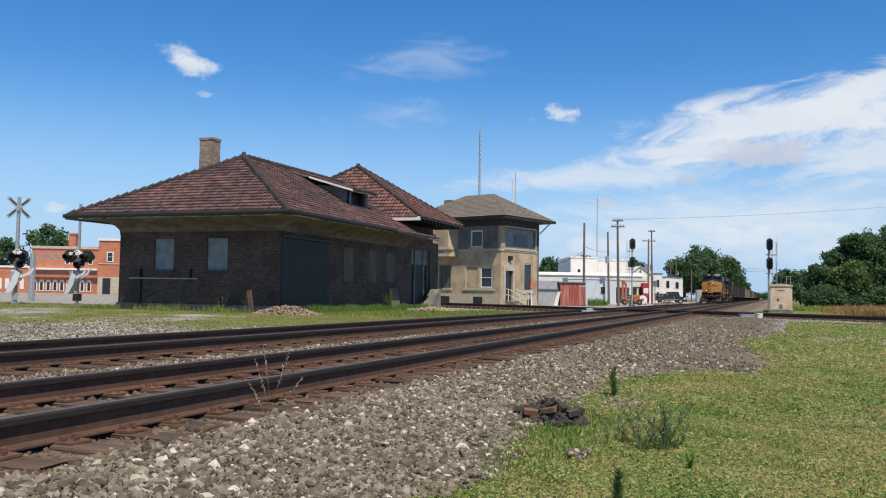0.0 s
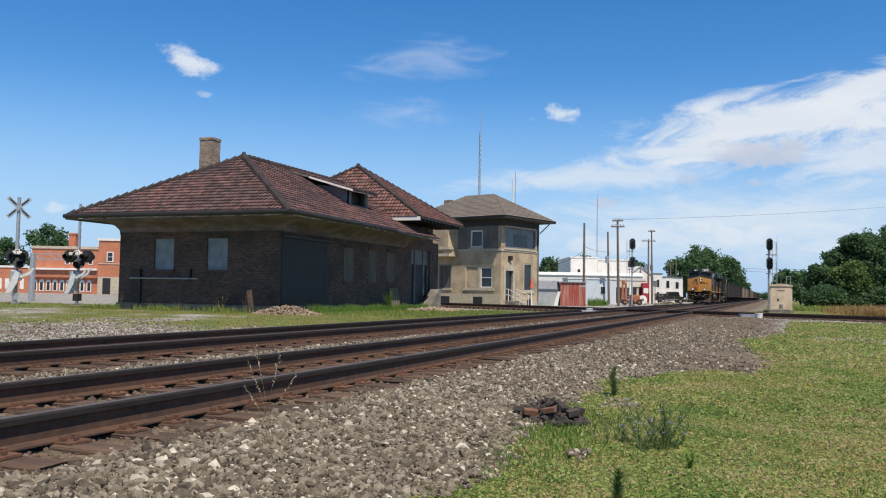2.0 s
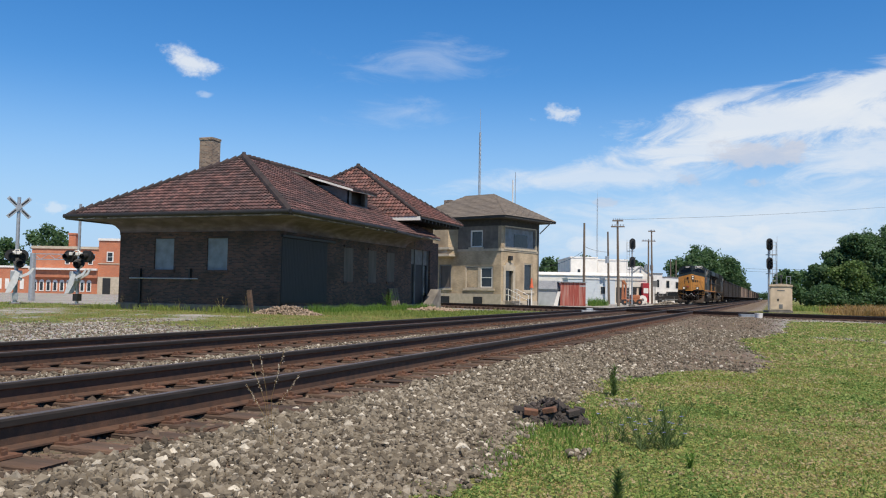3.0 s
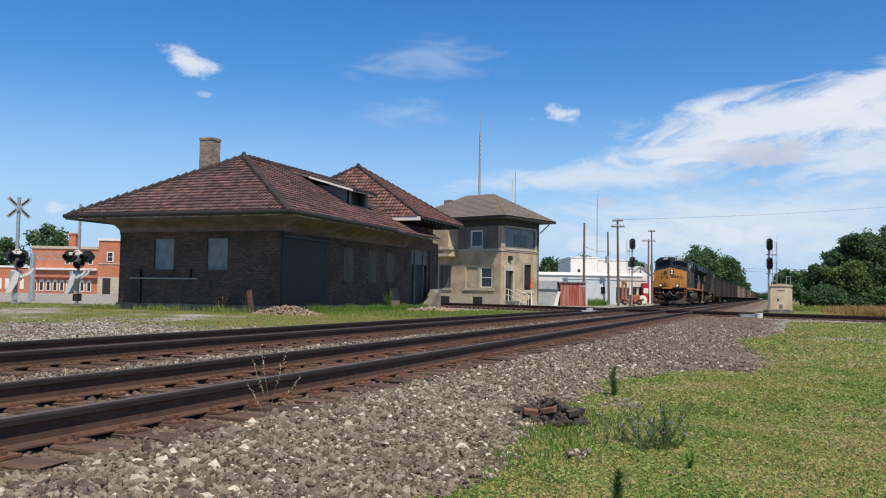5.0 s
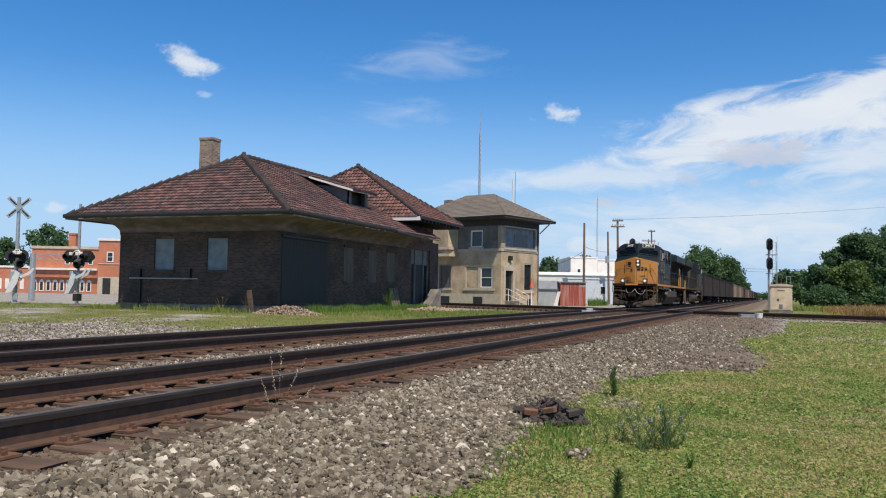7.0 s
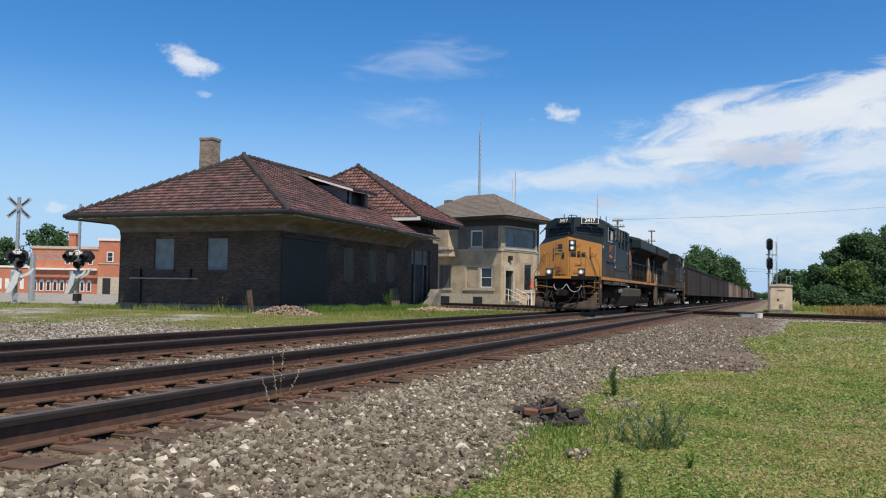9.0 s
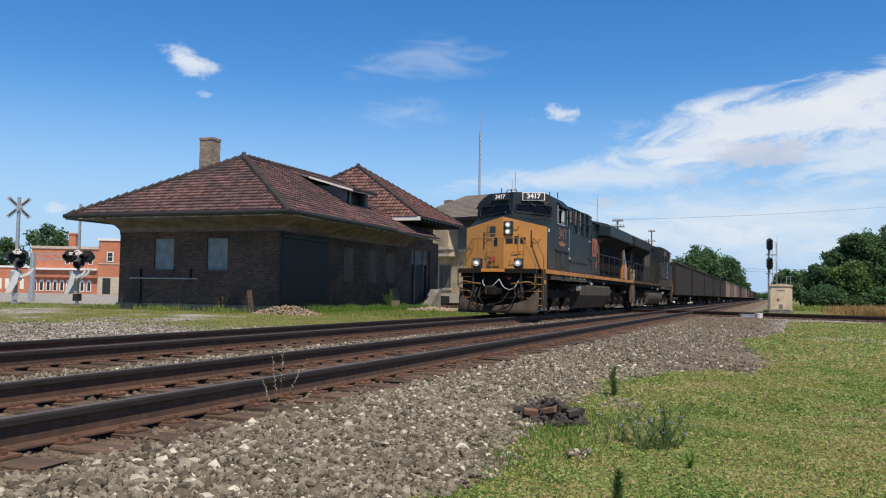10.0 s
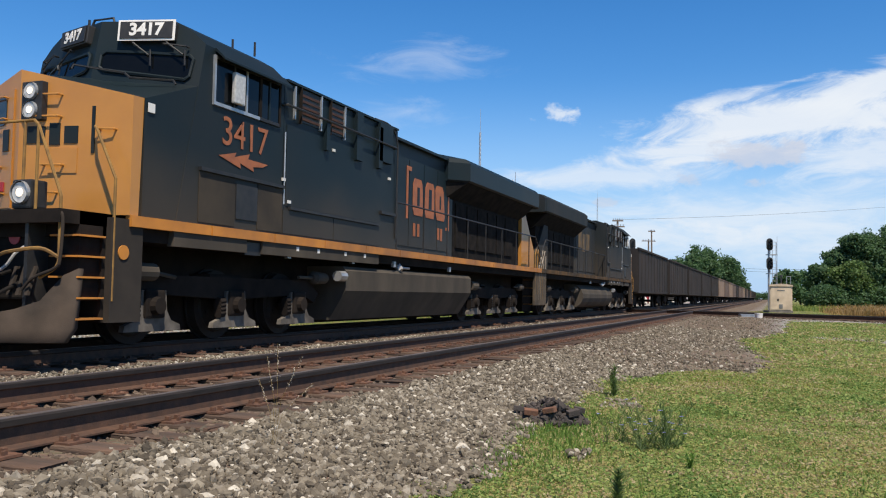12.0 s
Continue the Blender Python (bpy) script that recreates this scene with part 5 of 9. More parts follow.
M["rail_pale"] = mat("pale_worn_handrail", (0.30, 0.26, 0.21), (0.2, 0.17, 0.14), scale=6, rough=0.7, spec=0.3)
M["vent_red"] = mat("dull_red_brown_louvre", (0.075, 0.028, 0.018), (0.04, 0.018, 0.014), scale=6, rough=0.85)
M["sill_dull"] = mat("dull_brown_sill", (0.13, 0.075, 0.035), (0.07, 0.048, 0.03), scale=2, rough=0.85, spec=0.15, stain=(0.05, 0.04, 0.03), stain_scale=1.0, stain_amount=0.6)


def glide(pts, n=6):
    """Points of a curve that glides through pts."""
    out = []
    p = [Vector(q) for q in pts]
    p = [p[0] * 2 - p[1], *p, p[-1] * 2 - p[-2]]
    for a, b, c, d in zip(p, p[1:], p[2:], p[3:]):
        for i in range(n):
            t = i / n
            out.append(0.5 * (2 * b + (c - a) * t + (2 * a - 5 * b + 4 * c - d) * t * t + (3 * b - a - 3 * c + d) * t ** 3))
    return [*out, p[-2]]


M["plow"] = mat("brown_grimy_plow", (0.056, 0.043, 0.034), (0.03, 0.024, 0.019), scale=3, rough=0.85, bump=0.2, stain=(0.10, 0.07, 0.05), stain_scale=1.2, stain_amount=0.5, spec=0.2)


def locomotive(m, label, paint, lead):
    """Front at local y = 0, rails at z = 0, x across."""
    lo = thing("locomotive", m, label, "locomotive", "locomotives of the train")
    # frame, walkway and sill
    bm = bmesh.new()
    box(bm, -1.42, 1.42, 0.55, 21.45, 1.36, 1.66)
    part("underframe", bm, "loco_grime", lo)
    # plain dark block added to close the view beneath, for unseen gear
    boxpart("underframe_filler", (-0.62, 0.62, 0.95, 20.6, 0.15, 1.36), "loco_grime", lo)
    for sx in (-1, 1):
        x0, x1 = sorted((sx * 1.44, sx * 1.54))
        y = 1.27
        while y < 21.3:
            y2 = min(y + 1.62, 21.4)
            boxpart("sill_plate", (x0, x1, y, y2 - 0.03, 1.53, 1.67), "sill_yellow" if lead else "sill_dull", lo, "scuffed yellow sill stripe" if lead else "dull brown sill stripe")
            y = y2
        for y0, y1 in ((2.1, 3.78), (4.2, 8.37)):
            boxpart("skirt", (*sorted((sx * 1.40, sx * 1.51)), y0, y1, 1.33, 1.53), "tank", lo, "grey lower sill")
        jp = boxpart("jacking_pad", (*sorted((sx * 1.38, sx * 1.47)), 3.78, 4.2, 1.3, 1.5), "black", lo)
        boxpart("ear", (*sorted((sx * 1.47, sx * 1.5)), 3.82, 4.16, 1.5, 1.62), "loco_grime", jp)
        for y in (5.2, 5.9, 6.9, 7.7):
            boxpart("reflector_square", (*sorted((sx * 1.51, sx * 1.516)), y, y + 0.08, 1.43, 1.5), "white", lo)
        boxpart("skirt", (*sorted((sx * 1.36, sx * 1.44)), 8.1, 20.9, 1.42, 1.53), "loco_grime", lo)
    # nose: two planes that meet in a crease
    bm = bmesh.new()
    low = [bm.verts.new(p) for p in ((-1.5, 1.3, 1.67), (0, 0.9, 1.67), (1.51, 1.255, 1.67))]
    top = [bm.verts.new(p) for p in ((-1.5, 1.3, 3.17), (0, 0.9, 3.54), (1.51, 1.255, 3.18))]
    blow = [bm.verts.new(p) for p in ((1.5, 1.42, 1.67), (0, 1.02, 1.67), (-1.5, 1.42, 1.67))]
    btop = [bm.verts.new(p) for p in ((1.5, 1.46, 3.19), (0, 1.1, 3.53), (-1.5, 1.46, 3.19))]
    bm.faces.new((low[0], low[1], top[1], top[0]))
    bm.faces.new((low[1], low[2], top[2], top[1]))
    bm.faces.new((blow[0], blow[1], btop[1], btop[0]))
    bm.faces.new((blow[1], blow[2], btop[2], btop[1]))
    bm.faces.new((top[0], top[1], btop[1], btop[2]))
    bm.faces.new((top[1], top[2], btop[0], btop[1]))
    bm.faces.new((low[2], blow[0], btop[0], top[2]))
    bm.faces.new((low[0], top[0], btop[2], blow[2]))
    bm.faces.new((low[1], low[0], blow[2], blow[1]))
    bm.faces.new((low[2], low[1], blow[1], blow[0]))
    nose = part("nose", bm, "loco_yellow", lo, "bright yellow creased nose")
    # blue hood between nose face and cab
    bm = bmesh.new()
    loft(bm, [[(-1.515, 1.46, 1.67), (1.515, 1.46, 1.67), (1.515, 1.46, 3.19), (0, 1.1, 3.53), (-1.515, 1.46, 3.19)],
              [(-1.52, 2.52, 1.67), (1.52, 2.52, 1.67), (1.52, 2.52, 3.6), (0, 2.2, 3.74), (-1.52, 2.52, 3.6)]])
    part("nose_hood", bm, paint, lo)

    # cab: a front of two planes that meet in a crease and lean back towards the roof
    def brow(x, z):
        return 1.318 + 0.30 * abs(x) + 0.2 * z

    half = [(1.525, 1.67), (1.525, 3.59), (1.525, 4.22), (1.30, 4.43), (1.05, 4.57)]
    front = [(x, brow(x, z), z) for x, z in half] + [(0, brow(0, 4.58), 4.58)]
    front += mirror_pts(front[-2::-1]) + [(0, brow(0, 1.67), 1.67)]
    bm = bmesh.new()
    vf = [bm.verts.new(p) for p in front]
    vb = [bm.verts.new((x, 4.68, z)) for x, _, z in front]
    for i in range(len(vf)):
        j = (i + 1) % len(vf)
        bm.faces.new((vf[i], vf[j], vb[j], vb[i]))
    bm.faces.new((vf[11], *vf[0:6]))
    bm.faces.new((*vf[5:11], vf[11]))
    bm.faces.new(vb[::-1])
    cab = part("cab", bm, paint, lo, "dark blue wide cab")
    for sx in (-1, 1):
        on = lambda x, z, out=0.0: (sx * x, brow(x, z) - out, z)
        # windscreen with rounded corners in a raised gasket
        q = [(0.16, 3.83), (0.75, 3.755), (1.32, 3.68), (1.38, 3.73), (1.40, 3.98), (1.34, 4.04), (0.75, 4.085), (0.16, 4.11), (0.10, 4.06), (0.10, 3.88)]
        bm = bmesh.new()
        loft(bm, [[on(x, z, 0.012) for x, z in q], [on(x, z, -0.06) for x, z in q]])
        wd = part("windscreen", bm, "cab_glass", cab, "dark windscreen pane")
        bm = bmesh.new()
        pipe(bm, [on(x, z, 0.015) for x, z in [*q, q[0], q[1]]], 0.028, 6)
        part("gasket", bm, paint, wd)
        for x0, x1 in ((0.55, 0.82), (1.02, 1.3)):
            bm = bmesh.new()
            pipe(bm, [on(x0, 4.2, 0.04), on(x0 + 0.02, 4.22, 0.10), on(x1, 4.03, 0.10)], 0.014, 5)
            pipe(bm, [on(x1 - 0.01, 4.12, 0.07), on(x1 + 0.02, 3.88, 0.06)], 0.013, 5)
            part("wiper", bm, "black", cab)
        bm = bmesh.new()
        pipe(bm, [on(1.0, 4.2, 0.03), on(1.0, 4.2, 0.1), on(1.32, 4.16, 0.1), on(1.32, 4.16, 0.03)], 0.014, 5)
        part("grab_iron", bm, "black", cab)
        bm = bmesh.new()
        pipe(bm, [on(0.12, 3.72, 0.5), on(0.14, 3.78, 0.5), on(0.72, 3.70, 0.34), on(0.8, 3.63, 0.34), on(1.3, 3.62, 0.2), on(1.34, 3.56, 0.2)], 0.018, 5)
        part("grab_rail", bm, "black", cab)
        # number board, square to its own half of the front
        cx = 0.74 if sx > 0 else -0.52
        turn = Matrix.Translation((cx, brow(cx, 4.4) - 0.1, 4.4)) @ pose(0, 0, 0, -6, 0, 16 * sx)
        size = (0.42, 0.155) if sx > 0 else (0.36, 0.15)
        bd = boxpart("number_board", (-size[0] + 0.01, size[0] - 0.01, -0.01, 0.2, -size[1] + 0.01, size[1] - 0.01), "black", cab, "number board with white figures on black", 0.02)
        bd.matrix_basis = turn
        if lead:
            if sx > 0:
                boxpart("frame", (-size[0], size[0], -0.02, -0.01, -size[1], size[1]), "white", bd, "white board edge", 0.004)
            boxpart("plate", (-size[0] + 0.035, size[0] - 0.035, -0.034, -0.018, -size[1] + 0.03, size[1] - 0.03), "black", bd, "black panel", 0.006)
            text_part("number", "3417", 0.25 if sx > 0 else 0.22, pose(0, -0.037, 0, 90, 0, 0), "white", bd, "white numerals 3417", 0.003, 0.009)
    for sx in (-1, 1):
        x = sx * 1.525
        xs = lambda a, b: tuple(sorted((x + sx * a, x + sx * b)))
        w = boxpart("side_window", (*xs(0.004, 0.02), 2.84, 4.53, 3.45, 4.08), "cab_glass", cab)
        for y0, y1, z0, z1, mt in ((2.80, 2.84, 3.40, 4.12, "galv"), (4.50, 4.54, 3.40, 4.12, "loco_grime"), (2.84, 3.95, 3.40, 3.45, "galv"), (3.95, 4.5, 3.40, 3.45, "black"), (2.84, 4.5, 4.07, 4.12, "black"), (3.27, 3.30, 3.45, 4.07, "black"), (3.58, 3.62, 3.45, 4.07, "galv"), (3.94, 4.0, 3.45, 4.07, "loco_grime"), (4.2, 4.24, 3.45, 4.07, paint)):
            boxpart("window_frame", (*xs(0.0, 0.035), y0, y1, z0, z1), mt, w)
        boxpart("mirror", (*xs(0.05, 0.12), 3.18, 3.44, 3.5, 3.96), "reflector", w, "pale rectangular mirror", 0.02)
        bm = bmesh.new()
        loft(bm, [[(x, y, 4.24), (x + sx * 0.17, y, 4.08), (x + sx * 0.17, y, 4.05), (x, y, 4.19)] for y in (2.84, 4.66)])
        part("awning", bm, paint, cab)
        if lead:
            turn = pose(x + sx * 0.008, 3.63, 3.06, 90, 0, 90 * sx)
            text_part("cab_number", "3417", 0.6, turn, "letter_orange", cab, "orange numerals 3417", 0.003, 0.002)
            bm = bmesh.new()
            bolt = [(2.98, 2.70), (3.4, 2.80), (3.36, 2.73), (3.74, 2.83), (3.70, 2.75), (4.24, 2.74), (4.1, 2.68), (3.84, 2.65), (3.86, 2.58), (3.5, 2.66), (3.52, 2.58)]
            vs = [bm.verts.new((x + sx * 0.012, a, b)) for a, b in bolt]
            bm.faces.new(vs)
            r = bmesh.ops.extrude_face_region(bm, geom=bm.faces[:])
            for v in r["geom"]:
                if isinstance(v, bmesh.types.BMVert):
                    v.co.x -= sx * 0.01
            part("arrow_mark", bm, "letter_orange", cab, "orange jagged arrow mark")
        boxpart("louvre", (*xs(0.0, 0.02), 3.42, 3.97, 1.82, 2.34), "black", cab, "black louvred cab vent")
        boxpart("ledge", (*xs(0.0, 0.05), 2.55, 4.69, 2.42, 2.47), "black", cab)
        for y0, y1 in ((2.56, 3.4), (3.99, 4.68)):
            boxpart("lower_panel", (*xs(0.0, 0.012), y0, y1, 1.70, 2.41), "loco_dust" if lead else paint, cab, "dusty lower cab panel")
        # latches and small white marks
        boxpart("white_mark", (*xs(0.0, 0.012), 1.5, 1.62, 3.02, 3.14), "white", lo)
    for x in (-0.6, -0.3, 0.9, 1.15):
        bm = bmesh.new()
        tube(bm, (x, 3.2 + x, 4.55), (x, 3.2 + x, 4.78), 0.02, seg=6)
        part("antenna", bm, "black", cab)
    bm = bmesh.new()
    pipe(bm, [(-0.35, 2.4, 4.58), (-0.3, 2.4, 4.68), (0.05, 2.4, 4.68), (0.08, 2.4, 4.58)], 0.018)
    part("roof_grab", bm, "black", cab)
    # electrical cabinet behind the cab, full width
    bm = bmesh.new()
    loft(bm, [[(-1.52, y, 1.67), (1.52, y, 1.67), (1.52, y, 4.2), (1.46, y, 4.27), (1.0, y, 4.42), (-1.0, y, 4.42), (-1.46, y, 4.27), (-1.52, y, 4.2)] for y in (4.70, 9.15)])
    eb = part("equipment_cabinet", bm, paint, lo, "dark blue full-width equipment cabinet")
    for sx in (-1, 1):
        xs = lambda a, b: tuple(sorted((sx * 1.52 + sx * a, sx * 1.52 + sx * b)))
        for y0, y1 in ((5.18, 5.82), (6.2, 6.7)):
            v = boxpart("vent_opening", (*xs(0.0, 0.015), y0, y1, 3.62, 4.18), "black", eb)
            for a, b in ((y0 - 0.03, y0), (y1, y1 + 0.035)):
                boxpart("edge_trim", (*xs(0.0, 0.05), a, b, 3.58, 4.2), "galv" if b > y1 else "loco_grime", v)
            for k in range(5):
                boxpart("louvre", (*xs(0.015, 0.03), y0 + 0.02, y1 - 0.02, 3.66 + k * 0.1, 3.70 + k * 0.1), "vent_red", v, "dull red-brown louvre")
        boxpart("edge_trim", (*xs(0.0, 0.04), 4.96, 5.0, 3.62, 4.18), "galv", eb)
        for y0, y1, z0, z1 in ((5.98, 6.1, 3.27, 3.8), (7.14, 7.4, 3.28, 4.2), (8.14, 8.76, 3.42, 4.19), (8.1, 8.28, 3.26, 4.1)):
            boxpart("vent_box", (*xs(0.0, 0.08), y0, y1, z0, z1), paint, eb)
        boxpart("door_panel", (*xs(0.0, 0.012), 4.78, 8.3, 2.16, 3.5), paint, eb)
        boxpart("ledge", (*xs(0.0, 0.05), 4.89, 8.28, 2.10, 2.15), "black", eb)
        boxpart("ledge", (*xs(0.0, 0.06), 8.32, 9.0, 2.36, 2.42), "black", eb)
        boxpart("roof_gutter", (*xs(-0.04, 0.05), 4.72, 9.1, 4.2, 4.24), paint, eb)
        for y0, y1 in ((4.72, 6.4), (6.42, 8.3)):
            boxpart("lower_panel", (*xs(0.0, 0.012), y0, y1, 1.70, 2.09), paint, eb)
        for y, z in ((4.84, 2.2), (6.3, 3.3), (8.7, 3.1), (4.66, 2.55)):
            boxpart("latch", (*xs(0.0, 0.03), y, y + 0.09, z, z + 0.05), "white", eb)
        bm = bmesh.new()
        pipe(bm, [(sx * 1.53, 4.62, 3.79), (sx * 1.62, 4.66, 3.79), (sx * 1.62, 8.9, 3.79), (sx * 1.53, 8.95, 3.79)], 0.022)
        part("grab_rail", bm, "black", eb)
        bm = bmesh.new()
        pipe(bm, [(sx * 1.54, 4.72, 2.17), (sx * 1.54, 4.72, 3.36)], 0.013)
        part("door_edge", bm, "galv", eb)
        bm = bmesh.new()
        pipe(bm, glide([(sx * 1.3, 8.5, 4.36), (sx * 1.5, 8.8, 4.26), (sx * 1.56, 9.05, 3.95), (sx * 1.55, 9.1, 3.2), (sx * 1.54, 9.1, 1.9)], 4), 0.02)
        part("cable", bm, "black", eb)
    # engine hood, narrower, with walkways
    bm = bmesh.new()
    loft(bm, [[(-0.98, y, 1.67), (0.98, y, 1.67), (0.98, y, 4.22), (0.7, y, 4.46), (-0.7, y, 4.46), (-0.98, y, 4.22)] for y in (9.15, 13.9)])
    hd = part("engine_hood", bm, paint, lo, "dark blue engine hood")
    for sx in (-1, 1):
        x = sx * 0.98
        xs = lambda a, b: tuple(sorted((x + sx * a, x + sx * b)))
        y = 9.2
        while y < 13.2:
            boxpart("hood_door", (*xs(0.0, 0.018), y, y + 0.86, 1.85, 3.9), paint, hd)
            y += 0.9
        boxpart("roof_lip", (*xs(-0.1, 0.12), 9.2, 13.3, 4.22, 4.28), paint, hd)
        # painted emblem as plain shapes
        if lead:
            for y0, y1, z0, z1 in ((10.82, 10.92, 2.5, 3.74), (10.92, 11.1, 3.64, 3.74), (13.52, 13.6, 2.4, 3.6), (13.36, 13.52, 2.4, 2.48)):
                boxpart("emblem_bar", (*xs(0.02, 0.03), y0, y1, z0, z1), "letter_orange", hd)
            for y0, y1, k in ((11.2, 11.82, 0.0), (11.93, 12.55, 0.04), (12.66, 13.28, -0.05)):
                bm = bmesh.new()
                b2 = [(y0 + 0.08, 2.62), (y1 - 0.04, 2.62), (y1, 2.74), (y1 - 0.05 + k, 3.38), (y1 - 0.14 + k, 3.5), (y0 + 0.1 + k, 3.5), (y0 + k, 3.36), (y0, 2.76)]
                loft(bm, [[(a, p, q) for p, q in b2] for a in xs(0.02, 0.03)])
                mid = 0.5 * (y0 + y1)
                boxpart("emblem_gap", (*xs(0.028, 0.036), mid - 0.06, mid + 0.08 + k, 2.86 - k, 3.3 + k), paint, hd)
                part("emblem_shape", bm, "letter_orange", hd, "faded orange emblem shape")
            for y0 in (11.25, 11.5, 12.8, 13.0):
                boxpart("emblem_bar", (*xs(0.02, 0.03), y0, y0 + 0.12, 2.1 + 0.03 * (y0 % 1), 2.42), "letter_orange", hd)
        else:
            for y0, y1, z0, z1 in ((10.7, 11.4, 2.85, 3.6), (11.6, 12.2, 2.75, 3.55), (12.4, 13.05, 2.9, 3.6)):
                boxpart("emblem_block", (*xs(0.018, 0.026), y0, y1, z0, z1), "old_yellow", hd, "faded dull yellow emblem block")
    # radiator section, flared out
    bm = bmesh.new()
    loft(bm, [[(-0.98, y, 1.67), (0.98, y, 1.67), (0.98, y, 3.35), (-0.98, y, 3.35)] for y in (13.9, 20.2)])
    part("radiator_cabinet", bm, "pit_black", lo, "black radiator intake")
    bm = bmesh.new()
    loft(bm, [[(-w + 0.05, y, 3.70), (w - 0.05, y, 3.70), (w, y, 3.74), (w, y, 4.2), (w - 0.14, y, 4.32), (w * 0.4, y, 4.5), (-w * 0.4, y, 4.5), (-w + 0.14, y, 4.32), (-w, y, 4.2), (-w, y, 3.74)] for y, w in ((13.3, 1.08), (13.75, 1.54), (20.75, 1.54), (20.9, 1.5))])
    rd = part("radiator_hood", bm, paint, lo, "flared overhanging radiator hood")
    bm = bmesh.new()
    loft(bm, [[(-0.9, y, 3.2), (0.9, y, 3.2), (w, y, 3.70), (-w, y, 3.70)] for y, w in ((13.35, 1.02), (13.75, 1.47), (20.3, 1.47), (20.4, 1.42))])
    part("hood_underside", bm, "pit_black", rd, "black slanted underside of the radiator hood")
    for sx in (-1, 1):
        for k in range(6):
            y = 14.1 + k * 0.9
            boxpart("intake_screen", (*sorted((sx * 0.98, sx * 1.02)), y, y + 0.8, 2.0, 3.2), "pit_black", lo)
    # slanted rear end of the hood
    back = 21.85 if lead else 20.4
    bm = bmesh.new()
    loft(bm, [[(x, back - 1.6, 1.67), (x, back, 1.67), (x, back, 2.3), (x, back - 1.25, 3.6), (x, back - 1.6, 3.6)] for x in (-1.08, 1.08)])
    part("rear_end", bm, "loco_yellow" if lead else paint, lo, "yellow slanted rear end of the hood" if lead else "sooty slanted rear end of the hood")
    # handrails along the walkway
    for sx in (-1, 1):
        x = sx * 1.47
        bm = bmesh.new()
        pipe(bm, [(x, 8.3, 2.64), (x, 9.2, 2.70), (x, 20.6, 2.72), (x, 21.15, 2.3), (x, 21.4, 1.0)], 0.022)
        hr = part("handrail", bm, "black", lo, "dark walkway handrail")
        y = 9.3
        while y < 20.7:
            bm = bmesh.new()
            tube(bm, (x, y, 1.66), (x, y, 2.72), 0.018, seg=6)
            part("stanchion", bm, "black", hr)
            y += 1.5
        bm = bmesh.new()
        for dy in (0.0, 0.28):
            pipe(bm, [(x, 20.6 + dy, 0.8), (x, 20.6 + dy, 2.15), (x, 20.72 + dy, 2.3), (x, 21.2 + dy, 1.75), (x, 21.3 + dy, 0.6)], 0.024)
        part("rear_grab", bm, "rail_brown" if lead else "rail_pale", lo)
        # rear steps
        st = boxpart("rear_steps", (*sorted((sx * 1.4, sx * 1.49)), 20.55, 21.35, 0.4, 1.52), "step_tan", lo, "tan dusty rear step well", 0.02)
        for k in range(4):
            boxpart("step_tread", (*sorted((sx * 0.95, sx * 1.4)), 21.0, 21.4, 0.42 + k * 0.28, 0.45 + k * 0.28), "rail_brown", st)
    # fuel tank
    bm = bmesh.new()
    prof = [(-1.47, 0.78), (-1.47, 1.16), (-1.40, 1.24), (1.40, 1.24), (1.47, 1.16), (1.47, 0.78), (1.12, 0.22), (-1.12, 0.22)]
    if not lead:
        turn = [k * math.pi / 9 for k in range(10)]
        prof = [(0.95 + 0.5 * math.sin(t), 0.74 - 0.5 * math.cos(t)) for t in turn]
        prof += [(-x, z) for x, z in prof[::-1]]
    loft(bm, [[(a, y, b) for a, b in prof] for y in (7.05, 14.1)])
    tk = part("fuel_tank", bm, "tank", lo, "dusty grey fuel tank")
    for sx in (-1, 1):
        bm = bmesh.new()
        tube(bm, (sx * 1.45, 7.0, 1.05), (sx * 1.45, 6.75, 1.05), 0.1, seg=10)
        part("drain_cap", bm, "steel_bright", tk)
        bm = bmesh.new()
        tube(bm, (sx * 1.45, 9.6, 1.24), (sx * 1.3, 9.6, 1.42), 0.08, seg=8)
        tube(bm, (sx * 1.42, 9.6, 1.3), (sx * 1.42, 10.1, 1.3), 0.03, seg=6)
        part("filler", bm, "steel_bright", tk)
    # trucks and wheels
    truck(lo, AXLES[:3])
    truck(lo, AXLES[3:])
    wheels = [wheelset(lo, y) for y in AXLES]
    for sx in (-1, 1):
        for y in (5.0, 7.3, 9.2, 12.5):
            boxpart("bolt_lug", (*sorted((sx * 1.40, sx * 1.47)), y, y + 0.1, 1.30, 1.42), "galv", lo)
    # front platform, steps and pilot
    boxpart("front_platform", (-1.42, 1.42, 0.25, 1.3, 1.50, 1.66), "loco_grime", lo)
    boxpart("front_stripe", (-0.56, 0.3, 0.22, 0.25, 1.545, 1.655), "sill_yellow", lo, "yellow stripe on the front platform")
    boxpart("draft_gear", (-1.38, 1.38, 0.6, 0.95, 0.6, 1.5), "pit_black", lo, "black end plate", 0.03)
    bm = bmesh.new()
    tube(bm, (0.36, 0.585, 1.36), (0.36, 0.6, 1.36), 0.09, seg=18)
    part("red_mark", bm, "red", lo, "round red mark on the end plate")
    bm = bmesh.new()
    rings = []
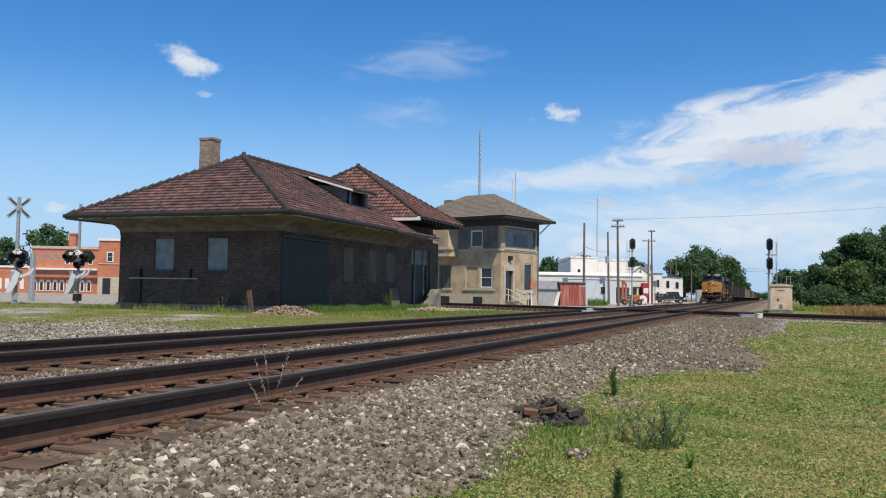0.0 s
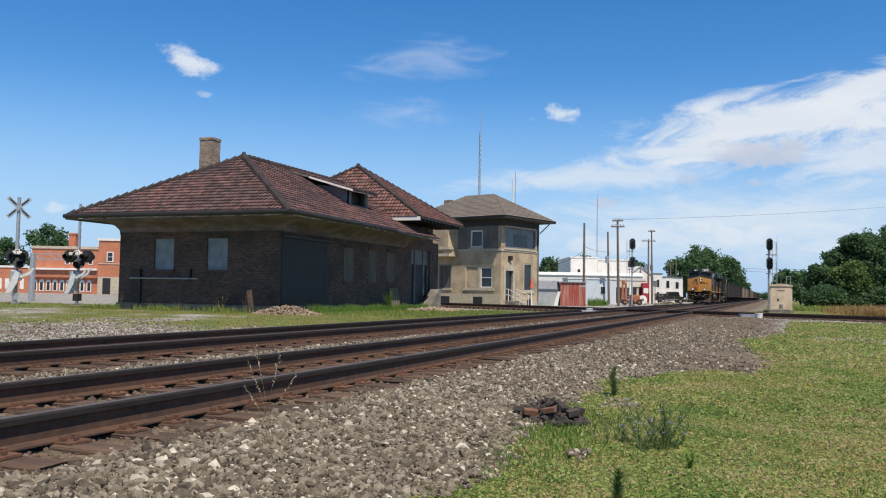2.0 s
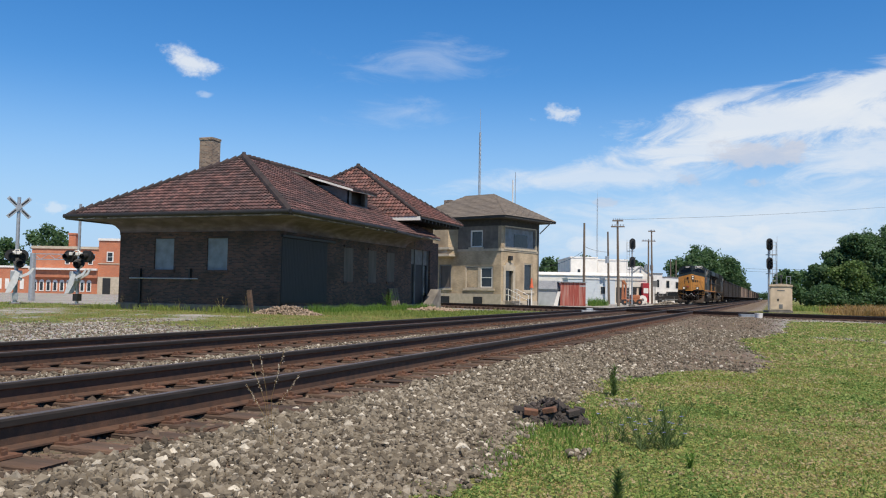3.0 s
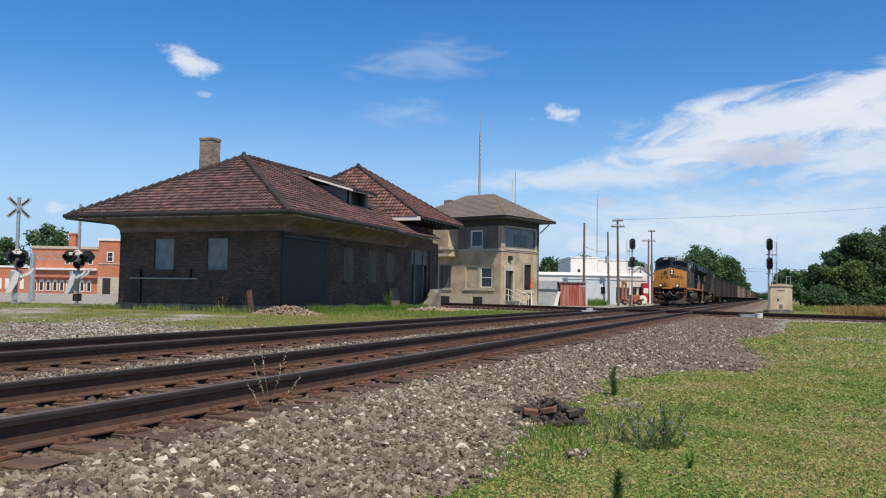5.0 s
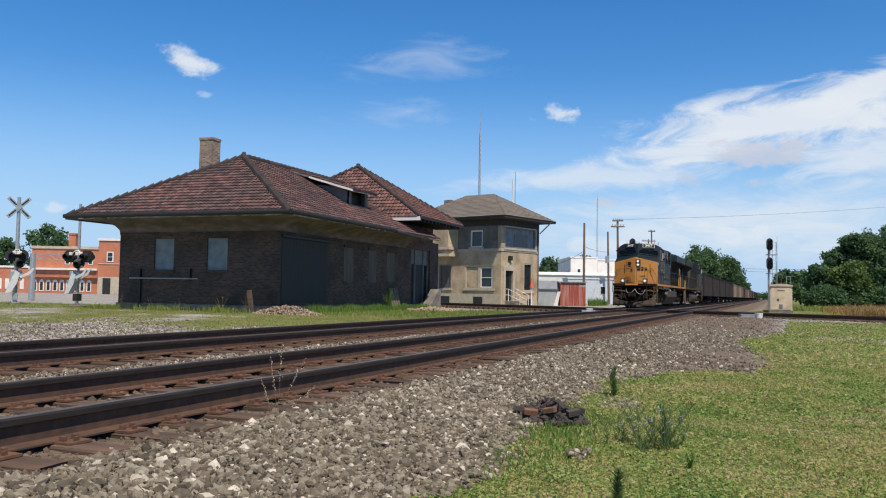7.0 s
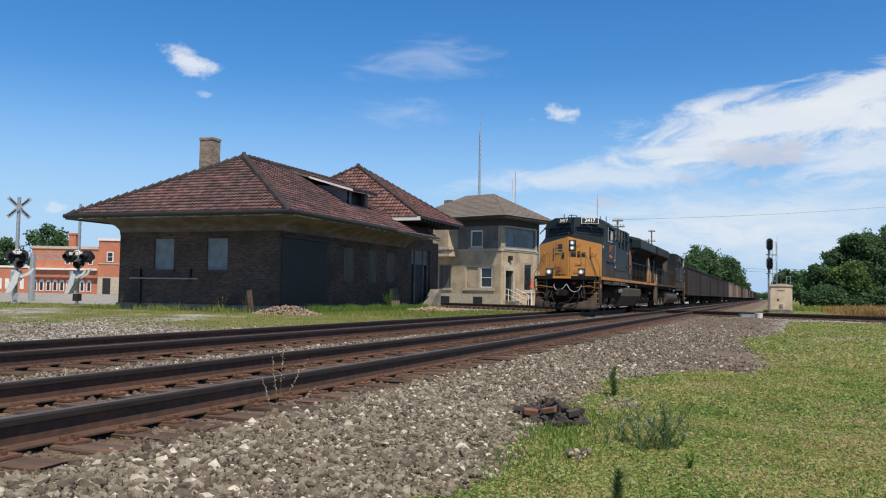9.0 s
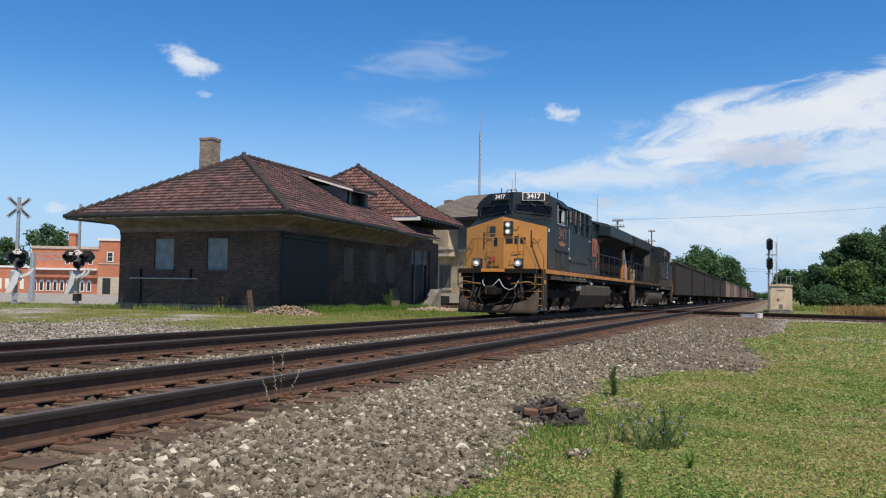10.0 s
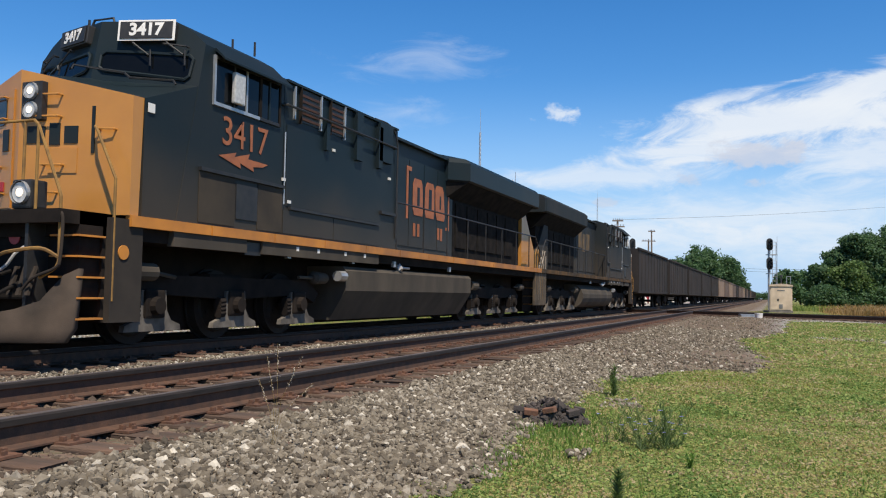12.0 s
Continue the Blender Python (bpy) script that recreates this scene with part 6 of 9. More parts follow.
    for x, y, z1 in ((-1.46, 0.5, 0.98), (-1.36, 0.38, 0.9), (-1.15, 0.25, 0.6), (-0.9, 0.12, 0.5), (-0.5, -0.03, 0.42), (0.0, -0.18, 0.36), (0.5, -0.03, 0.42), (0.9, 0.12, 0.5), (1.15, 0.25, 0.6), (1.36, 0.38, 0.9), (1.46, 0.5, 0.98)):
        rings.append([(x, y + 0.02, z1), (x, y - 0.05, 0.28), (x, y - 0.16, 0.13), (x, y - 0.1, 0.12), (x, y + 0.04, 0.28), (x, y + 0.1, z1)])
    loft(bm, rings)
    part("snow_plow", bm, "plow", lo, "grimy curved snow plow", True)
    bm = bmesh.new()
    bevel_box(bm, -0.13, 0.13, -0.42, 0.65, 0.76, 0.98, 0.05)
    bevel_box(bm, -0.05, 0.24, -0.62, -0.3, 0.72, 1.02, 0.06)
    part("coupler", bm, "loco_grime", lo)
    bm = bmesh.new()
    bevel_box(bm, -0.30, -0.10, -0.15, 0.6, 0.74, 1.06, 0.04)
    part("draft_pocket", bm, "plow", lo)
    for pts in ([(-0.45, 0.6, 0.95), (-0.5, -0.1, 0.7), (-0.25, -0.32, 0.42), (0.1, -0.4, 0.36)], [(0.42, 0.6, 0.98), (0.5, -0.12, 0.75), (0.35, -0.36, 0.5), (0.0, -0.45, 0.4)], [(0.7, 0.6, 0.9), (0.75, -0.05, 0.62), (0.62, -0.2, 0.38), (0.45, -0.25, 0.3)], [(-0.8, 0.6, 0.9), (-0.84, -0.02, 0.66), (-0.7, -0.15, 0.4), (-0.5, -0.2, 0.32)]):
        bm = bmesh.new()
        pipe(bm, glide(pts, 5), 0.024, 7)
        tube(bm, Vector(pts[-1]) - Vector((0.08, 0.02, 0.03)), Vector(pts[-1]) + Vector((0.08, 0.0, 0.02)), 0.045, seg=8)
        part("air_hose", bm, "pit_black", lo, "hanging rubber air hose")
    # braces and slats between end plate and plow
    for sx in (-1, 1):
        for x in (0.62, 0.76, 0.9):
            bm = bmesh.new()
            loft(bm, [[(sx * x - 0.025, yy, zz), (sx * x + 0.025, yy, zz), (sx * (x + 0.06) + 0.025, yy - 0.16, zz - 0.34), (sx * (x + 0.06) - 0.025, yy - 0.16, zz - 0.34)] for yy, zz in ((0.40, 1.0), (0.44, 1.0))])
            part("pilot_slat", bm, "plow", lo)
        bm = bmesh.new()
        pipe(bm, glide([(sx * 0.55, 0.2, 1.12), (sx * 0.85, 0.1, 1.16), (sx * 1.2, 0.2, 1.2), (sx * 1.38, 0.3, 1.1)], 4), 0.022, 6)
        part("uncoupling_lever", bm, "rail_brown", lo)
    for pts in ([(-0.53, 0.5, 1.32), (-0.52, 0.3, 1.2), (-0.44, 0.24, 1.06), (-0.30, 0.22, 1.0), (-0.12, 0.22, 1.06), (0.02, 0.25, 1.2), (0.09, 0.3, 1.29)], [(0.09, 0.3, 1.29), (0.16, 0.25, 1.18), (0.3, 0.2, 1.0), (0.5, 0.2, 0.93), (0.66, 0.22, 1.0), (0.75, 0.28, 1.16), (0.77, 0.5, 1.3)]):
        bm = bmesh.new()
        pipe(bm, glide(pts, 6), 0.019, 7)
        part("cable", bm, "hose", lo, "pale looped jumper cable")
    for sx in (-1, 1):
        st = boxpart("stepwell", (*sorted((sx * 1.38, sx * 1.5)), 0.98, 1.52, 0.34, 1.62), "step_dark", lo, "dark brown step well plate")
        if sx > 0:
            bm = bmesh.new()
            tube(bm, (1.5, 1.18, 1.2), (1.515, 1.18, 1.2), 0.09, seg=20)
            part("round_mark", bm, "sill_yellow", st, "round yellow mark")
        boxpart("stepwell", (*sorted((sx * 0.85, sx * 0.9)), 0.3, 1.0, 0.34, 1.5), "black", lo)
        boxpart("step_back", (*sorted((sx * 0.9, sx * 1.42)), 0.92, 0.97, 0.34, 1.5), "loco_grime", lo)
        for k in range(5):
            z = 0.38 + k * 0.245
            boxpart("step_tread", (*sorted((sx * 1.02, sx * 1.47)), 0.5, 0.92, z, z + 0.022), "sill_yellow", lo, "yellow-edged step")
        # ditch lights
        bm = bmesh.new()
        bevel_box(bm, sx * 0.76 - 0.15, sx * 0.76 + 0.15, 0.3, 0.55, 1.67, 2.02, 0.03)
        dl = part("ditch_light", bm, "black", lo)
        bm = bmesh.new()
        tube(bm, (sx * 0.76, 0.268, 1.86), (sx * 0.76, 0.28, 1.86), 0.05, 0.05, 16)
        part("lens", bm, "lamp" if lead else "glass", dl, "lit ditch light")
        bm = bmesh.new()
        tube(bm, (sx * 0.76, 0.278, 1.86), (sx * 0.76, 0.31, 1.86), 0.12, 0.12, 18)
        part("reflector", bm, "reflector", dl, "silvered reflector")
        bm = bmesh.new()
        tube(bm, (sx * 0.76, 0.255, 1.86), (sx * 0.76, 0.31, 1.86), 0.135, 0.14, 20, False)
        part("bezel", bm, "galv", dl)
        # end handrails
        for pts in ([(sx * 0.12, 0.34, 2.66), (sx * 0.2, 0.34, 2.72), (sx * 0.88, 0.34, 2.72), (sx * 0.95, 0.34, 2.66)], ([(0.95, 0.34, 2.66), (1.36, 0.3, 1.86), (1.38, 0.3, 1.8), (1.38, 0.3, 1.05), (1.34, 0.3, 0.98), (1.1, 0.3, 0.86)] if sx > 0 else [(-0.95, 0.34, 2.66), (-1.42, 0.3, 1.84), (-1.45, 0.3, 1.76), (-1.45, 0.3, 1.08), (-1.40, 0.3, 1.0), (-0.98, 0.28, 0.84)]), [(sx * 0.74, 0.34, 2.72), (sx * 0.74, 0.34, 2.0)],
                    glide([(sx * 1.3, 0.3, 1.58), (sx * 1.4, 0.28, 1.62), (sx * 1.44, 0.28, 1.5), (sx * 1.42, 0.28, 1.1), (sx * 1.36, 0.28, 0.98), (sx * 1.05, 0.25, 0.86), (sx * 0.9, 0.24, 0.72)], 4),
                    [(sx * 0.2, 0.34, 2.72), (sx * 0.2, 0.34, 1.66)], [(sx * 0.95, 0.34, 2.65), (sx * 0.95, 0.34, 1.66)],
                    [(sx * 1.08, 1.08, 2.78), (sx * 1.2, 1.0, 2.7), (sx * 1.49, 1.02, 2.1), (sx * 1.49, 1.02, 0.6)]):
            bm = bmesh.new()
            pipe(bm, pts, 0.019, 7)
            low = max(p[2] for p in pts) < 1.7
            part("handrail", bm, "plow" if low else "rail_brown", lo, "dark bent grab rail" if low else "yellow-brown front handrail")
        # grab irons on the nose
        for x, z, w in ((0.42, 3.2, 0.3), (0.42, 2.92, 0.3), (0.5, 2.3, 0.26), (1.2, 2.75, 0.2), (0.42, 1.95, 0.26)):
            yn = 0.9 + abs(x) * 0.235
            bm = bmesh.new()
            pipe(bm, [(sx * (x - w / 2), yn - 0.03, z), (sx * (x - w / 2), yn - 0.11, z), (sx * (x + w / 2), yn - 0.04, z), (sx * (x + w / 2), yn + 0.05, z)], 0.014, 6)
            part("grab_iron", bm, "loco_yellow", nose)
    # headlights
    bm = bmesh.new()
    bevel_box(bm, 0.03, 0.37, 0.89, 1.1, 2.87, 3.37, 0.015)
    hl = part("headlight_box", bm, "black", nose, "recessed twin headlight")
    for z in (3.245, 3.0):
        bm = bmesh.new()
        tube(bm, (0.2, 0.853, z), (0.2, 0.862, z), 0.045, 0.045, 16)
        part("headlight", bm, "lamp" if lead else "glass", hl, "lit round headlight")
        bm = bmesh.new()
        tube(bm, (0.2, 0.86, z), (0.2, 0.90, z), 0.1, 0.1, 20)
        part("reflector", bm, "reflector", hl, "silvered reflector")
        bm = bmesh.new()
        tube(bm, (0.2, 0.848, z), (0.2, 0.90, z), 0.108, 0.112, 20, False)
        part("bezel", bm, "galv", hl)
    # nose door and panels
    bm = bmesh.new()
    loft(bm, [[(-0.62, 1.045, z), (-0.12, 0.912, z), (-0.12, 0.98, z), (-0.62, 1.10, z)] for z in (1.76, 3.3)])
    nd = part("nose_door", bm, "loco_yellow", nose, "yellow nose door with a small dark window")
    bm = bmesh.new()
    ov = [(-0.4 + 0.12 * c * (abs(c) ** -0.4 if c else 0), 3.03 + 0.19 * s * (abs(s) ** -0.4 if s else 0)) for c, s in ((math.cos(k * math.pi / 8), math.sin(k * math.pi / 8)) for k in range(16))]
    loft(bm, [[(a, 0.88 - a * 0.267 + d, b) for a, b in ov] for d in (-0.012, 0.06)])
    part("door_window", bm, "glass", nd)
    boxpart("red_label", (-0.5, -0.28, 0.94, 1.0, 1.98, 2.1), "red", nd)
    bm = bmesh.new()
    loft(bm, [[(0.42, 0.985, z), (0.8, 1.075, z), (0.8, 1.15, z), (0.42, 1.06, z)] for z in (2.2, 2.52)])
    part("nose_panel", bm, "loco_yellow", nose)
    # dark blue emblem on the nose, as plain blocks
    if lead:
        for x0, x1, z0, z1 in ((-0.34, -0.2, 2.5, 2.78), (0.12, 0.36, 2.58, 2.80), (0.42, 0.56, 2.56, 2.84), (0.62, 0.8, 2.58, 2.80), (-0.78, -0.74, 2.4, 3.0), (0.98, 1.02, 2.45, 3.05)):
            bm = bmesh.new()
            f = lambda x: 0.9 + abs(x) * (0.235 if x > 0 else 0.267)
            k = -0.022 if -0.63 < x0 < -0.1 else 0.0
            loft(bm, [[(x0, f(x0) + k - 0.012, z), (x1, f(x1) + k - 0.012, z), (x1, f(x1) + k + 0.03, z), (x0, f(x0) + k + 0.03, z)] for z in (z0, z1)])
            part("emblem_block", bm, "loco_blue", nose, "dark blue emblem block")
    return lo, wheels


M["loco_old"] = dusted(mat("sooty_blue_grey_paint", (0.013, 0.020, 0.024), (0.024, 0.028, 0.03), scale=1.2, rough=0.7, spec=0.22, stain=(0.045, 0.040, 0.035), stain_scale=0.8, stain_amount=0.6, stretch=(1, 1, 0.4)), (0.062, 0.049, 0.037), 1.5, 3.6)
TRAIN_X = FAR
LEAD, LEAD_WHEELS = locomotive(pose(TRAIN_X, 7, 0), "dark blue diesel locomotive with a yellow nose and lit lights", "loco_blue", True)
TRAIL, TRAIL_WHEELS = locomotive(pose(TRAIN_X, 49.6, 0, 0, 0, 180), "sooty blue-grey trailing locomotive running cab last", "loco_old", False)


def coal_car(body, label):
    """Local y from the leading coupler back; 16.2 m long."""
    car = thing("coal_car", pose(0, 0, 0), label, "freight car", "coal cars of the train")
    bm = bmesh.new()
    prof_out = [(-1.56, 3.62), (-1.56, 1.02), (-1.2, 0.94), (1.2, 0.94), (1.56, 1.02), (1.56, 3.62)]
    prof_in = [(1.48, 3.62), (1.48, 1.55), (1.15, 1.12), (-1.15, 1.12), (-1.48, 1.55), (-1.48, 3.62)]
    loft(bm, [[(a, y, b) for a, b in prof_out + prof_in] for y in (0.75, 15.45)])
    box(bm, -1.56, 1.56, 0.7, 0.76, 1.05, 3.62)
    box(bm, -1.56, 1.56, 15.44, 15.5, 1.05, 3.62)
    bd = part("body", bm, body, car)
    bm = bmesh.new()
    n = 12
    g = [[bm.verts.new((-1.47 + 2.94 * i / 4, 0.8 + 14.6 * j / n, 3.35 + (0.35 if 0 < i < 4 else 0) * (0.7 + 0.3 * math.sin(j * 1.7)))) for i in range(5)] for j in range(n + 1)]
    for j in range(n):
        for i in range(4):
            bm.faces.new((g[j][i], g[j][i + 1], g[j + 1][i + 1], g[j + 1][i]))
    part("coal_load", bm, "coal", car, "heaped black coal", True)
    for sx in (-1, 1):
        boxpart("top_rail", (*sorted((sx * 1.5, sx * 1.63)), 0.7, 15.5, 3.56, 3.68), body, car)
        boxpart("side_sill", (*sorted((sx * 1.5, sx * 1.60)), 0.7, 15.5, 0.98, 1.12), body, car)
        for k in range(11):
            y = 0.76 + k * 1.46
            boxpart("rib", (*sorted((sx * 1.55, sx * (1.61 if k in (0, 10) else 1.58))), y, y + 0.1, 1.12, 3.56), body, car)
    boxpart("center_sill", (-0.25, 0.25, 0.05, 16.15, 0.75, 1.08), "loco_grime", car)
    for y in (2.2, 14.0):
        for sx in (-1, 1):
            bm = bmesh.new()
            loft(bm, [[(x, a, b) for a, b in ((y - 1.15, 0.42), (y - 1.1, 0.62), (y - 0.4, 0.85), (y + 0.4, 0.85), (y + 1.1, 0.62), (y + 1.15, 0.42), (y + 0.5, 0.4), (y + 0.3, 0.25), (y - 0.3, 0.25), (y - 0.5, 0.4))] for x in (sx * 0.95, sx * 1.1)])
            part("side_frame", bm, "loco_grime", car)
        for d in (-0.9, 0.9):
            bm = bmesh.new()
            for sx in (-1, 1):
                tube(bm, (sx * 0.68, 0, 0), (sx * 0.82, 0, 0), 0.46, seg=20)
            tube(bm, (-0.7, 0, 0), (0.7, 0, 0), 0.08, seg=8)
            w = part("wheelset", bm, "wheel", car)
            w.location = (0, y + d, 0.46)
    return car


CARS = [coal_car("coal_car", "dark grimy steel coal car heaped with coal")]
BROWN = coal_car("brown_car", "rusty brown steel coal car heaped with coal")
M["tan_car"] = mat("dusty_tan_car_steel", (0.33, 0.235, 0.17), (0.25, 0.18, 0.135), scale=1.5, rough=0.85, stain=(0.12, 0.09, 0.07), stain_amount=0.5, stretch=(1, 1, 0.4))
TAN = coal_car("tan_car", "dusty tan steel coal car heaped with coal")
for k in range(1, 24):
    if k == 5:
        CARS.append(TAN)
    elif k == 6:
        CARS.append(BROWN)
    else:
        CARS.append(copy_thing(TAN if k in (7, 12) else BROWN if k in (8, 10, 11, 14, 17) else CARS[0], pose(0, 0, 0)))


def motions():
    """Distances of the leading locomotive's front along the line, time by time; everything else follows it."""
    front = [(0.0, 139.3), (3.0, 102.6), (5.0, 80.2), (7.0, 58.75), (9.0, 37.95), (10.5, 22.45), (12.0, 6.97)]
    walk(LEAD, [(t, pose(TRAIN_X, y, 0)) for t, y in front])
    walk(TRAIL, [(t, pose(TRAIN_X, y + 42.6, 0, 0, 0, 180)) for t, y in front])
    for k, car in enumerate(CARS):
        walk(car, [(t, pose(TRAIN_X, y + 42.75 + 16.25 * k, 0)) for t, y in front])
    steps = [k * 2 / 30 for k in range(0, 181)]
    for wheels, sign in ((LEAD_WHEELS, 1), (TRAIL_WHEELS, -1)):
        for w, y in zip(wheels, AXLES):
            rows = []
            for t in steps:
                gone = 139.3 - np.interp(t, [a for a, _ in front], [b for _, b in front])
                rows.append((t, pose(0, y, 0.53, sign * math.degrees(gone / 0.53) % 360)))
            walk(w, rows)
    sway = [(0.0, -3), (0.8, 1), (1.5, -5), (2.5, -9), (3.4, -4), (4.4, -7), (5.5, -1), (6.0, 4), (6.5, 10), (7.2, 7), (8.0, 3), (8.8, 8), (9.5, 11), (10.5, 8), (11.2, 10), (12.0, 6)]
    walk(CLOVER, [(t, pose(-3.05, 4.75, -0.3, 0, a, 0)) for t, a in sway])




# ---------- surroundings ----------
def spot(depth, k, z=-0.3):
    """A place at that depth before the eye and k times as far to its right."""
    return Vector((-0.3663 * depth + 0.9305 * k * depth, 0.9305 * depth + 0.3663 * k * depth, z))


def facing(depth, k, z=-0.3, turn=0.0):
    return Matrix.Translation(spot(depth, k, z)) @ pose(0, 0, 0, 0, 0, 21.5 + turn)


# --- trees ---
def leaf_cloud(rng, blobs, count, size):
    """Quads strewn in the shells of several uneven lobes."""
    w = np.array([b[3] * b[4] for b in blobs])
    w[-1] *= 0.45
    pick = rng.choice(len(blobs), count, p=w / w.sum())
    B = np.array(blobs)[pick]
    d = rng.normal(size=(count, 3))
    d /= np.linalg.norm(d, axis=1)[:, None]
    r = rng.uniform(0.1, 1.15, count) ** 0.5 * (1 + 0.16 * np.sin(d[:, 0] * 7 + B[:, 0]) * np.cos(d[:, 2] * 6 + B[:, 1]))
    c = B[:, :3] + d * r[:, None] * np.stack([B[:, 3], B[:, 3], B[:, 4]], 1) + rng.normal(0, size * 0.5, (count, 3))
    nrm = d * 0.6 + rng.normal(size=(count, 3)) * 0.8 + np.array([0, 0, 0.35])
    nrm /= np.linalg.norm(nrm, axis=1)[:, None]
    up = rng.normal(size=(count, 3))
    u = np.cross(nrm, up)
    u /= np.linalg.norm(u, axis=1)[:, None]
    v = np.cross(nrm, u)
    s = (size * rng.uniform(0.6, 1.4, count))[:, None]
    quad = np.stack([c - u * s * 0.5 - v * s * 0.2, c + u * s * 0.1 - v * s * 0.62, c + u * s * 0.55 + v * s * 0.1, c - u * s * 0.05 + v * s * 0.6], 1).reshape(-1, 3)
    return quad, np.arange(count * 4).reshape(-1, 4)


def tree(where, height, width, seed, count=5000, size=0.4, label="leafy green deciduous tree", leaf="leaf", low=0.12, group="trees", lobes=34):
    rng = np.random.default_rng(seed)
    t = thing("tree", Matrix.Translation(where), label, "tree", group)
    bm = bmesh.new()
    tube(bm, (0, 0, -0.2), (0.05 * height * rng.uniform(-1, 1), 0, height * 0.5), 0.035 * height, 0.018 * height, 9)
    part("trunk", bm, "bark", t)
    blobs = []
    mid, hz, hw = height * (0.53 + low * 0.5), height * (0.42 - low * 0.4), width * 0.40
    for k in range(lobes):
        d = Vector((rng.normal(), rng.normal(), rng.normal() + 0.15)).normalized()
        rr = width * rng.uniform(0.09, 0.17)
        s = rng.uniform(0.75, 1.02)
        blobs.append((d.x * hw * s, d.y * hw * s, mid + d.z * (hz - rr * 0.3) * s, rr, rr * 0.8))
    blobs.append((0, 0, mid, hw * 0.95, hz * 0.9))
    for k in range(4):
        b = blobs[k]
        bm = bmesh.new()
        tube(bm, (0, 0, height * 0.28), (b[0], b[1], b[2]), 0.015 * height, 0.006 * height, 6)
        part("limb", bm, "bark", t)
    v, f = leaf_cloud(rng, blobs, count, size)
    mesh_np("crown", v, f, leaf, t)
    return t


for depth, k, h, w, seed, n in ((106, 0.452, 6.0, 4.4, 1, 12000), (108, 0.474, 8.3, 5.4, 2, 14000), (107, 0.500, 10.7, 7.2, 3, 22000), (108, 0.534, 11.0, 9, 4, 22000), (110, 0.57, 11.0, 9, 5, 6000)):
    tree(spot(depth, k), h, w, seed, n, 0.21, "dense dark green tree in the row beside the field", low=0.02)
tree(spot(102, 0.487), 6.0, 5.5, 9, 7000, 0.22, "paler green tree in front of darker ones", "leaf_pale", 0.05)
for i, k in enumerate((0.448, 0.46, 0.475, 0.494, 0.513, 0.532, 0.551)):
    tree(spot(101, k), 2.6 + 0.5 * math.sin(i * 2.1), 4.2, 70 + i, 3000, 0.2, "low leafy bush at the foot of the trees", low=-0.05, group="bushes")
for depth, k, h, w, seed in ((205, 0.290, 12.6, 10, 11), (210, 0.307, 14.6, 11, 12), (214, 0.326, 13.8, 12, 13), (250, 0.342, 13.0, 12, 14), (280, 0.351, 10.0, 8, 15), (330, 0.358, 8.0, 7, 16), (420, 0.363, 6.5, 7, 17)):
    tree(spot(depth, k), h, w, seed, 7000, 0.42, "tall green tree beside the distant line", low=0.02)
for depth, k, h, w, seed in ((150, 0.413, 6.6, 5.0, 21), (155, 0.428, 6.3, 6.0, 22), (170, 0.133, 9.4, 6.5, 23), (176, 0.118, 8.0, 6, 24), (200, 0.172, 11.0, 7.5, 25), (205, 0.19, 10.4, 6, 26), (190, 0.226, 10.0, 8, 27), (160, -0.472, 13.6, 8.5, 28), (165, -0.528, 11.0, 9, 29), (160, -0.555, 10.0, 9, 30), (520, 0.372, 4.5, 12, 31), (520, 0.392, 5, 16, 32), (420, 0.425, 8, 16, 33)):
    tree(spot(depth, k), h, w, seed, 4000, 0.42, "green tree behind the town buildings" if abs(k) > 0.01 and k < 0.25 else "distant green tree near the line", low=0.04)


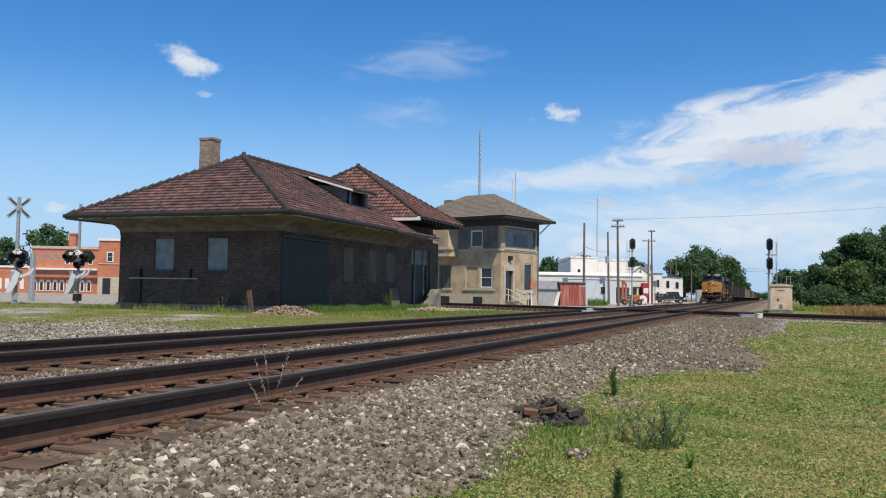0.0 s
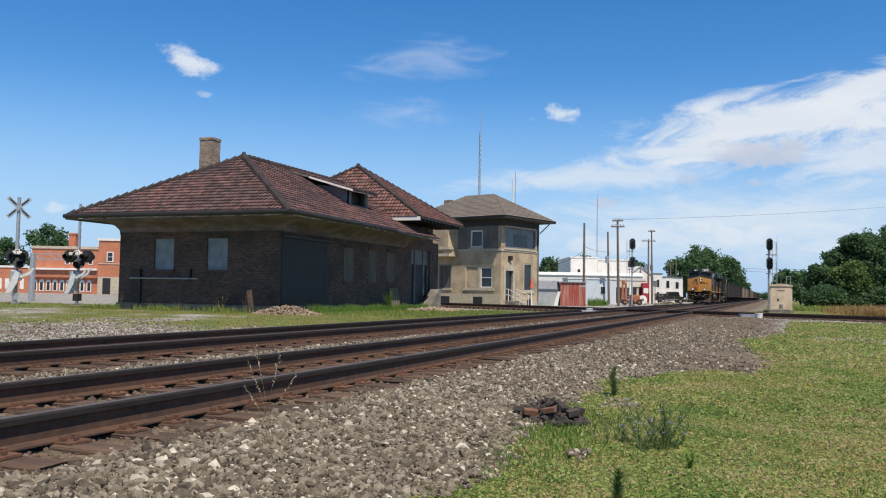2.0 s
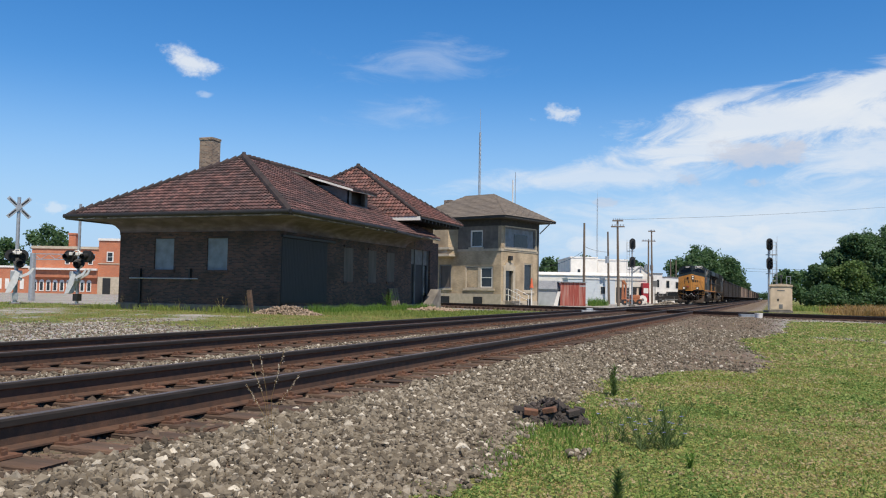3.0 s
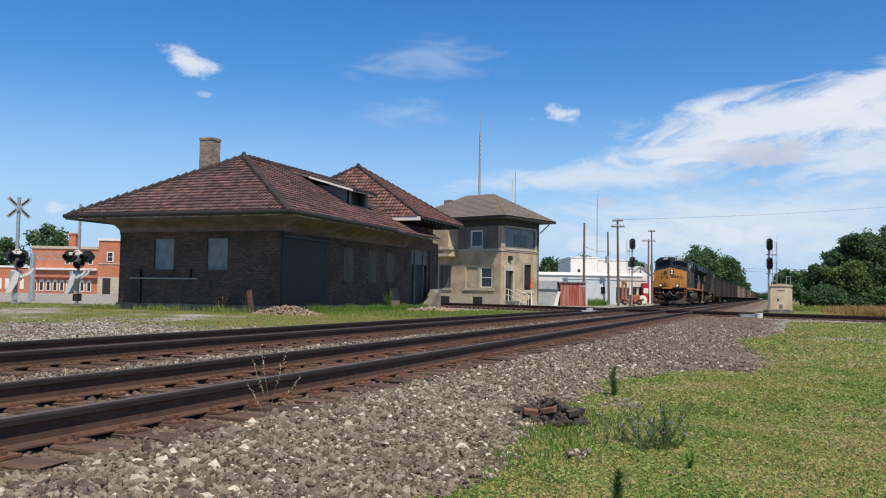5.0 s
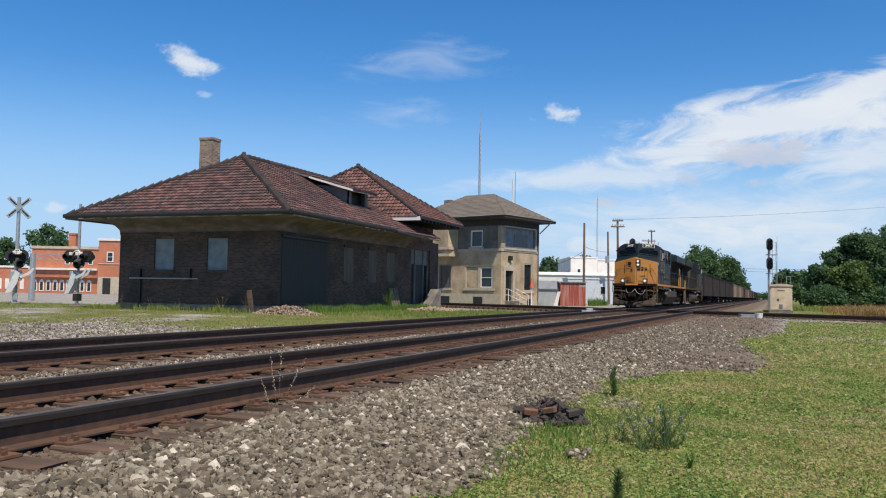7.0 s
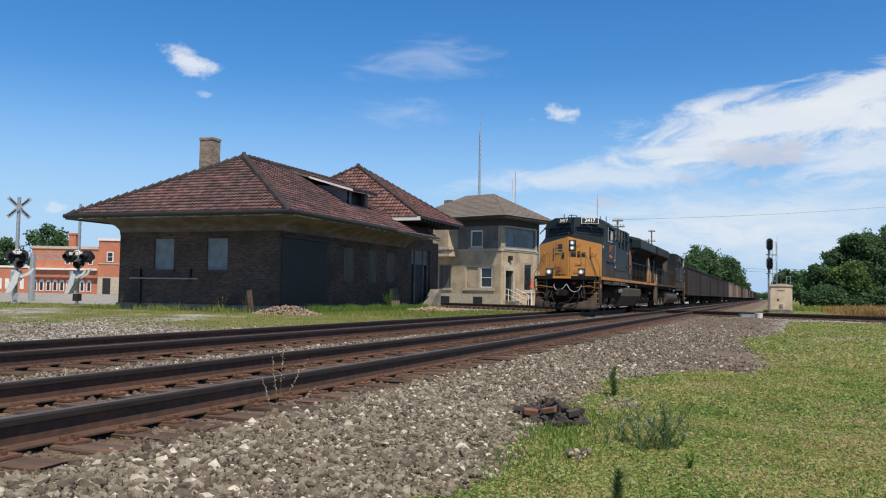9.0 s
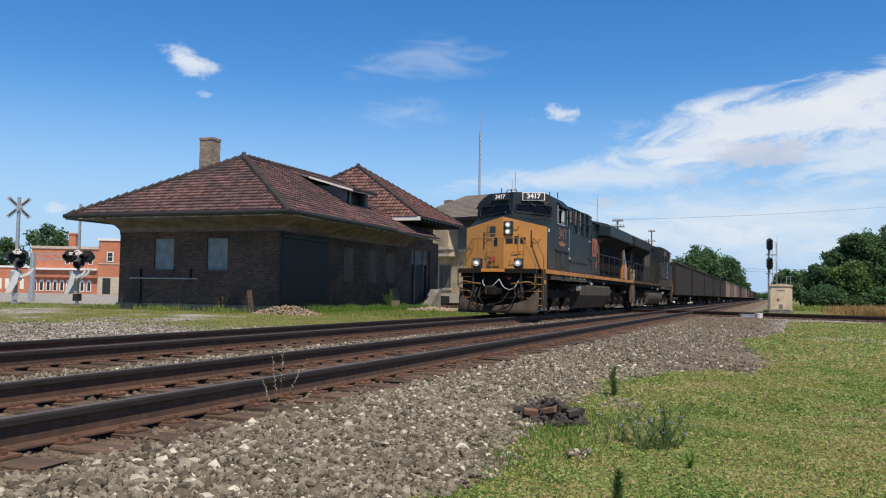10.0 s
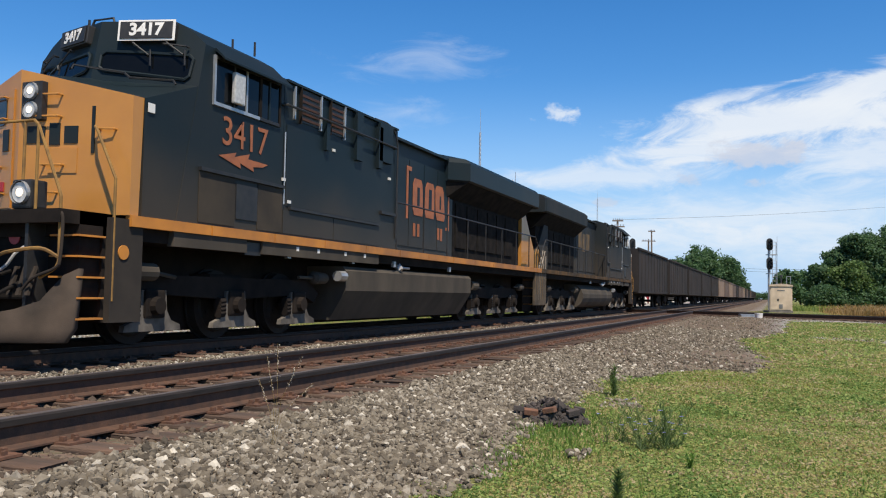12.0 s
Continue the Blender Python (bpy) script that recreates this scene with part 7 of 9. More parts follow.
# --- brick town buildings beyond the crossing ---
def town_brick():
    b = thing("brick_building", facing(130, -0.49, -0.75), "orange-red brick storefront block with pale cornices", "building")
    c = 0.0878

    def pane(parent, x0, x1, z0, z1, frame="white", pane_m="glass", y=0.0):
        w = boxpart("window", (x0, x1, y - 0.06, y + 0.1, z0, z1), frame, parent)
        m = (x1 - x0) * 0.16
        boxpart("pane", (x0 + m, x1 - m, y - 0.09, y - 0.06, z0 + m, (z0 + z1) / 2 - m * 0.3), pane_m, w)
        boxpart("pane", (x0 + m, x1 - m, y - 0.09, y - 0.06, (z0 + z1) / 2 + m * 0.3, z1 - m), pane_m, w)
    boxpart("wall", (-0.2, 10.4, 0, 12, 0, 7.35), "town_brick", b)
    boxpart("cornice", (-0.3, 10.4, -0.15, 0.2, 7.35, 7.75), "limestone", b, "pale cornice")
    boxpart("wall", (10.4, 15.5, -0.6, 12, 3.1, 8.7), "town_brick", b)
    boxpart("storefront", (10.4, 15.5, -0.6, 12, 0, 3.1), "limestone", b, "pale rendered ground floor")
    boxpart("cornice", (10.3, 15.6, -0.75, 12, 8.7, 9.05), "white", b, "white parapet")
    boxpart("band", (10.4, 15.5, -0.68, -0.6, 5.05, 5.2), "limestone", b)
    boxpart("wall", (-8.0, -0.2, 0, 10, 0, 4.3), "town_brick", b)
    boxpart("cornice", (-8.0, -0.2, -0.12, 0.2, 4.3, 4.6), "white", b)
    boxpart("awning", (-0.2, 10.3, -0.9, 0, 4.05, 4.35), "white", b, "pale awning edge")
    boxpart("band", (-0.2, 10.3, -0.5, 0, 2.9, 4.05), "red_brick", b, "dark red storefront band")
    for i in range(9):
        x = 0.1 + i * 1.05
        bm = bmesh.new()
        pts = [(x, 0.75), (x + 0.72, 0.75), (x + 0.72, 2.2)] + [(x + 0.36 + 0.36 * math.cos(a), 2.2 + 0.36 * math.sin(a)) for a in (0.5, 1.0, 1.57, 2.1, 2.6)] + [(x, 2.2)]
        loft(bm, [[(p, y, q) for p, q in pts] for y in (-0.06, 0.05)])
        w = part("arched_window", bm, "white", b)
        boxpart("pane", (x + 0.14, x + 0.58, -0.09, -0.06, 0.9, 2.15), "glass", w)
    for i in range(6):
        x = -7.6 + i * 1.15
        boxpart("window", (x, x + 0.6, -0.05, 0.05, 1.0, 2.6), "white", b)
    for x in (5.0, 6.2, 8.6):
        pane(b, x, x + 0.75, 4.95, 6.6)
    pane(b, 11.7, 12.75, 5.4, 7.0, y=-0.6)
    pane(b, 14.4, 15.3, 5.5, 7.0, y=-0.6)
    boxpart("door", (11.2, 12.4, -0.66, -0.6, 0.05, 2.9), "black", b, "dark double door")
    bm = bmesh.new()
    bevel_box(bm, 4.3, 5.4, 2.5, 3.5, 7.3, 10.0, 0.05)
    bevel_box(bm, 4.2, 5.5, 2.4, 3.6, 9.7, 10.0, 0.05)
    part("chimney", bm, "town_brick", b)
    boxpart("flag_panel", (14.75, 15.0, -0.75, -0.7, 4.6, 6.0), "red", b)


town_brick()


def simple_house(name, m, w, d, h, roof_h, wall_m, roof_m, label, gable_front=True, extras=()):
    hs = thing(name, m, label, "shed" if h < 3 else "building")
    bm = bmesh.new()
    if roof_h:
        pts = [(0, 0), (w, 0), (w, h), (w / 2, h + roof_h), (0, h)]
        if gable_front:
            loft(bm, [[(x, y, z) for x, z in pts] for y in (0, d)])
        else:
            pts = [(0, 0), (d, 0), (d, h), (d / 2, h + roof_h), (0, h)]
            loft(bm, [[(x, y, z) for y, z in pts] for x in (0, w)])
    else:
        box(bm, 0, w, 0, d, 0, h)
    part("wall", bm, wall_m, hs)
    if roof_h:
        for s in (0, 1):
            bm = bmesh.new()
            if gable_front:
                a, b = ((-0.15, h - 0.1), (w / 2, h + roof_h + 0.03)) if s == 0 else ((w + 0.15, h - 0.1), (w / 2, h + roof_h + 0.03))
                loft(bm, [[(a[0], y, a[1]), (b[0], y, b[1]), (b[0], y, b[1] + 0.08), (a[0], y, a[1] + 0.08)] for y in (-0.2, d + 0.2)])
            else:
                a, b = ((-0.15, h - 0.05), (d / 2, h + roof_h + 0.03)) if s == 0 else ((d + 0.15, h - 0.05), (d / 2, h + roof_h + 0.03))
                loft(bm, [[(x, a[0], a[1]), (x, b[0], b[1]), (x, b[0], b[1] + 0.08), (x, a[0], a[1] + 0.08)] for x in (-0.2, w + 0.2)])
            part("roof", bm, roof_m, hs)
    else:
        boxpart("parapet", (-0.08, w + 0.08, -0.08, d, h, h + 0.2), roof_m, hs)
    for nm, dims, mt in extras:
        boxpart(nm, dims, mt, hs)
    return hs


M["pale_blue"] = mat("pale_blue_grey_siding", (0.60, 0.65, 0.70), (0.54, 0.59, 0.64), scale=1.5, rough=0.8, stretch=(1, 1, 6))
M["cream"] = mat("cream_wall_paint", (0.72, 0.68, 0.60), (0.65, 0.60, 0.52), scale=1.5, rough=0.85, stain=(0.5, 0.44, 0.36), stain_amount=0.4)
# tall white block, two steps in its parapet
simple_house("white_building", facing(126, 0.153, -0.4), 4.0, 14, 6.8, 0, "white", "white", "tall plain white rendered building", extras=[("window", (1.05, 1.45, -0.03, 0.02, 4.5, 5.1), "glass")])
simple_house("white_building", facing(126.3, 0.185, -0.4), 4.6, 13.6, 6.5, 0, "white", "white", "tall plain white rendered building")
simple_house("long_building", facing(122, 0.112, -0.4), 15.5, 3.2, 4.1, 0.35, "white", "white", "long low white building with a flat pale roof", False)
simple_house("blue_building", facing(112, 0.150, -0.35), 6.3, 5, 3.3, 0, "pale_blue", "white", "low pale blue-grey building with one window", extras=[("window_frame", (4.3, 5.0, -0.05, 0.02, 1.3, 2.4), "white"), ("pane", (4.38, 4.92, -0.08, -0.05, 1.38, 2.32), "glass")])
simple_house("cream_building", facing(114, 0.205, -0.35), 4.4, 6, 3.25, 0, "cream", "cream", "low cream building with an open dark front", extras=[("opening", (0.3, 2.0, -0.04, 0.02, 0.2, 2.3), "black"), ("opening", (2.4, 3.9, -0.04, 0.02, 0.1, 2.4), "black"), ("column", (2.05, 2.3, -0.12, -0.02, 0.0, 2.5), "white")])
simple_house("gable_building", facing(135, 0.222, -0.4), 3.9, 9, 4.6, 1.4, "white", "white", "white gabled building behind the machines")
for depth, k, w, h, lab in ((150, 0.252, 1.6, 5.2, "narrow white shop with a dark roof edge"), (158, 0.262, 2.2, 4.8, "white shop with a dark roof edge"), (170, 0.273, 2.4, 5.0, "white shop with dark windows")):
    hs = simple_house("shop", facing(depth, k, -0.4), w, 8, h, 0, "white", "siding_grey", lab)
    for z in (0.7, 2.9):
        for q in (0.4,):
            boxpart("window", (w * q, w * (q + 0.25), -0.05, 0.02, z, z + 1.3), "glass", hs)
# sheds
simple_house("grey_shed", facing(87, 0.108, -0.35), 2.75, 3.0, 1.75, 0.75, "grey_metal", "galv", "small grey metal garden shed", False)
red = thing("red_shed", facing(86.5, 0.141, -0.33), "faded red shed of upright boards", "shed")
boxpart("core", (0.02, 2.62, 0.05, 2.4, 0, 2.35), "red_paint", red)
for i in range(13):
    boxpart("board", (0.2 * i + 0.012, 0.2 * i + 0.19, 0.0, 0.05, 0.02, 2.42 - 0.02 * (i % 3)), "red_paint", red)
boxpart("roof", (-0.1, 2.75, -0.15, 2.5, 2.42, 2.5), "galv", red)
boxpart("hinge", (2.0, 2.6, -0.02, 0.0, 2.0, 2.12), "grey_metal", red)
chute = thing("white_chute", facing(85.2, 0.136, -0.33), "white slanted board leaning on the red shed", "board")
bm = bmesh.new()
loft(bm, [[(-0.25, y, 0), (0.15, y, 0), (0.45, y, 1.45), (0.15, y, 1.45)] for y in (0, 0.06)])
part("board", bm, "white", chute)


# --- poles, wires and masts ---
def wire(name, a, b, sag, r, label):
    bm = bmesh.new()
    a, b = Vector(a), Vector(b)
    pts = []
    for i in range(15):
        t = i / 14
        p = a.lerp(b, t)
        p.z -= sag * 4 * t * (1 - t)
        pts.append(p)
    pipe(bm, pts, r, 5)
    return tagged(part(name, bm, "black"), label, "cable")


def utility_pole(depth, k, height, arms=(), lean=0.0, label="weathered wooden utility pole", boxes=()):
    p = thing("utility_pole", facing(depth, k) @ pose(0, 0, 0, 0, lean, 0), label, "utility pole", "utility poles")
    bm = bmesh.new()
    tube(bm, (0, 0, -0.3), (0, 0, height), 0.17, 0.11, 10)
    part("post", bm, "pole", p)
    for z, w in arms:
        arm = boxpart("crossarm", (-w / 2, w / 2, -0.17, -0.06, z - 0.07, z + 0.07), "pole", p)
        for i in range(5):
            x = -w / 2 + w * (i + 0.5) / 5
            bm = bmesh.new()
            tube(bm, (x, -0.11, z + 0.07), (x, -0.11, z + 0.27), 0.06, 0.045, 7)
            part("insulator", bm, "galv", arm)
    for x, z in boxes:
        bm = bmesh.new()
        tube(bm, (x, -0.25, z), (x, -0.25, z + 0.9), 0.25, 0.25, 12)
        part("transformer", bm, "galv", p, "grey drum transformer")
    return p


utility_pole(96, 0.169, 9.4, lean=0.0, label="bare weathered wooden pole")
utility_pole(111, 0.199, 9.6, boxes=((-0.2, 5.4),), lean=-1.2)
utility_pole(92, 0.2105, 9.5, ((9.35, 1.2), (8.7, 1.5)), lean=-1.0)
utility_pole(130, 0.2505, 11.4, ((11.2, 1.1),), lean=-0.6)
utility_pole(133, 0.246, 10.2, ((9.9, 2.2),), boxes=((-0.45, 5.2), (0.45, 5.2)))
utility_pole(170, 0.2725, 8.8)
utility_pole(185, 0.279, 9.2)
utility_pole(180, 0.2975, 7.2)
utility_pole(190, 0.4315, 4.5)
wire("overhead_wire", spot(92, 0.2105, 9.2), spot(120, 0.56, 14.6), 0.3, 0.013, "long thin overhead power wire")
wire("overhead_wire", spot(300, 0.335, 12.0), spot(230, 0.46, 9.3), 0.6, 0.035, "far thin overhead wire")
wire("overhead_wire", spot(300, 0.335, 10.9), spot(230, 0.46, 8.7), 0.6, 0.035, "far thin overhead wire")
wire("overhead_wire", spot(96, 0.169, 5.9), spot(79, 0.105, 3.3), 0.5, 0.02, "thin service wire to the tower")
wire("overhead_wire", spot(111, 0.199, 6.6), spot(96, 0.169, 6.4), 0.2, 0.02, "thin service wire between poles")


def lattice_mast(depth, k, height, width, label, z=-0.3):
    m = thing("radio_mast", facing(depth, k, z), label, "radio mast", "radio masts")
    leg = [Vector((width * math.cos(a), width * math.sin(a), 0)) for a in (0.5, 2.6, 4.7)]
    for p in leg:
        bm = bmesh.new()
        tube(bm, p, p * 0.5 + Vector((0, 0, height)), 0.035, 0.03, 6)
        part("leg", bm, "galv", m)
    bm = bmesh.new()
    n = int(height / (width * 3))
    for i in range(n):
        for j in range(3):
            s0, s1 = 1 - 0.5 * i / n, 1 - 0.5 * (i + 1) / n
            a = leg[j] * s0 + Vector((0, 0, height * i / n))
            b = leg[(j + 1) % 3] * s1 + Vector((0, 0, height * (i + 1) / n))
            tube(bm, a, b, 0.018, 0.018, 4, False)
    part("bracing", bm, "galv", m)
    bm = bmesh.new()
    tube(bm, (0, 0, height - 0.5), (0, 0, height + 2.4), 0.03, 0.015, 6)
    part("whip", bm, "galv", m)
    return m


lattice_mast(85, 0.0425, 17.6, 0.16, "tall thin lattice radio mast behind the tower")
lattice_mast(260, 0.1845, 32, 0.35, "very tall distant lattice mast", -1.0)
an = thing("roof_antenna", facing(84, 0.0838, -0.3), "slim white and grey pole antenna behind the tower", "antenna")
for x, h in ((-0.1, 12.6), (0.15, 13.4)):
    bm = bmesh.new()
    tube(bm, (x, 0, 0), (x, 0, h), 0.09 if x < 0 else 0.05, 0.07 if x < 0 else 0.03, 8)
    part("rod", bm, "white" if x < 0 else "galv", an)


def rail_signal(depth, k, height, head_z, label, z=-0.2, ladder=1, big=1.0):
    s = thing("railway_signal", facing(depth, k, z), label, "railway signal", "railway signals")
    bm = bmesh.new()
    tube(bm, (0, 0, 0), (0, 0, height), 0.085, 0.075, 10)
    part("mast", bm, "galv", s)
    for hz in head_z:
        bm = bmesh.new()
        pts = [(0.24 * big * math.cos(a), big * (0.26 * math.sin(a) + (0.2 if math.sin(a) > 0 else -0.2))) for a in [i * math.pi / 10 for i in range(20)]]
        loft(bm, [[(x, y, hz + q) for x, q in pts] for y in (-0.2, -0.14)])
        h = part("signal_head", bm, "black", s, "black oval target with three hooded lamps")
        for dz in (0.24, 0.0, -0.24):
            bm = bmesh.new()
            tube(bm, (0, -0.2, hz + dz), (0, -0.42, hz + dz - 0.02), 0.1, 0.11, 12, False)
            part("hood", bm, "black", h)
            bm = bmesh.new()
            tube(bm, (0, -0.2, hz + dz), (0, -0.215, hz + dz), 0.08, seg=12)
            part("lens", bm, "glass", h)
        bm = bmesh.new()
        tube(bm, (0, -0.14, hz), (0, 0, hz), 0.05, seg=8)
        tube(bm, (0, -0.18, hz - 0.75), (0, -0.18, hz - 0.5), 0.05, 0.07, 8)
        part("bracket", bm, "galv", h)
    lx = 0.42 * ladder
    bm = bmesh.new()
    for x in (lx - 0.14, lx + 0.14):
        tube(bm, (x, 0.05, 0), (x, 0.05, height - 0.2), 0.022, seg=5)
    zz = 0.3
    while zz < height - 0.2:
        tube(bm, (lx - 0.14, 0.05, zz), (lx + 0.14, 0.05, zz), 0.014, seg=4)
        zz += 0.33
    part("ladder", bm, "galv", s)
    for hz in head_z:
        boxpart("platform", (min(0, lx) - 0.12, max(0, lx) + 0.22, -0.05, 0.3, hz - 0.78, hz - 0.73), "siding_grey", s)
        bm = bmesh.new()
        x = lx + (0.18 if ladder > 0 else -0.18)
        pipe(bm, [(x, 0.0, hz - 0.75), (x, 0.0, hz + 0.2), (0.0, 0.0, hz + 0.2)], 0.02, 5)
        part("guard_rail", bm, "galv", s)
    boxpart("footing", (-0.3, 0.3, -0.3, 0.3, -0.15, 0.12), "concrete_dark", s)
    return s


rail_signal(62, 0.390, 5.35, (4.98, 3.57), "two-headed railway signal beside a tan cabinet")
rail_signal(92, 0.2265, 7.4, (6.75, 4.75), "two-headed railway signal near the machines", -0.25, -1, 1.35)
bm = bmesh.new()
tube(bm, (0, 0, 0), (0, 0, 5.6), 0.02, 0.012, 6)
wa = thing("whip_antenna", facing(62, 0.400, -0.2), "thin whip antenna beside the signal", "antenna")
part("rod", bm, "galv", wa)


def signal_cabinet():
    c = thing("signal_cabinet", facing(60, 0.391, -0.12, -19), "weathered tan steel equipment cabinet with a peaked lid", "cabinet")
    boxpart("body", (0, 1.5, 0, 0.8, 0.05, 1.78), "tan_metal", c, "", 0.02)
    boxpart("door", (0.08, 1.42, -0.03, 0.0, 0.12, 1.70), "tan_metal", c, "", 0.008)
    bm = bmesh.new()
    loft(bm, [[(-0.06, y, 1.78), (1.56, y, 1.78), (1.5, y, 1.9), (0.75, y, 1.98), (0.0, y, 1.9)] for y in (-0.08, 0.88)])
    part("lid", bm, "tan_metal", c)
    boxpart("vent", (0.62, 0.86, -0.045, -0.03, 0.2, 0.5), "siding_grey", c)
    boxpart("handle", (0.5, 0.62, -0.05, -0.03, 0.75, 0.9), "black", c)
    boxpart("label", (0.5, 1.0, -0.04, -0.03, 1.45, 1.52), "siding_grey", c)
    boxpart("plinth", (-0.05, 1.55, -0.05, 1.25, -0.2, 0.05), "concrete_dark", c)
    bm = bmesh.new()
    tube(bm, (0.8, 0.6, 1.95), (0.8, 0.6, 2.5), 0.06, 0.06, 8)
    tube(bm, (0.8, 0.6, 2.5), (0.8, 0.6, 2.6), 0.13, 0.1, 8)
    part("vent_pipe", bm, "black", c)
    bm = bmesh.new()
    for x in (1.15, 1.42):
        tube(bm, (x, 0.4, 1.95), (x, 0.4, 2.5), 0.02, seg=5)
    tube(bm, (1.15, 0.4, 2.5), (1.42, 0.4, 2.5), 0.02, seg=5)
    part("rack", bm, "galv", c)


signal_cabinet()


# --- grade crossing signals ---
M["pale_grey"] = mat("pale_grey_painted_steel", (0.66, 0.68, 0.71), (0.56, 0.57, 0.59), scale=5, rough=0.6, stain=(0.4, 0.38, 0.36), stain_scale=1.5, stain_amount=0.4)


def crossing_signal(depth, k, height, buck, label, lights_out, turn):
    s = thing("crossing_signal", facing(depth, k, -0.38, turn), label, "crossing signal", "crossing signals")
    bm = bmesh.new()
    tube(bm, (0, 0, 0), (0, 0, height), 0.12 if buck else 0.09, 0.10 if buck else 0.08, 12)
    part("mast", bm, "galv", s)
    boxpart("footing", (-0.3, 0.3, -0.3, 0.3, -0.2, 0.12), "concrete_dark", s, "", 0.04)
    boxpart("junction_box", (-0.16, 0.16, -0.2, 0.2, 0.3, 0.72), "black" if not buck else "galv", s)
    boxpart("base_flange", (-0.2, 0.2, -0.2, 0.2, 0.12, 0.16), "galv", s)
    if buck:
        for a in (-1, 1):
            bm = bmesh.new()
            bevel_box(bm, -0.84, 0.84, -0.16 - 0.02 * (a + 1), -0.14 - 0.02 * (a + 1), -0.115, 0.115, 0.005)
            for v in bm.verts:
                x, z = v.co.x, v.co.z
                cc, ss = math.cos(a * 0.78), math.sin(a * 0.78)
                v.co.x, v.co.z = x * cc - z * ss, x * ss + z * cc + 5.8
            blade = part("crossbuck_blade", bm, "galv", s, "white crossbuck board with dark lettering bars")
            for u in (-0.47, 0.47):
                bm = bmesh.new()
                bevel_box(bm, u - 0.26, u + 0.26, -0.166 - 0.02 * (a + 1), -0.158 - 0.02 * (a + 1), -0.03, 0.06, 0.002)
                for v in bm.verts:
                    x, z = v.co.x, v.co.z
                    v.co.x, v.co.z = x * cc - z * ss, x * ss + z * cc + 5.8
                part("lettering_bar", bm, "black", blade)
    bm = bmesh.new()
    tube(bm, (-0.55, 0, 3.0), (0.55, 0, 3.0), 0.045, seg=8)
    arm = part("light_bar", bm, "galv", s)
    for x in (-0.62, 0.62):
        for ydir in (-1, 1):
            bm = bmesh.new()
            tube(bm, (x * lights_out, ydir * 0.12, 2.95), (x * lights_out, ydir * 0.15, 2.95), 0.36, seg=20)
            tube(bm, (x * lights_out, ydir * 0.15, 2.97), (x * lights_out, ydir * 0.5, 2.92), 0.19, 0.17, 14, False)
            part("flasher", bm, "black", arm, "round black flasher with hood")
    bm = bmesh.new()
    pipe(bm, [(-0.42 * lights_out, -0.2, 3.02), (-0.1, -0.17, 3.3), (0.1, -0.17, 3.3), (0.42 * lights_out, -0.2, 3.02)], 0.03, 7)
    part("conduit", bm, "white", arm)
    for x in (-0.36, 0.1, 0.36):
        boxpart("fitting", (x * lights_out - 0.09, x * lights_out + 0.09, -0.34, -0.2, 3.0, 3.2), "white", arm, "white lamp fitting", 0.03)
    bm = bmesh.new()
    tube(bm, (0.28 * lights_out, -0.3, 2.5), (0.3 * lights_out, -0.34, 2.52), 0.33, seg=20)
    tube(bm, (0.28 * lights_out, -0.34, 2.52), (0.34 * lights_out, -0.66, 2.46), 0.2, 0.18, 14, False)
    part("flasher", bm, "black", arm, "round black flasher with hood")
    # gate mechanism with its two counterweight arms
    g = boxpart("gate_mechanism", (-0.32, 0.32, -0.38, -0.1, 1.45, 2.05), "galv", s, "pale gate machine", 0.05)
    for y in (-0.42, -0.06):
        bm = bmesh.new()
        loft(bm, [[(-0.05, yy, 2.05), (0.18, yy, 1.9), (0.05, yy, 1.3), (-0.25, yy, 0.75), (-0.55, yy, 0.7), (-0.3, yy, 1.45)] for yy in (y - 0.03, y + 0.03)])
        part("counterweight_arm", bm, "pale_grey", g)
        bm = bmesh.new()
        loft(bm, [[(0.1, yy, 1.7), (0.25, yy, 1.6), (0.75, yy, 1.85), (0.95, yy, 2.2), (0.85, yy, 2.22), (0.6, yy, 1.95)] for yy in (y - 0.02, y + 0.02)])
        part("gate_support", bm, "pale_grey", g)
    return s


crossing_signal(50, -0.5095, 6.45, True, "crossing mast with white crossbuck and flashers", 0.45, 30)
crossing_signal(50, -0.4355, 6.1, False, "crossing mast with black flashers and folded gate arm", 0.95, -14)
tr = thing("cantilever_truss", facing(62, -0.49, -0.35), "white lattice cantilever over the street", "truss")
bm = bmesh.new()
tube(bm, (0, 0, 0), (0, 0, 3.55), 0.22, 0.2, 12)
part("mast", bm, "galv", tr)
for z in (3.1, 3.5):
    boxpart("chord", (0, 4.6, -0.04, 0.04, z - 0.035, z + 0.035), "galv", tr)
for i in range(8):
    bm = bmesh.new()
    tube(bm, (i * 0.57, 0, 3.1 if i % 2 else 3.5), (i * 0.57 + 0.57, 0, 3.5 if i % 2 else 3.1), 0.025, seg=5)
    part("brace", bm, "galv", tr)


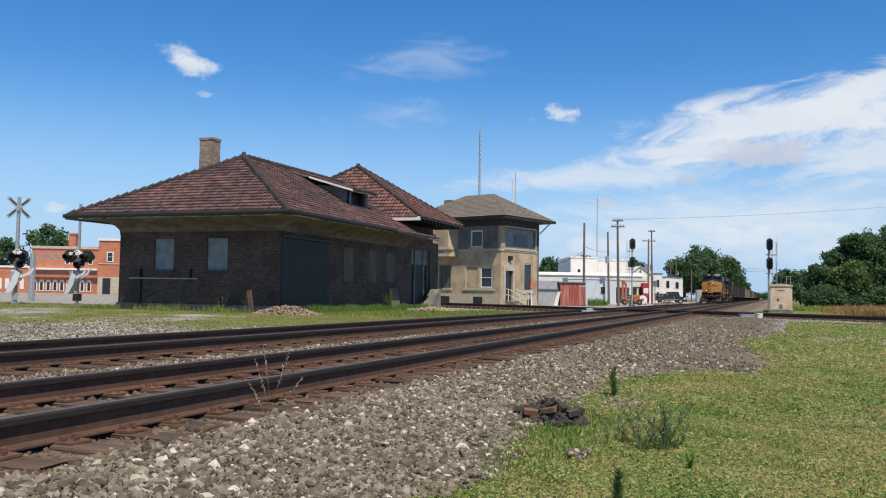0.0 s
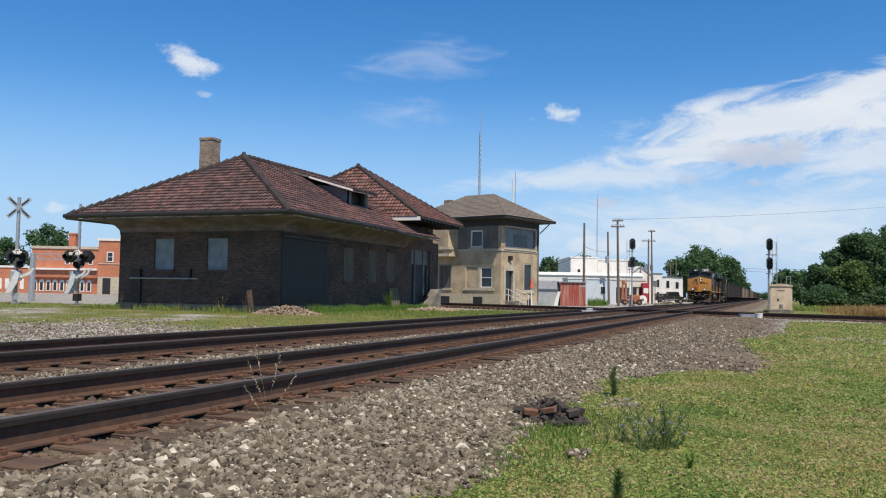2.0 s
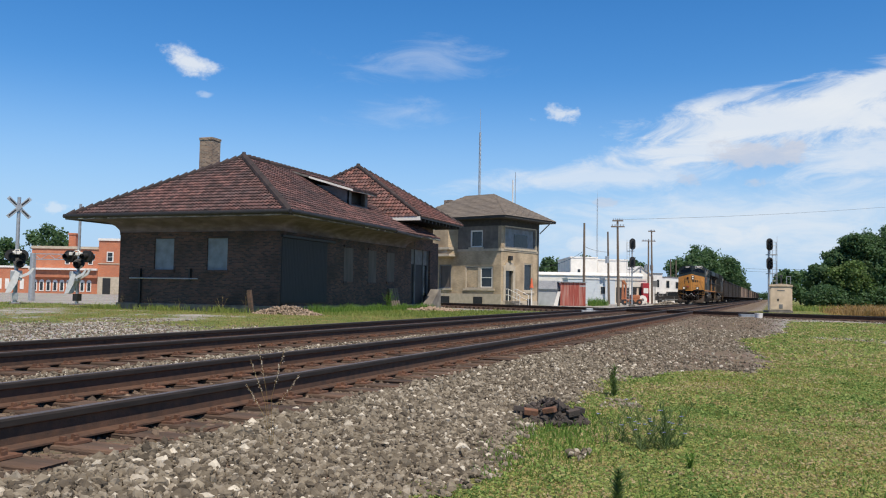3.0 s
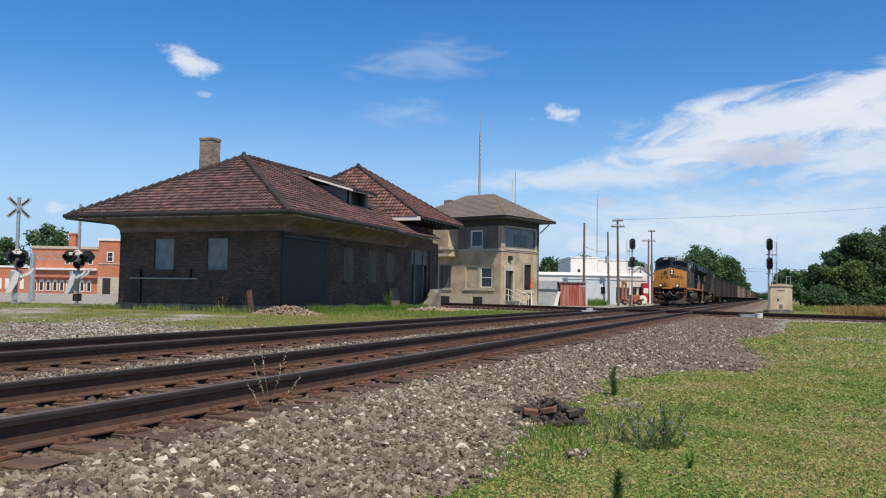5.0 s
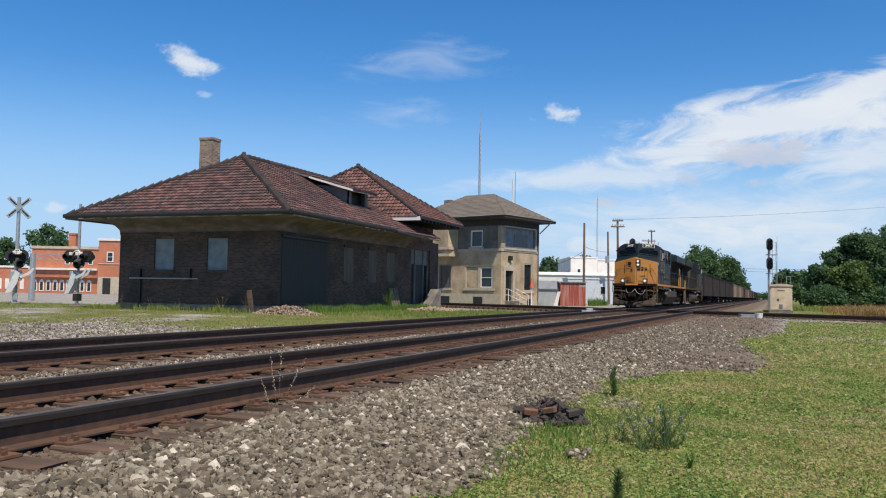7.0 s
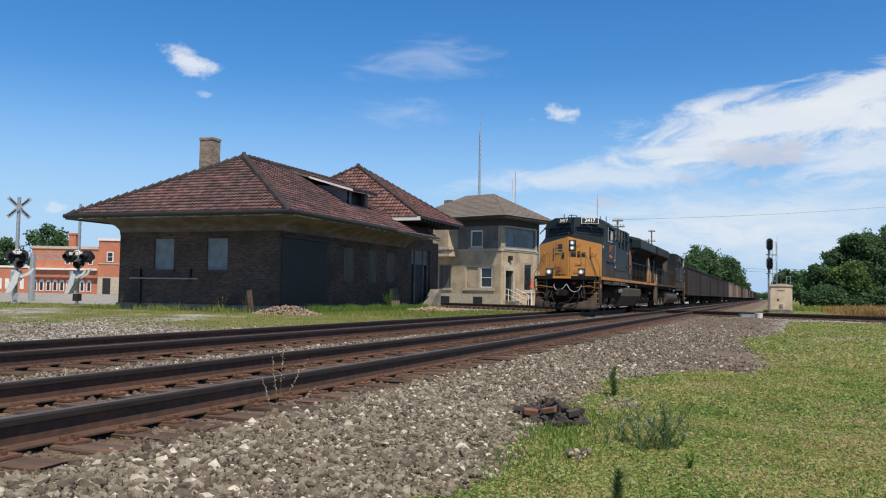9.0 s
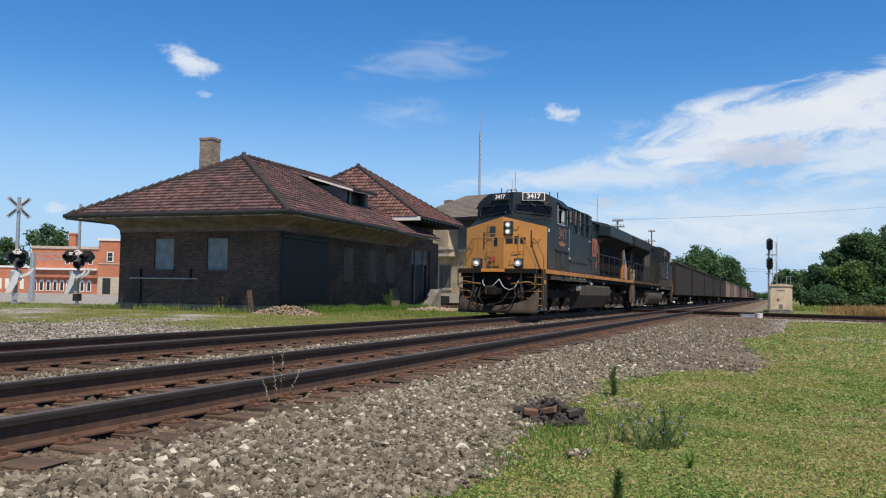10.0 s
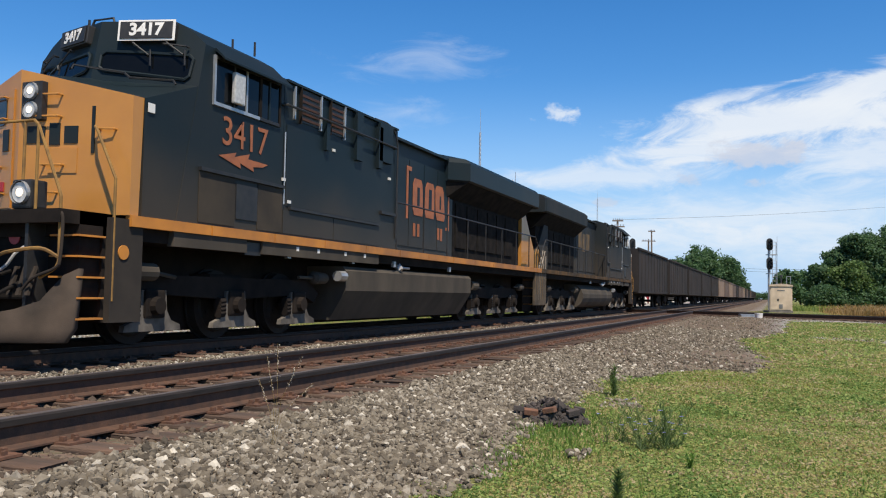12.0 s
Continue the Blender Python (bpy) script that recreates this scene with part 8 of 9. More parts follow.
# --- vehicles and machines ---
def pickup():
    p = thing("pickup_truck", facing(122, 0.2575, -0.22), "black pickup truck parked by the line", "truck")
    bm = bmesh.new()
    prof = [(0, 0.45), (0, 1.05), (1.4, 1.12), (1.75, 1.75), (3.0, 1.75), (3.25, 1.1), (4.0, 0.95), (4.05, 0.45)]
    loft(bm, [[(x, y, z) for x, z in prof] for y in (0, 1.8)])
    part("body", bm, "black", p)
    boxpart("side_window", (1.8, 3.0, -0.02, 0.0, 1.2, 1.62), "glass", p)
    for x in (0.75, 3.3):
        for y in (-0.03, 1.6):
            bm = bmesh.new()
            tube(bm, (x, y, 0.36), (x, y + 0.22, 0.36), 0.36, seg=18)
            w = part("wheel", bm, "black", p)
            bm = bmesh.new()
            tube(bm, (x, y - 0.012, 0.36), (x, y, 0.36), 0.2, seg=14)
            part("rim", bm, "galv", w)
    boxpart("bed_rack", (-0.05, 1.5, 0.0, 1.8, 1.12, 1.45), "black", p)
    boxpart("bumper", (4.02, 4.12, 0.05, 1.75, 0.45, 0.65), "galv", p)
    boxpart("rear_window", (1.38, 1.78, -0.015, 0.0, 1.22, 1.55), "glass", p)
    boxpart("headlight", (3.8, 4.06, -0.02, 0.12, 0.72, 0.9), "white", p)
    boxpart("door_line", (2.35, 2.38, -0.012, 0.0, 0.55, 1.15), "grey_metal", p)
    boxpart("trim_strip", (0.1, 3.9, -0.015, 0.0, 0.62, 0.67), "grey_metal", p)
    for x in (0.1, 0.7, 1.3):
        boxpart("rack_post", (x, x + 0.06, -0.02, 0.04, 1.1, 1.62), "galv", p)


pickup()


def backhoe():
    b = thing("backhoe", facing(101, 0.214, -0.3), "orange and rusty track machine with a raised boom", "machine")
    boxpart("chassis", (0.1, 2.5, 0, 1.4, 0.35, 0.75), "orange", b, "", 0.05)
    boxpart("engine_cover", (1.2, 2.3, 0.2, 1.2, 0.75, 1.25), "orange", b, "", 0.08)
    for x, z0, z1, mt in ((0.25, 0.5, 3.0, "orange"), (0.62, 0.5, 2.55, "orange"), (2.05, 0.6, 2.1, "tan_metal")):
        bm = bmesh.new()
        loft(bm, [[(x - 0.16, y, z0), (x + 0.16, y, z0), (x + 0.1, y, z1), (x - 0.06, y, z1)] for y in (0.45, 0.75)])
        part("boom", bm, mt, b)
    bm = bmesh.new()
    loft(bm, [[(0.12, y, 2.9), (0.4, y, 3.02), (0.78, y, 2.5), (0.6, y, 2.35)] for y in (0.4, 0.8)])
    part("bucket", bm, "orange", b)
    for x in (0.4, 1.2, 2.15):
        bm = bmesh.new()
        tube(bm, (x, -0.1, 0.36), (x, 0.2, 0.36), 0.36, seg=18)
        w = part("wheel", bm, "black", b)
        bm = bmesh.new()
        tube(bm, (x, -0.115, 0.36), (x, -0.1, 0.36), 0.14, seg=12)
        part("hub", bm, "orange", w)


backhoe()


def red_machine():
    r = thing("red_machine", facing(113, 0.2385, -0.3), "red machine with a white round reel", "machine")
    boxpart("body", (0.1, 1.0, 0, 1.2, 0.3, 2.9), "red", r, "", 0.06)
    boxpart("window", (0.2, 0.85, -0.03, 0.0, 1.5, 2.2), "white", r)
    bm = bmesh.new()
    tube(bm, (0.0, -0.1, 0.62), (0.0, -0.35, 0.62), 0.6, seg=24)
    rl = part("reel", bm, "white", r, "white round reel")
    bm = bmesh.new()
    tube(bm, (0.0, -0.36, 0.62), (0.0, -0.35, 0.62), 0.2, seg=14)
    part("hub", bm, "siding_grey", rl)


red_machine()
sb = thing("signal_board", facing(112, 0.2515, -0.3), "dark sign box on the corner", "sign")
boxpart("panel", (0, 0.6, 0, 0.15, 2.4, 3.2), "siding_grey", sb)
boxpart("post", (0.25, 0.35, 0.02, 0.12, -0.1, 2.4), "siding_grey", sb)
bx = thing("relay_cabinet", facing(150, 0.304, -0.25), "tall grey relay cabinet beside the line", "cabinet")
boxpart("body", (0, 1.05, 0, 0.9, 0, 2.4), "grey_metal", bx)
boxpart("door", (0.05, 1.0, -0.03, 0.0, 0.1, 2.3), "grey_metal", bx)
gp = thing("gravel_pile", facing(98, 0.269, -0.3), "small heap of grey gravel", "gravel pile")
rng_p = np.random.default_rng(8)
n_p = 260
rad_p = rng_p.uniform(0, 1, n_p) ** 0.5
ang_p = rng_p.uniform(0, 6.28, n_p)
o = stones("gravel", 1.6 * rad_p * np.cos(ang_p), 1.2 * rad_p * np.sin(ang_p), 0.55 * (1 - rad_p), 0.3, "stone", "", rng_p, "stuff", gp)


# --- small things by the tracks ---
bk = thing("white_bucket", facing(42, 0.378, -0.36), "white plastic bucket beside the crossing", "bucket")
bm = bmesh.new()
tube(bm, (0, 0, 0), (0, 0, 0.36), 0.15, 0.19, 16)
part("pail", bm, "white", bk)
bm = bmesh.new()
tube(bm, (0, 0, 0.36), (0, 0, 0.39), 0.2, 0.2, 16)
part("rim", bm, "white", bk)
for k, s in ((0.362, 0.5), (0.357, 0.32)):
    bt = thing("box_casting", facing(43.5, k, -0.25), "pale concrete cable box on the ballast", "box")
    boxpart("body", (0, s, 0, 0.4, -0.05, 0.17), "galv", bt, "", 0.02)
    boxpart("lid", (-0.02, s + 0.02, -0.02, 0.42, 0.17, 0.2), "galv", bt)
sw = thing("switch_machine", facing(44, 0.167, -0.22), "pale switch machine beside the rails", "switch machine")
boxpart("case", (0, 1.0, 0, 0.35, 0, 0.2), "galv", sw, "", 0.03)
boxpart("motor", (0.25, 0.6, 0.05, 0.3, 0.2, 0.32), "galv", sw, "", 0.03)


def strewn_heap(name, where, spread, height, count, size, material, label, seed, blocks=()):
    rng = np.random.default_rng(seed)
    h = thing(name, Matrix.Translation(where), label, "heap")
    r = rng.uniform(0, 1, count) ** 0.55
    a = rng.uniform(0, 6.28, count)
    stones("rubble", spread[0] * r * np.cos(a), spread[1] * r * np.sin(a), height * (1 - r ** 1.5) * rng.uniform(0.4, 1, count), size, material, "", rng, "stuff", h)
    for x, y, z, sx, sy, sz, rz, mt in blocks:
        b = boxpart("brick", (-sx / 2, sx / 2, -sy / 2, sy / 2, -sz / 2, sz / 2), mt, h, "", 0.008)
        b.matrix_basis = pose(x, y, z, 12 * math.sin(rz), 15 * math.cos(rz), rz)
    return h


M["rubble"] = mat("pinkish_rubble", (0.36, 0.27, 0.195), (0.26, 0.19, 0.135), scale=6, rough=0.95, bump=0.4, per_island=0.3)
strewn_heap("clinker_heap", (-1.95, 7.7, -0.40), (0.38, 0.22), 0.21, 620, 0.052, "dark_stone", "heap of dark clinker and broken brick at the ballast edge", 4,
            [(-0.12, -0.16, 0.09, 0.13, 0.07, 0.055, 20, "plate"), (0.06, -0.18, 0.12, 0.12, 0.07, 0.05, -10, "plate"), (0.26, -0.1, 0.1, 0.12, 0.06, 0.06, 40, "dark_stone"), (0.3, -0.02, 0.12, 0.1, 0.07, 0.05, 70, "dark_stone"), (-0.25, -0.08, 0.1, 0.11, 0.06, 0.05, 5, "dark_stone")])
strewn_heap("rubble_heap", (-20.7, 33.2, -0.36), (1.9, 0.8), 0.45, 1100, 0.09, "rubble", "low heap of pinkish rubble before the freight door", 6)
strewn_heap("rubble_heap", (-19.3, 47.5, -0.36), (2.2, 0.9), 0.22, 260, 0.2, "rubble", "low scatter of broken slabs near the station corner", 7)
lp = thing("leaning_post", Matrix.Translation((-22.75, 33.4, -0.36)) @ pose(0, 0, 0, 0, -9, 0), "old leaning timber post by the station corner", "post")
boxpart("timber", (-0.1, 0.1, -0.08, 0.08, -0.2, 1.12), "tie", lp, "", 0.015)
pal = thing("pallet", Matrix.Translation((-21.8, 47.1, -0.3)) @ pose(0, 0, 0, 0, -12, 0), "weathered wooden pallet leaning on the station wall", "pallet")
for i in range(4):
    boxpart("plank", (-0.05, 0.0, i * 0.33, i * 0.33 + 0.24, 0.0, 1.35), "pole", pal)
for z in (0.1, 0.65, 1.2):
    boxpart("bearer", (-0.14, -0.05, 0.0, 1.25, z, z + 0.1), "pole", pal)
# Wedge shaped after the triangle of sunlight at the door bay; no real hatch.
hp = thing("sloped_hatch", Matrix.Translation((-21.3, 51.2, -0.33)), "sloping wedge added for the sunlit patch at the station door", "hatch")
bm = bmesh.new()
loft(bm, [[(x, 1.0, 0.15), (x, 2.9, 0.15), (x, 2.9, 1.35), (x, 2.6, 1.35)] for x in (-0.75, -0.1)])
part("cover", bm, "concrete_dark", hp)
boxpart("wedge_foot", (-0.8, 0.0, 0.8, 3.1, -0.1, 0.15), "concrete_dark", hp)


M["hay"] = leaf_mat("golden_brown_hay", (0.36, 0.235, 0.115), (0.29, 0.19, 0.09))
M["blade_lime"] = leaf_mat("yellow_green_blade", (0.24, 0.27, 0.055), (0.30, 0.29, 0.07))


def lawn_mat():
    """Small lawn leaves: greens, olive and dead straw from leaf to leaf, drifting over the lawn."""
    m = leaf_mat("lawn_leaf", (0.15, 0.2, 0.06), (0.15, 0.2, 0.06))
    nt = m.node_tree
    N, L = nt.nodes.new, nt.links.new
    b = nt.nodes["Principled BSDF"]
    geo, tc, n, add, ramp = N("ShaderNodeNewGeometry"), N("ShaderNodeTexCoord"), N("ShaderNodeTexNoise"), N("ShaderNodeMath"), N("ShaderNodeValToRGB")
    n.inputs["Scale"].default_value, n.inputs["Detail"].default_value = 1.1, 8
    L(tc.outputs["Object"], n.inputs["Vector"])
    add.operation = "MULTIPLY_ADD"
    L(n.outputs["Fac"], add.inputs[0])
    add.inputs[1].default_value = 2.1
    sub = N("ShaderNodeMath")
    sub.operation = "SUBTRACT"
    L(geo.outputs["Random Per Island"], sub.inputs[0])
    sub.inputs[1].default_value = 1.05
    L(sub.outputs[0], add.inputs[2])
    stops = [(0.0, (0.13, 0.22, 0.055)), (0.25, (0.23, 0.335, 0.09)), (0.5, (0.33, 0.40, 0.12)), (0.68, (0.43, 0.42, 0.155)), (0.84, (0.43, 0.325, 0.155)), (1.0, (0.50, 0.40, 0.24))]
    while len(ramp.color_ramp.elements) < len(stops):
        ramp.color_ramp.elements.new(0.5)
    for e, (p, c) in zip(ramp.color_ramp.elements, stops):
        e.position, e.color = p, (*c, 1)
    L(add.outputs[0], ramp.inputs[0])
    L(ramp.outputs[0], b.inputs["Base Color"])
    tr = [q for q in nt.nodes if q.bl_idname == "ShaderNodeBsdfTranslucent"][0]
    L(ramp.outputs[0], tr.inputs["Color"])
    return m


M["lawn_leaf"] = lawn_mat()
# --- grass and weeds ---
def lawn_leaves(y0, y1, count, size, height, seed):
    """Clover-like small leaves lying at all tilts close over the ground, in uneven tufts with gaps."""
    rng = np.random.default_rng(seed)
    y = y0 + (y1 - y0) * rng.uniform(0, 1, count) ** 1.15
    x = rng.uniform(-2.4, 0.13 * y1 + 0.6, count)
    keep = (x < 0.13 * y + 0.6) & (gravel_cover(x, y) + 0.3 * wob(x, y, 7.0) + rng.normal(0, 0.1, count) < 0.5)
    keep &= 0.55 + 0.5 * wob(x, y, 3.7) + 0.35 * wob(x + 5, y, 9.1) > rng.uniform(-0.25, 0.75, count)
    x, y = x[keep], y[keep]
    n = len(x)
    tuft = np.clip(0.5 + 0.6 * wob(x, y, 4.3) + 0.5 * wob(x, y + 3, 11.0), 0.05, 1.5)
    z = ground_z(x, y) + 0.025 * wob(x, y, 1.7) * smooth(-2.2, -1.2, x) + 0.012 * wob(x, y, 6.3) + height * tuft * rng.uniform(0.1, 1.0, n)
    c = np.stack([x, y, z], 1)
    nrm = rng.normal(size=(n, 3)) * np.array([0.6, 0.6, 0.3]) + np.array([0, 0, 0.75])
    nrm /= np.linalg.norm(nrm, axis=1)[:, None]
    u = np.cross(nrm, rng.normal(size=(n, 3)))
    u /= np.linalg.norm(u, axis=1)[:, None]
    v = np.cross(nrm, u)
    k = (size * rng.uniform(0.5, 1.5, n))[:, None]
    w = k * rng.uniform(0.18, 0.5, n)[:, None]
    quad = np.stack([c - u * k * 0.6, c - v * w, c + u * k * 0.6 + nrm * k * 0.1, c + v * w], 1).reshape(-1, 3)
    ob = mesh_np("lawn_leaves", quad, np.arange(n * 4).reshape(-1, 4), "lawn_leaf", None, "stuff", "low clover and mown leaves of the dry summer lawn")
    ob["category"] = "grass"


lawn_leaves(3.9, 9.5, 110000, 0.021, 0.020, 61)
lawn_leaves(9.0, 18.0, 90000, 0.030, 0.022, 62)
lawn_leaves(17.0, 40.0, 50000, 0.055, 0.03, 63)


def blades(rng, x, y, z, height, width, lean=0.35):
    n = len(x)
    a = rng.uniform(0, 6.28, n)
    h = height * rng.uniform(0.5, 1.3, n)
    dx, dy = np.cos(a) * width / 2, np.sin(a) * width / 2
    lx, ly = rng.normal(0, lean, n) * h, rng.normal(0, lean, n) * h
    p = lambda fx, fz, w: np.stack([x + lx * fx + dx * w, y + ly * fx + dy * w, z + h * fz], 1)
    v = np.stack([p(0, 0, 1), p(0, 0, -1), p(0.35, 0.6, 0.8), p(0.35, 0.6, -0.8), p(1, 1, 0)], 1).reshape(-1, 3)
    i = (np.arange(n) * 5)[:, None]
    q = np.concatenate([i, i + 1, i + 3, i + 2], 1)
    t = np.concatenate([i + 2, i + 3, i + 4], 1)
    return v, q.tolist() + t.tolist()


def grass_patch(name, x0, x1, y0, y1, count, height, width, material, label, seed, power=1.3, thresh=0.5, lean=0.35, test=None):
    rng = np.random.default_rng(seed)
    x, y = rng.uniform(x0, x1, count), y0 + (y1 - y0) * rng.uniform(0, 1, count) ** power
    keep = gravel_cover(x, y) + 0.25 * wob(x, y, 7.0) < thresh
    if test is not None:
        keep &= test(x, y, rng)
    x, y = x[keep], y[keep]
    z = ground_z(x, y) + 0.025 * wob(x, y, 1.7) * smooth(-2.2, -1.2, x) - 0.01
    hh = height * (0.9 + 0.25 * wob(x, y, 2.6))
    v, f = blades(rng, x, y, z, hh, width, lean)
    ob = mesh_np(name, v, f, material, None, "stuff", label)
    ob["category"] = "grass"
    return ob


M["brown_blade"] = leaf_mat("dead_brown_blade", (0.17, 0.115, 0.06), (0.25, 0.185, 0.10))
dry = lambda x, y, r: wob(x, y, 1.4) + 0.5 * wob(x, y, 4.1) > 0.15 + r.uniform(-0.4, 0.4, len(x))
def clumps(seed, x0, x1, y0, y1, count, size):
    """A test that keeps what falls in one of many uneven round clumps."""
    rng = np.random.default_rng(seed)
    c = np.stack([rng.uniform(x0, x1, count), rng.uniform(y0, y1, count), size * rng.uniform(0.3, 1.0, count)], 1)

    def inside(x, y, r):
        near = np.full(len(x), 9.0)
        for cx, cy, s in c:
            near = np.minimum(near, np.hypot(x - cx, y - cy) / s)
        return near + r.normal(0, 0.25, len(x)) < 1.0
    return inside


lush = lambda x, y, r: wob(x + 3, y, 1.1) > r.uniform(-0.6, 0.5, len(x))
grass_patch("lawn_grass", -2.1, 4.5, 3.6, 13, 26000, 0.034, 0.0055, "blade", "short mown lawn grass with dry patches", 1, lean=0.9)
grass_patch("lawn_grass", -2.1, 9, 9, 42, 30000, 0.04, 0.012, "blade", "short mown lawn grass further off", 2)
grass_patch("dry_grass", -2.0, 4.5, 3.6, 16, 34000, 0.032, 0.006, "straw", "dry straw-coloured blades in the lawn", 3, lean=1.0, test=dry)
grass_patch("lawn_grass", -1.6, 9, 12, 40, 30000, 0.045, 0.014, "blade_lime", "sunny yellow-green lawn grass further off", 14, lean=0.8, test=clumps(41, -2, 9, 12, 40, 60, 1.8))
grass_patch("dry_grass", -2.0, 6, 3.6, 18, 26000, 0.03, 0.006, "brown_blade", "dead brown blades in the lawn", 15, lean=1.1, test=clumps(42, -2, 6, 3.6, 18, 110, 0.4))
grass_patch("lawn_grass", -2.0, 6, 3.6, 18, 26000, 0.04, 0.008, "blade_lime", "bright green clumps in the lawn", 16, lean=0.9, test=clumps(43, -2, 6, 3.6, 18, 130, 0.32))
grass_patch("lawn_grass", -2.0, 6, 3.6, 14, 12000, 0.045, 0.01, "blade_green", "dark green clumps in the lawn", 17, lean=1.0, test=clumps(44, -2, 6, 3.6, 14, 110, 0.2))
grass_patch("edge_grass", -2.3, -0.9, 3.9, 12, 9000, 0.075, 0.009, "blade_green", "lush green grass along the ballast edge", 4, 1.0, 0.75, test=lambda x, y, r: np.hypot((x + 1.75) / 0.42, (y - 6.9) / 1.5) + r.uniform(-0.5, 0.5, len(x)) < 1.0)
grass_patch("edge_grass", -1.9, 2.5, 3.8, 9, 5000, 0.06, 0.009, "blade_green", "green tufts in the lawn", 5, 1.0, 0.6, test=lambda x, y, r: wob(x, y, 2.9) > 0.45)
grass_patch("verge_grass", -36, -11.5, 13, 34.2, 15000, 0.055, 0.02, "blade", "rough green grass before the station", 6, 0.8)
grass_patch("dry_grass", -36, -11.5, 13, 34.2, 14000, 0.05, 0.02, "straw", "dry tan grass before the station", 18, 0.8, lean=0.8)
grass_patch("verge_grass", -22.0, -11.5, 34, 60, 16000, 0.12, 0.03, "blade", "bright rough grass beside the station", 7, 1.0)
grass_patch("weeds", -32.2, -22.3, 32.6, 34.5, 2200, 0.30, 0.03, "blade", "tall weeds along the station wall", 8, 1.0, test=lambda x, y, r: wob(x, y, 1.3) > r.uniform(-0.4, 0.4, len(x)))
grass_patch("weeds", -21.9, -20.6, 36, 52, 2600, 0.4, 0.03, "blade_green", "green weeds along the track side of the station", 9, 1.0)
grass_patch("hay_grass", 3.5, 24, 60, 74, 26000, 0.6, 0.05, "hay", "tall dry golden grass beyond the crossing line", 10, 1.0, test=lambda x, y, r: x > 5.2 + r.normal(0, 1.0, len(x)))
grass_patch("far_grass", 0.5, 40, 75, 100, 12000, 0.4, 0.06, "blade", "rough green grass beyond the crossing line", 11, 1.0)
grass_patch("crossing_weeds", -22, -17.5, 83, 100, 5000, 0.8, 0.05, "blade_green", "tall green weeds by the red shed", 12, 1.0, 2.0, test=lambda x, y, r: np.hypot(x + 17.1, (y - 93) / 2.5) < 1.8)
grass_patch("verge_grass", -60, -33, 22, 46, 9000, 0.10, 0.03, "blade", "rough short grass by the grade crossing", 13, 1.0)


M["weed_leaf"] = leaf_mat("dull_weed_leaf", (0.12, 0.175, 0.065), (0.18, 0.225, 0.10))


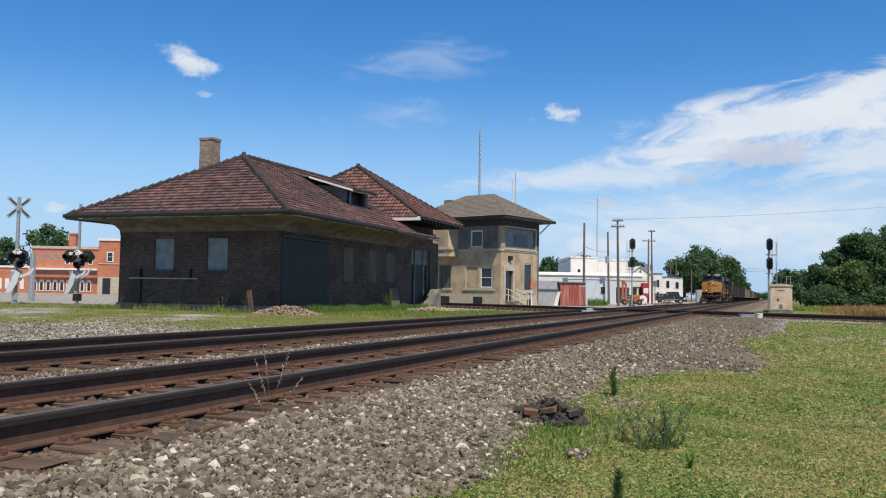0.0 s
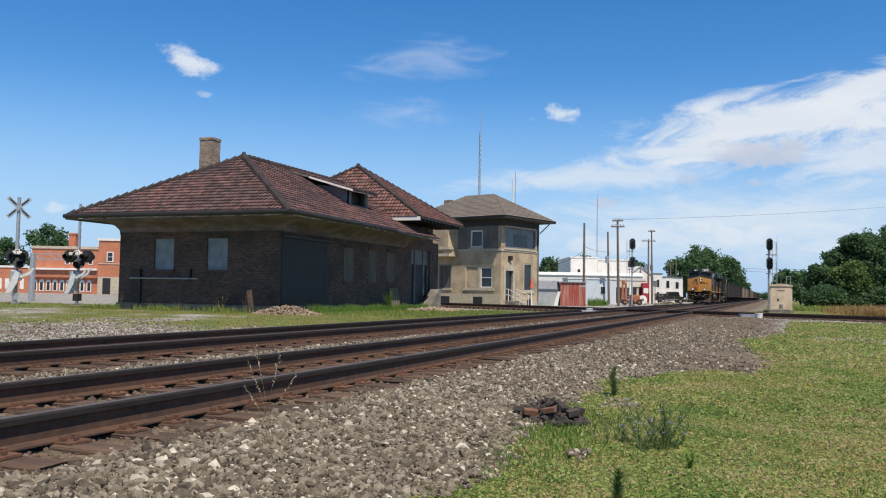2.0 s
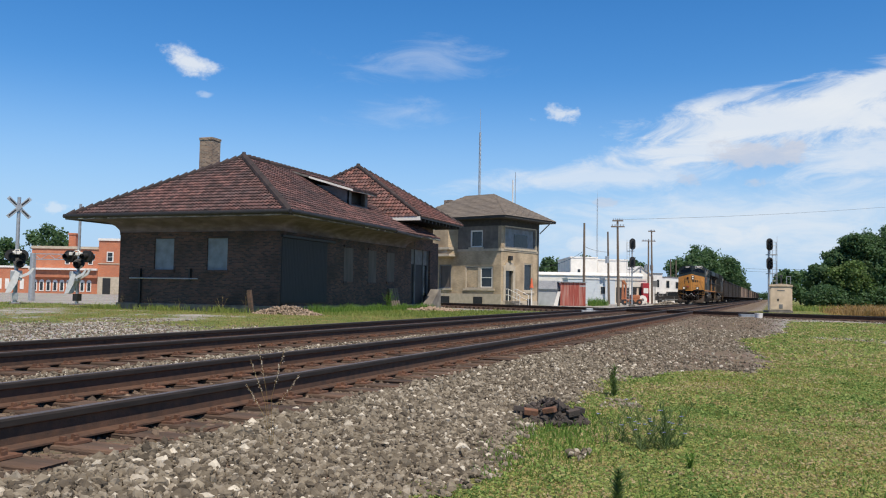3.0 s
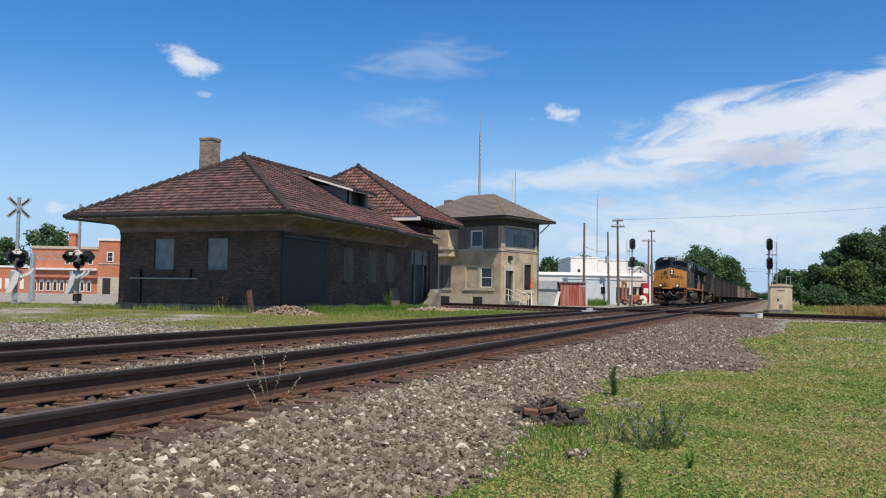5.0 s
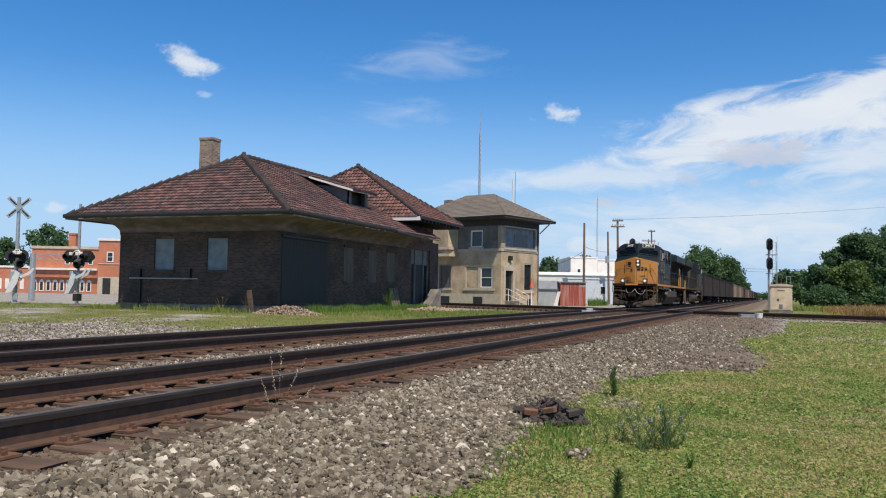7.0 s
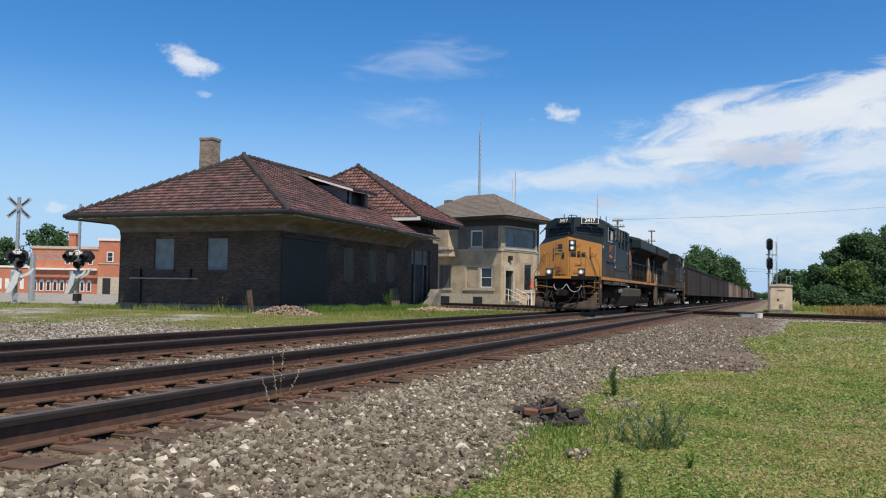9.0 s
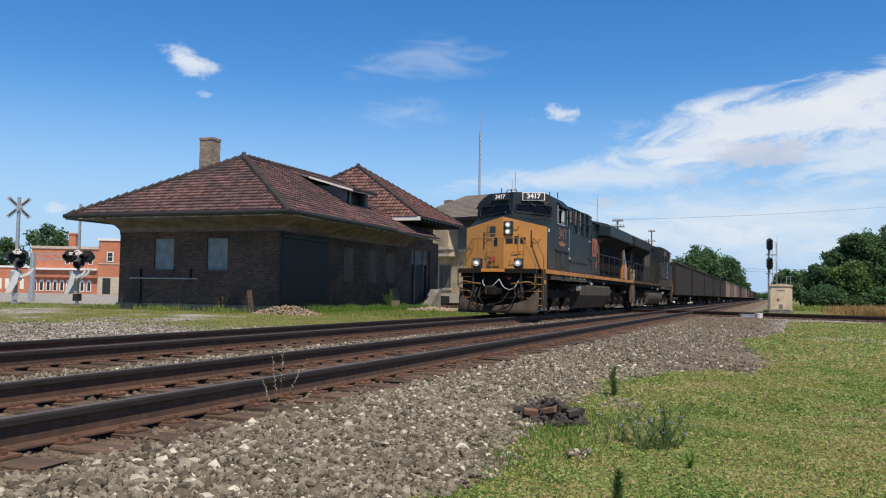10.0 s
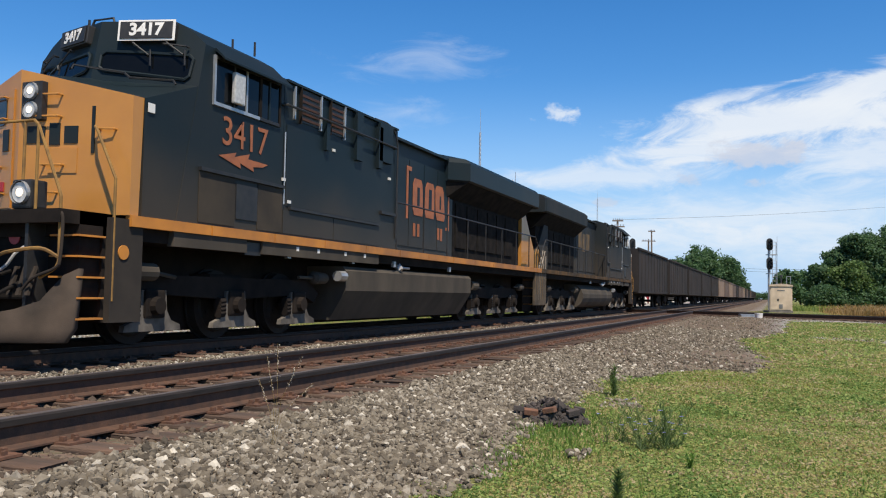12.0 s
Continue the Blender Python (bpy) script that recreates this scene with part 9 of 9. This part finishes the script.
def weed(name, where, height, seed, label, leafy=60, flowers=0, stems=5, spread=0.25, leaf="blade_green", group="weeds", thin=0.012, foot=0.0):
    rng = np.random.default_rng(seed)
    w = thing(name, Matrix.Translation(where), label, "weed", group)
    for s in range(stems):
        a, l = rng.uniform(0, 6.28), rng.uniform(0.2, 1.0) * spread
        top = Vector((math.cos(a) * l, math.sin(a) * l, height * rng.uniform(0.5, 1.0)))
        base = Vector((rng.normal(0, foot), rng.normal(0, foot), -0.03)) if foot else Vector((0, 0, -0.03))
        top = top + base
        bm = bmesh.new()
        mid = base + Vector(((top.x - base.x) * rng.uniform(0.1, 0.7), (top.y - base.y) * rng.uniform(0.1, 0.7), top.z * rng.uniform(0.4, 0.6)))
        pipe(bm, [base, mid, top], 0.0022, 5)
        part("stem", bm, leaf, w)
        n = leafy // stems
        t = rng.uniform(0.05, 1, n)
        p = np.array([(base.lerp(mid, q * 2) if q < 0.5 else mid.lerp(top, q * 2 - 1))[:] for q in t])
        v, f = blades(rng, p[:, 0], p[:, 1], p[:, 2], np.full(n, 0.07 * (height / 0.5) ** 0.5), thin, 0.9)
        mesh_np("leaves", v, f, leaf, w)
        for k in range(flowers):
            q = mid.lerp(top, rng.uniform(0.1, 1.0)) + Vector((rng.uniform(-0.03, 0.03), rng.uniform(-0.03, 0.03), 0.01))
            bm = bmesh.new()
            for j in range(7):
                b = j * 0.9
                vs = [bm.verts.new(q + Vector(pp)) for pp in ((0, 0, 0), (0.014 * math.cos(b - 0.3), 0.014 * math.sin(b - 0.3), 0.006), (0.02 * math.cos(b), 0.02 * math.sin(b), 0.004), (0.014 * math.cos(b + 0.3), 0.014 * math.sin(b + 0.3), 0.006))]
                bm.faces.new(vs)
            part("flower", bm, "petal", w, "pale blue flower")
    return w


weed("chicory", (-0.93, 6.95, -0.44), 0.40, 1, "bushy chicory weed with pale blue flowers", 1150, 1, 26, 0.25, "weed_leaf", thin=0.006, foot=0.11)
weed("horseweed", (-1.75, 10.1, -0.41), 0.38, 2, "single dark green horseweed at the ballast edge", 420, 0, 3, 0.05, "weed_leaf")
weed("horseweed", (-0.84, 4.9, -0.45), 0.24, 3, "young horseweed plant in the lawn", 360, 0, 3, 0.04, "weed_leaf")
weed("horseweed", (-0.55, 6.3, -0.44), 0.14, 5, "small leafy weed in the lawn", 60, 0, 3, 0.1)
for i in range(5):
    weed("tall_weed", (-31.0 + i * 2.0 + 0.6 * math.sin(i * 3), 33.7, -0.35), 1.0 + 0.25 * math.sin(i * 5), 20 + i, "tall thin dry weed against the station wall", 50, 0, 4, 0.5, "straw")
weed("bush", (-21.2, 45.2, -0.35), 1.3, 31, "small round green bush by the pallet", 500, 0, 14, 0.8)


def swaying_weed():
    rng = np.random.default_rng(12)
    w = thing("sweet_clover", pose(-3.05, 4.75, -0.3), "thin dry clover stem with pale seed specks", "weed")
    for a, l, h in ((2.8, 0.14, 0.62), (0.4, 0.14, 0.66), (3.4, 0.05, 0.72), (0.2, 0.24, 0.5), (2.5, 0.26, 0.46)):
        top = Vector((math.cos(a) * l, math.sin(a) * l * 0.4, h))
        mid = Vector((top.x * 0.2, 0, h * 0.55))
        bm = bmesh.new()
        pipe(bm, [(0, 0, -0.02), mid, top], 0.0013, 4)
        st = part("stem", bm, "straw", w)
        n = 26
        px, py, pz = [], [], []
        for k in range(n):
            q = mid.lerp(top, 0.25 + 0.75 * k / n)
            px.append(q.x + rng.normal(0, 0.006)), py.append(q.y + rng.normal(0, 0.006)), pz.append(q.z)
        stones("seed_head", np.array(px), np.array(py), np.array(pz), 0.0075, "limestone", "", rng, "stuff", st)
    return w


CLOVER = swaying_weed()
motions()
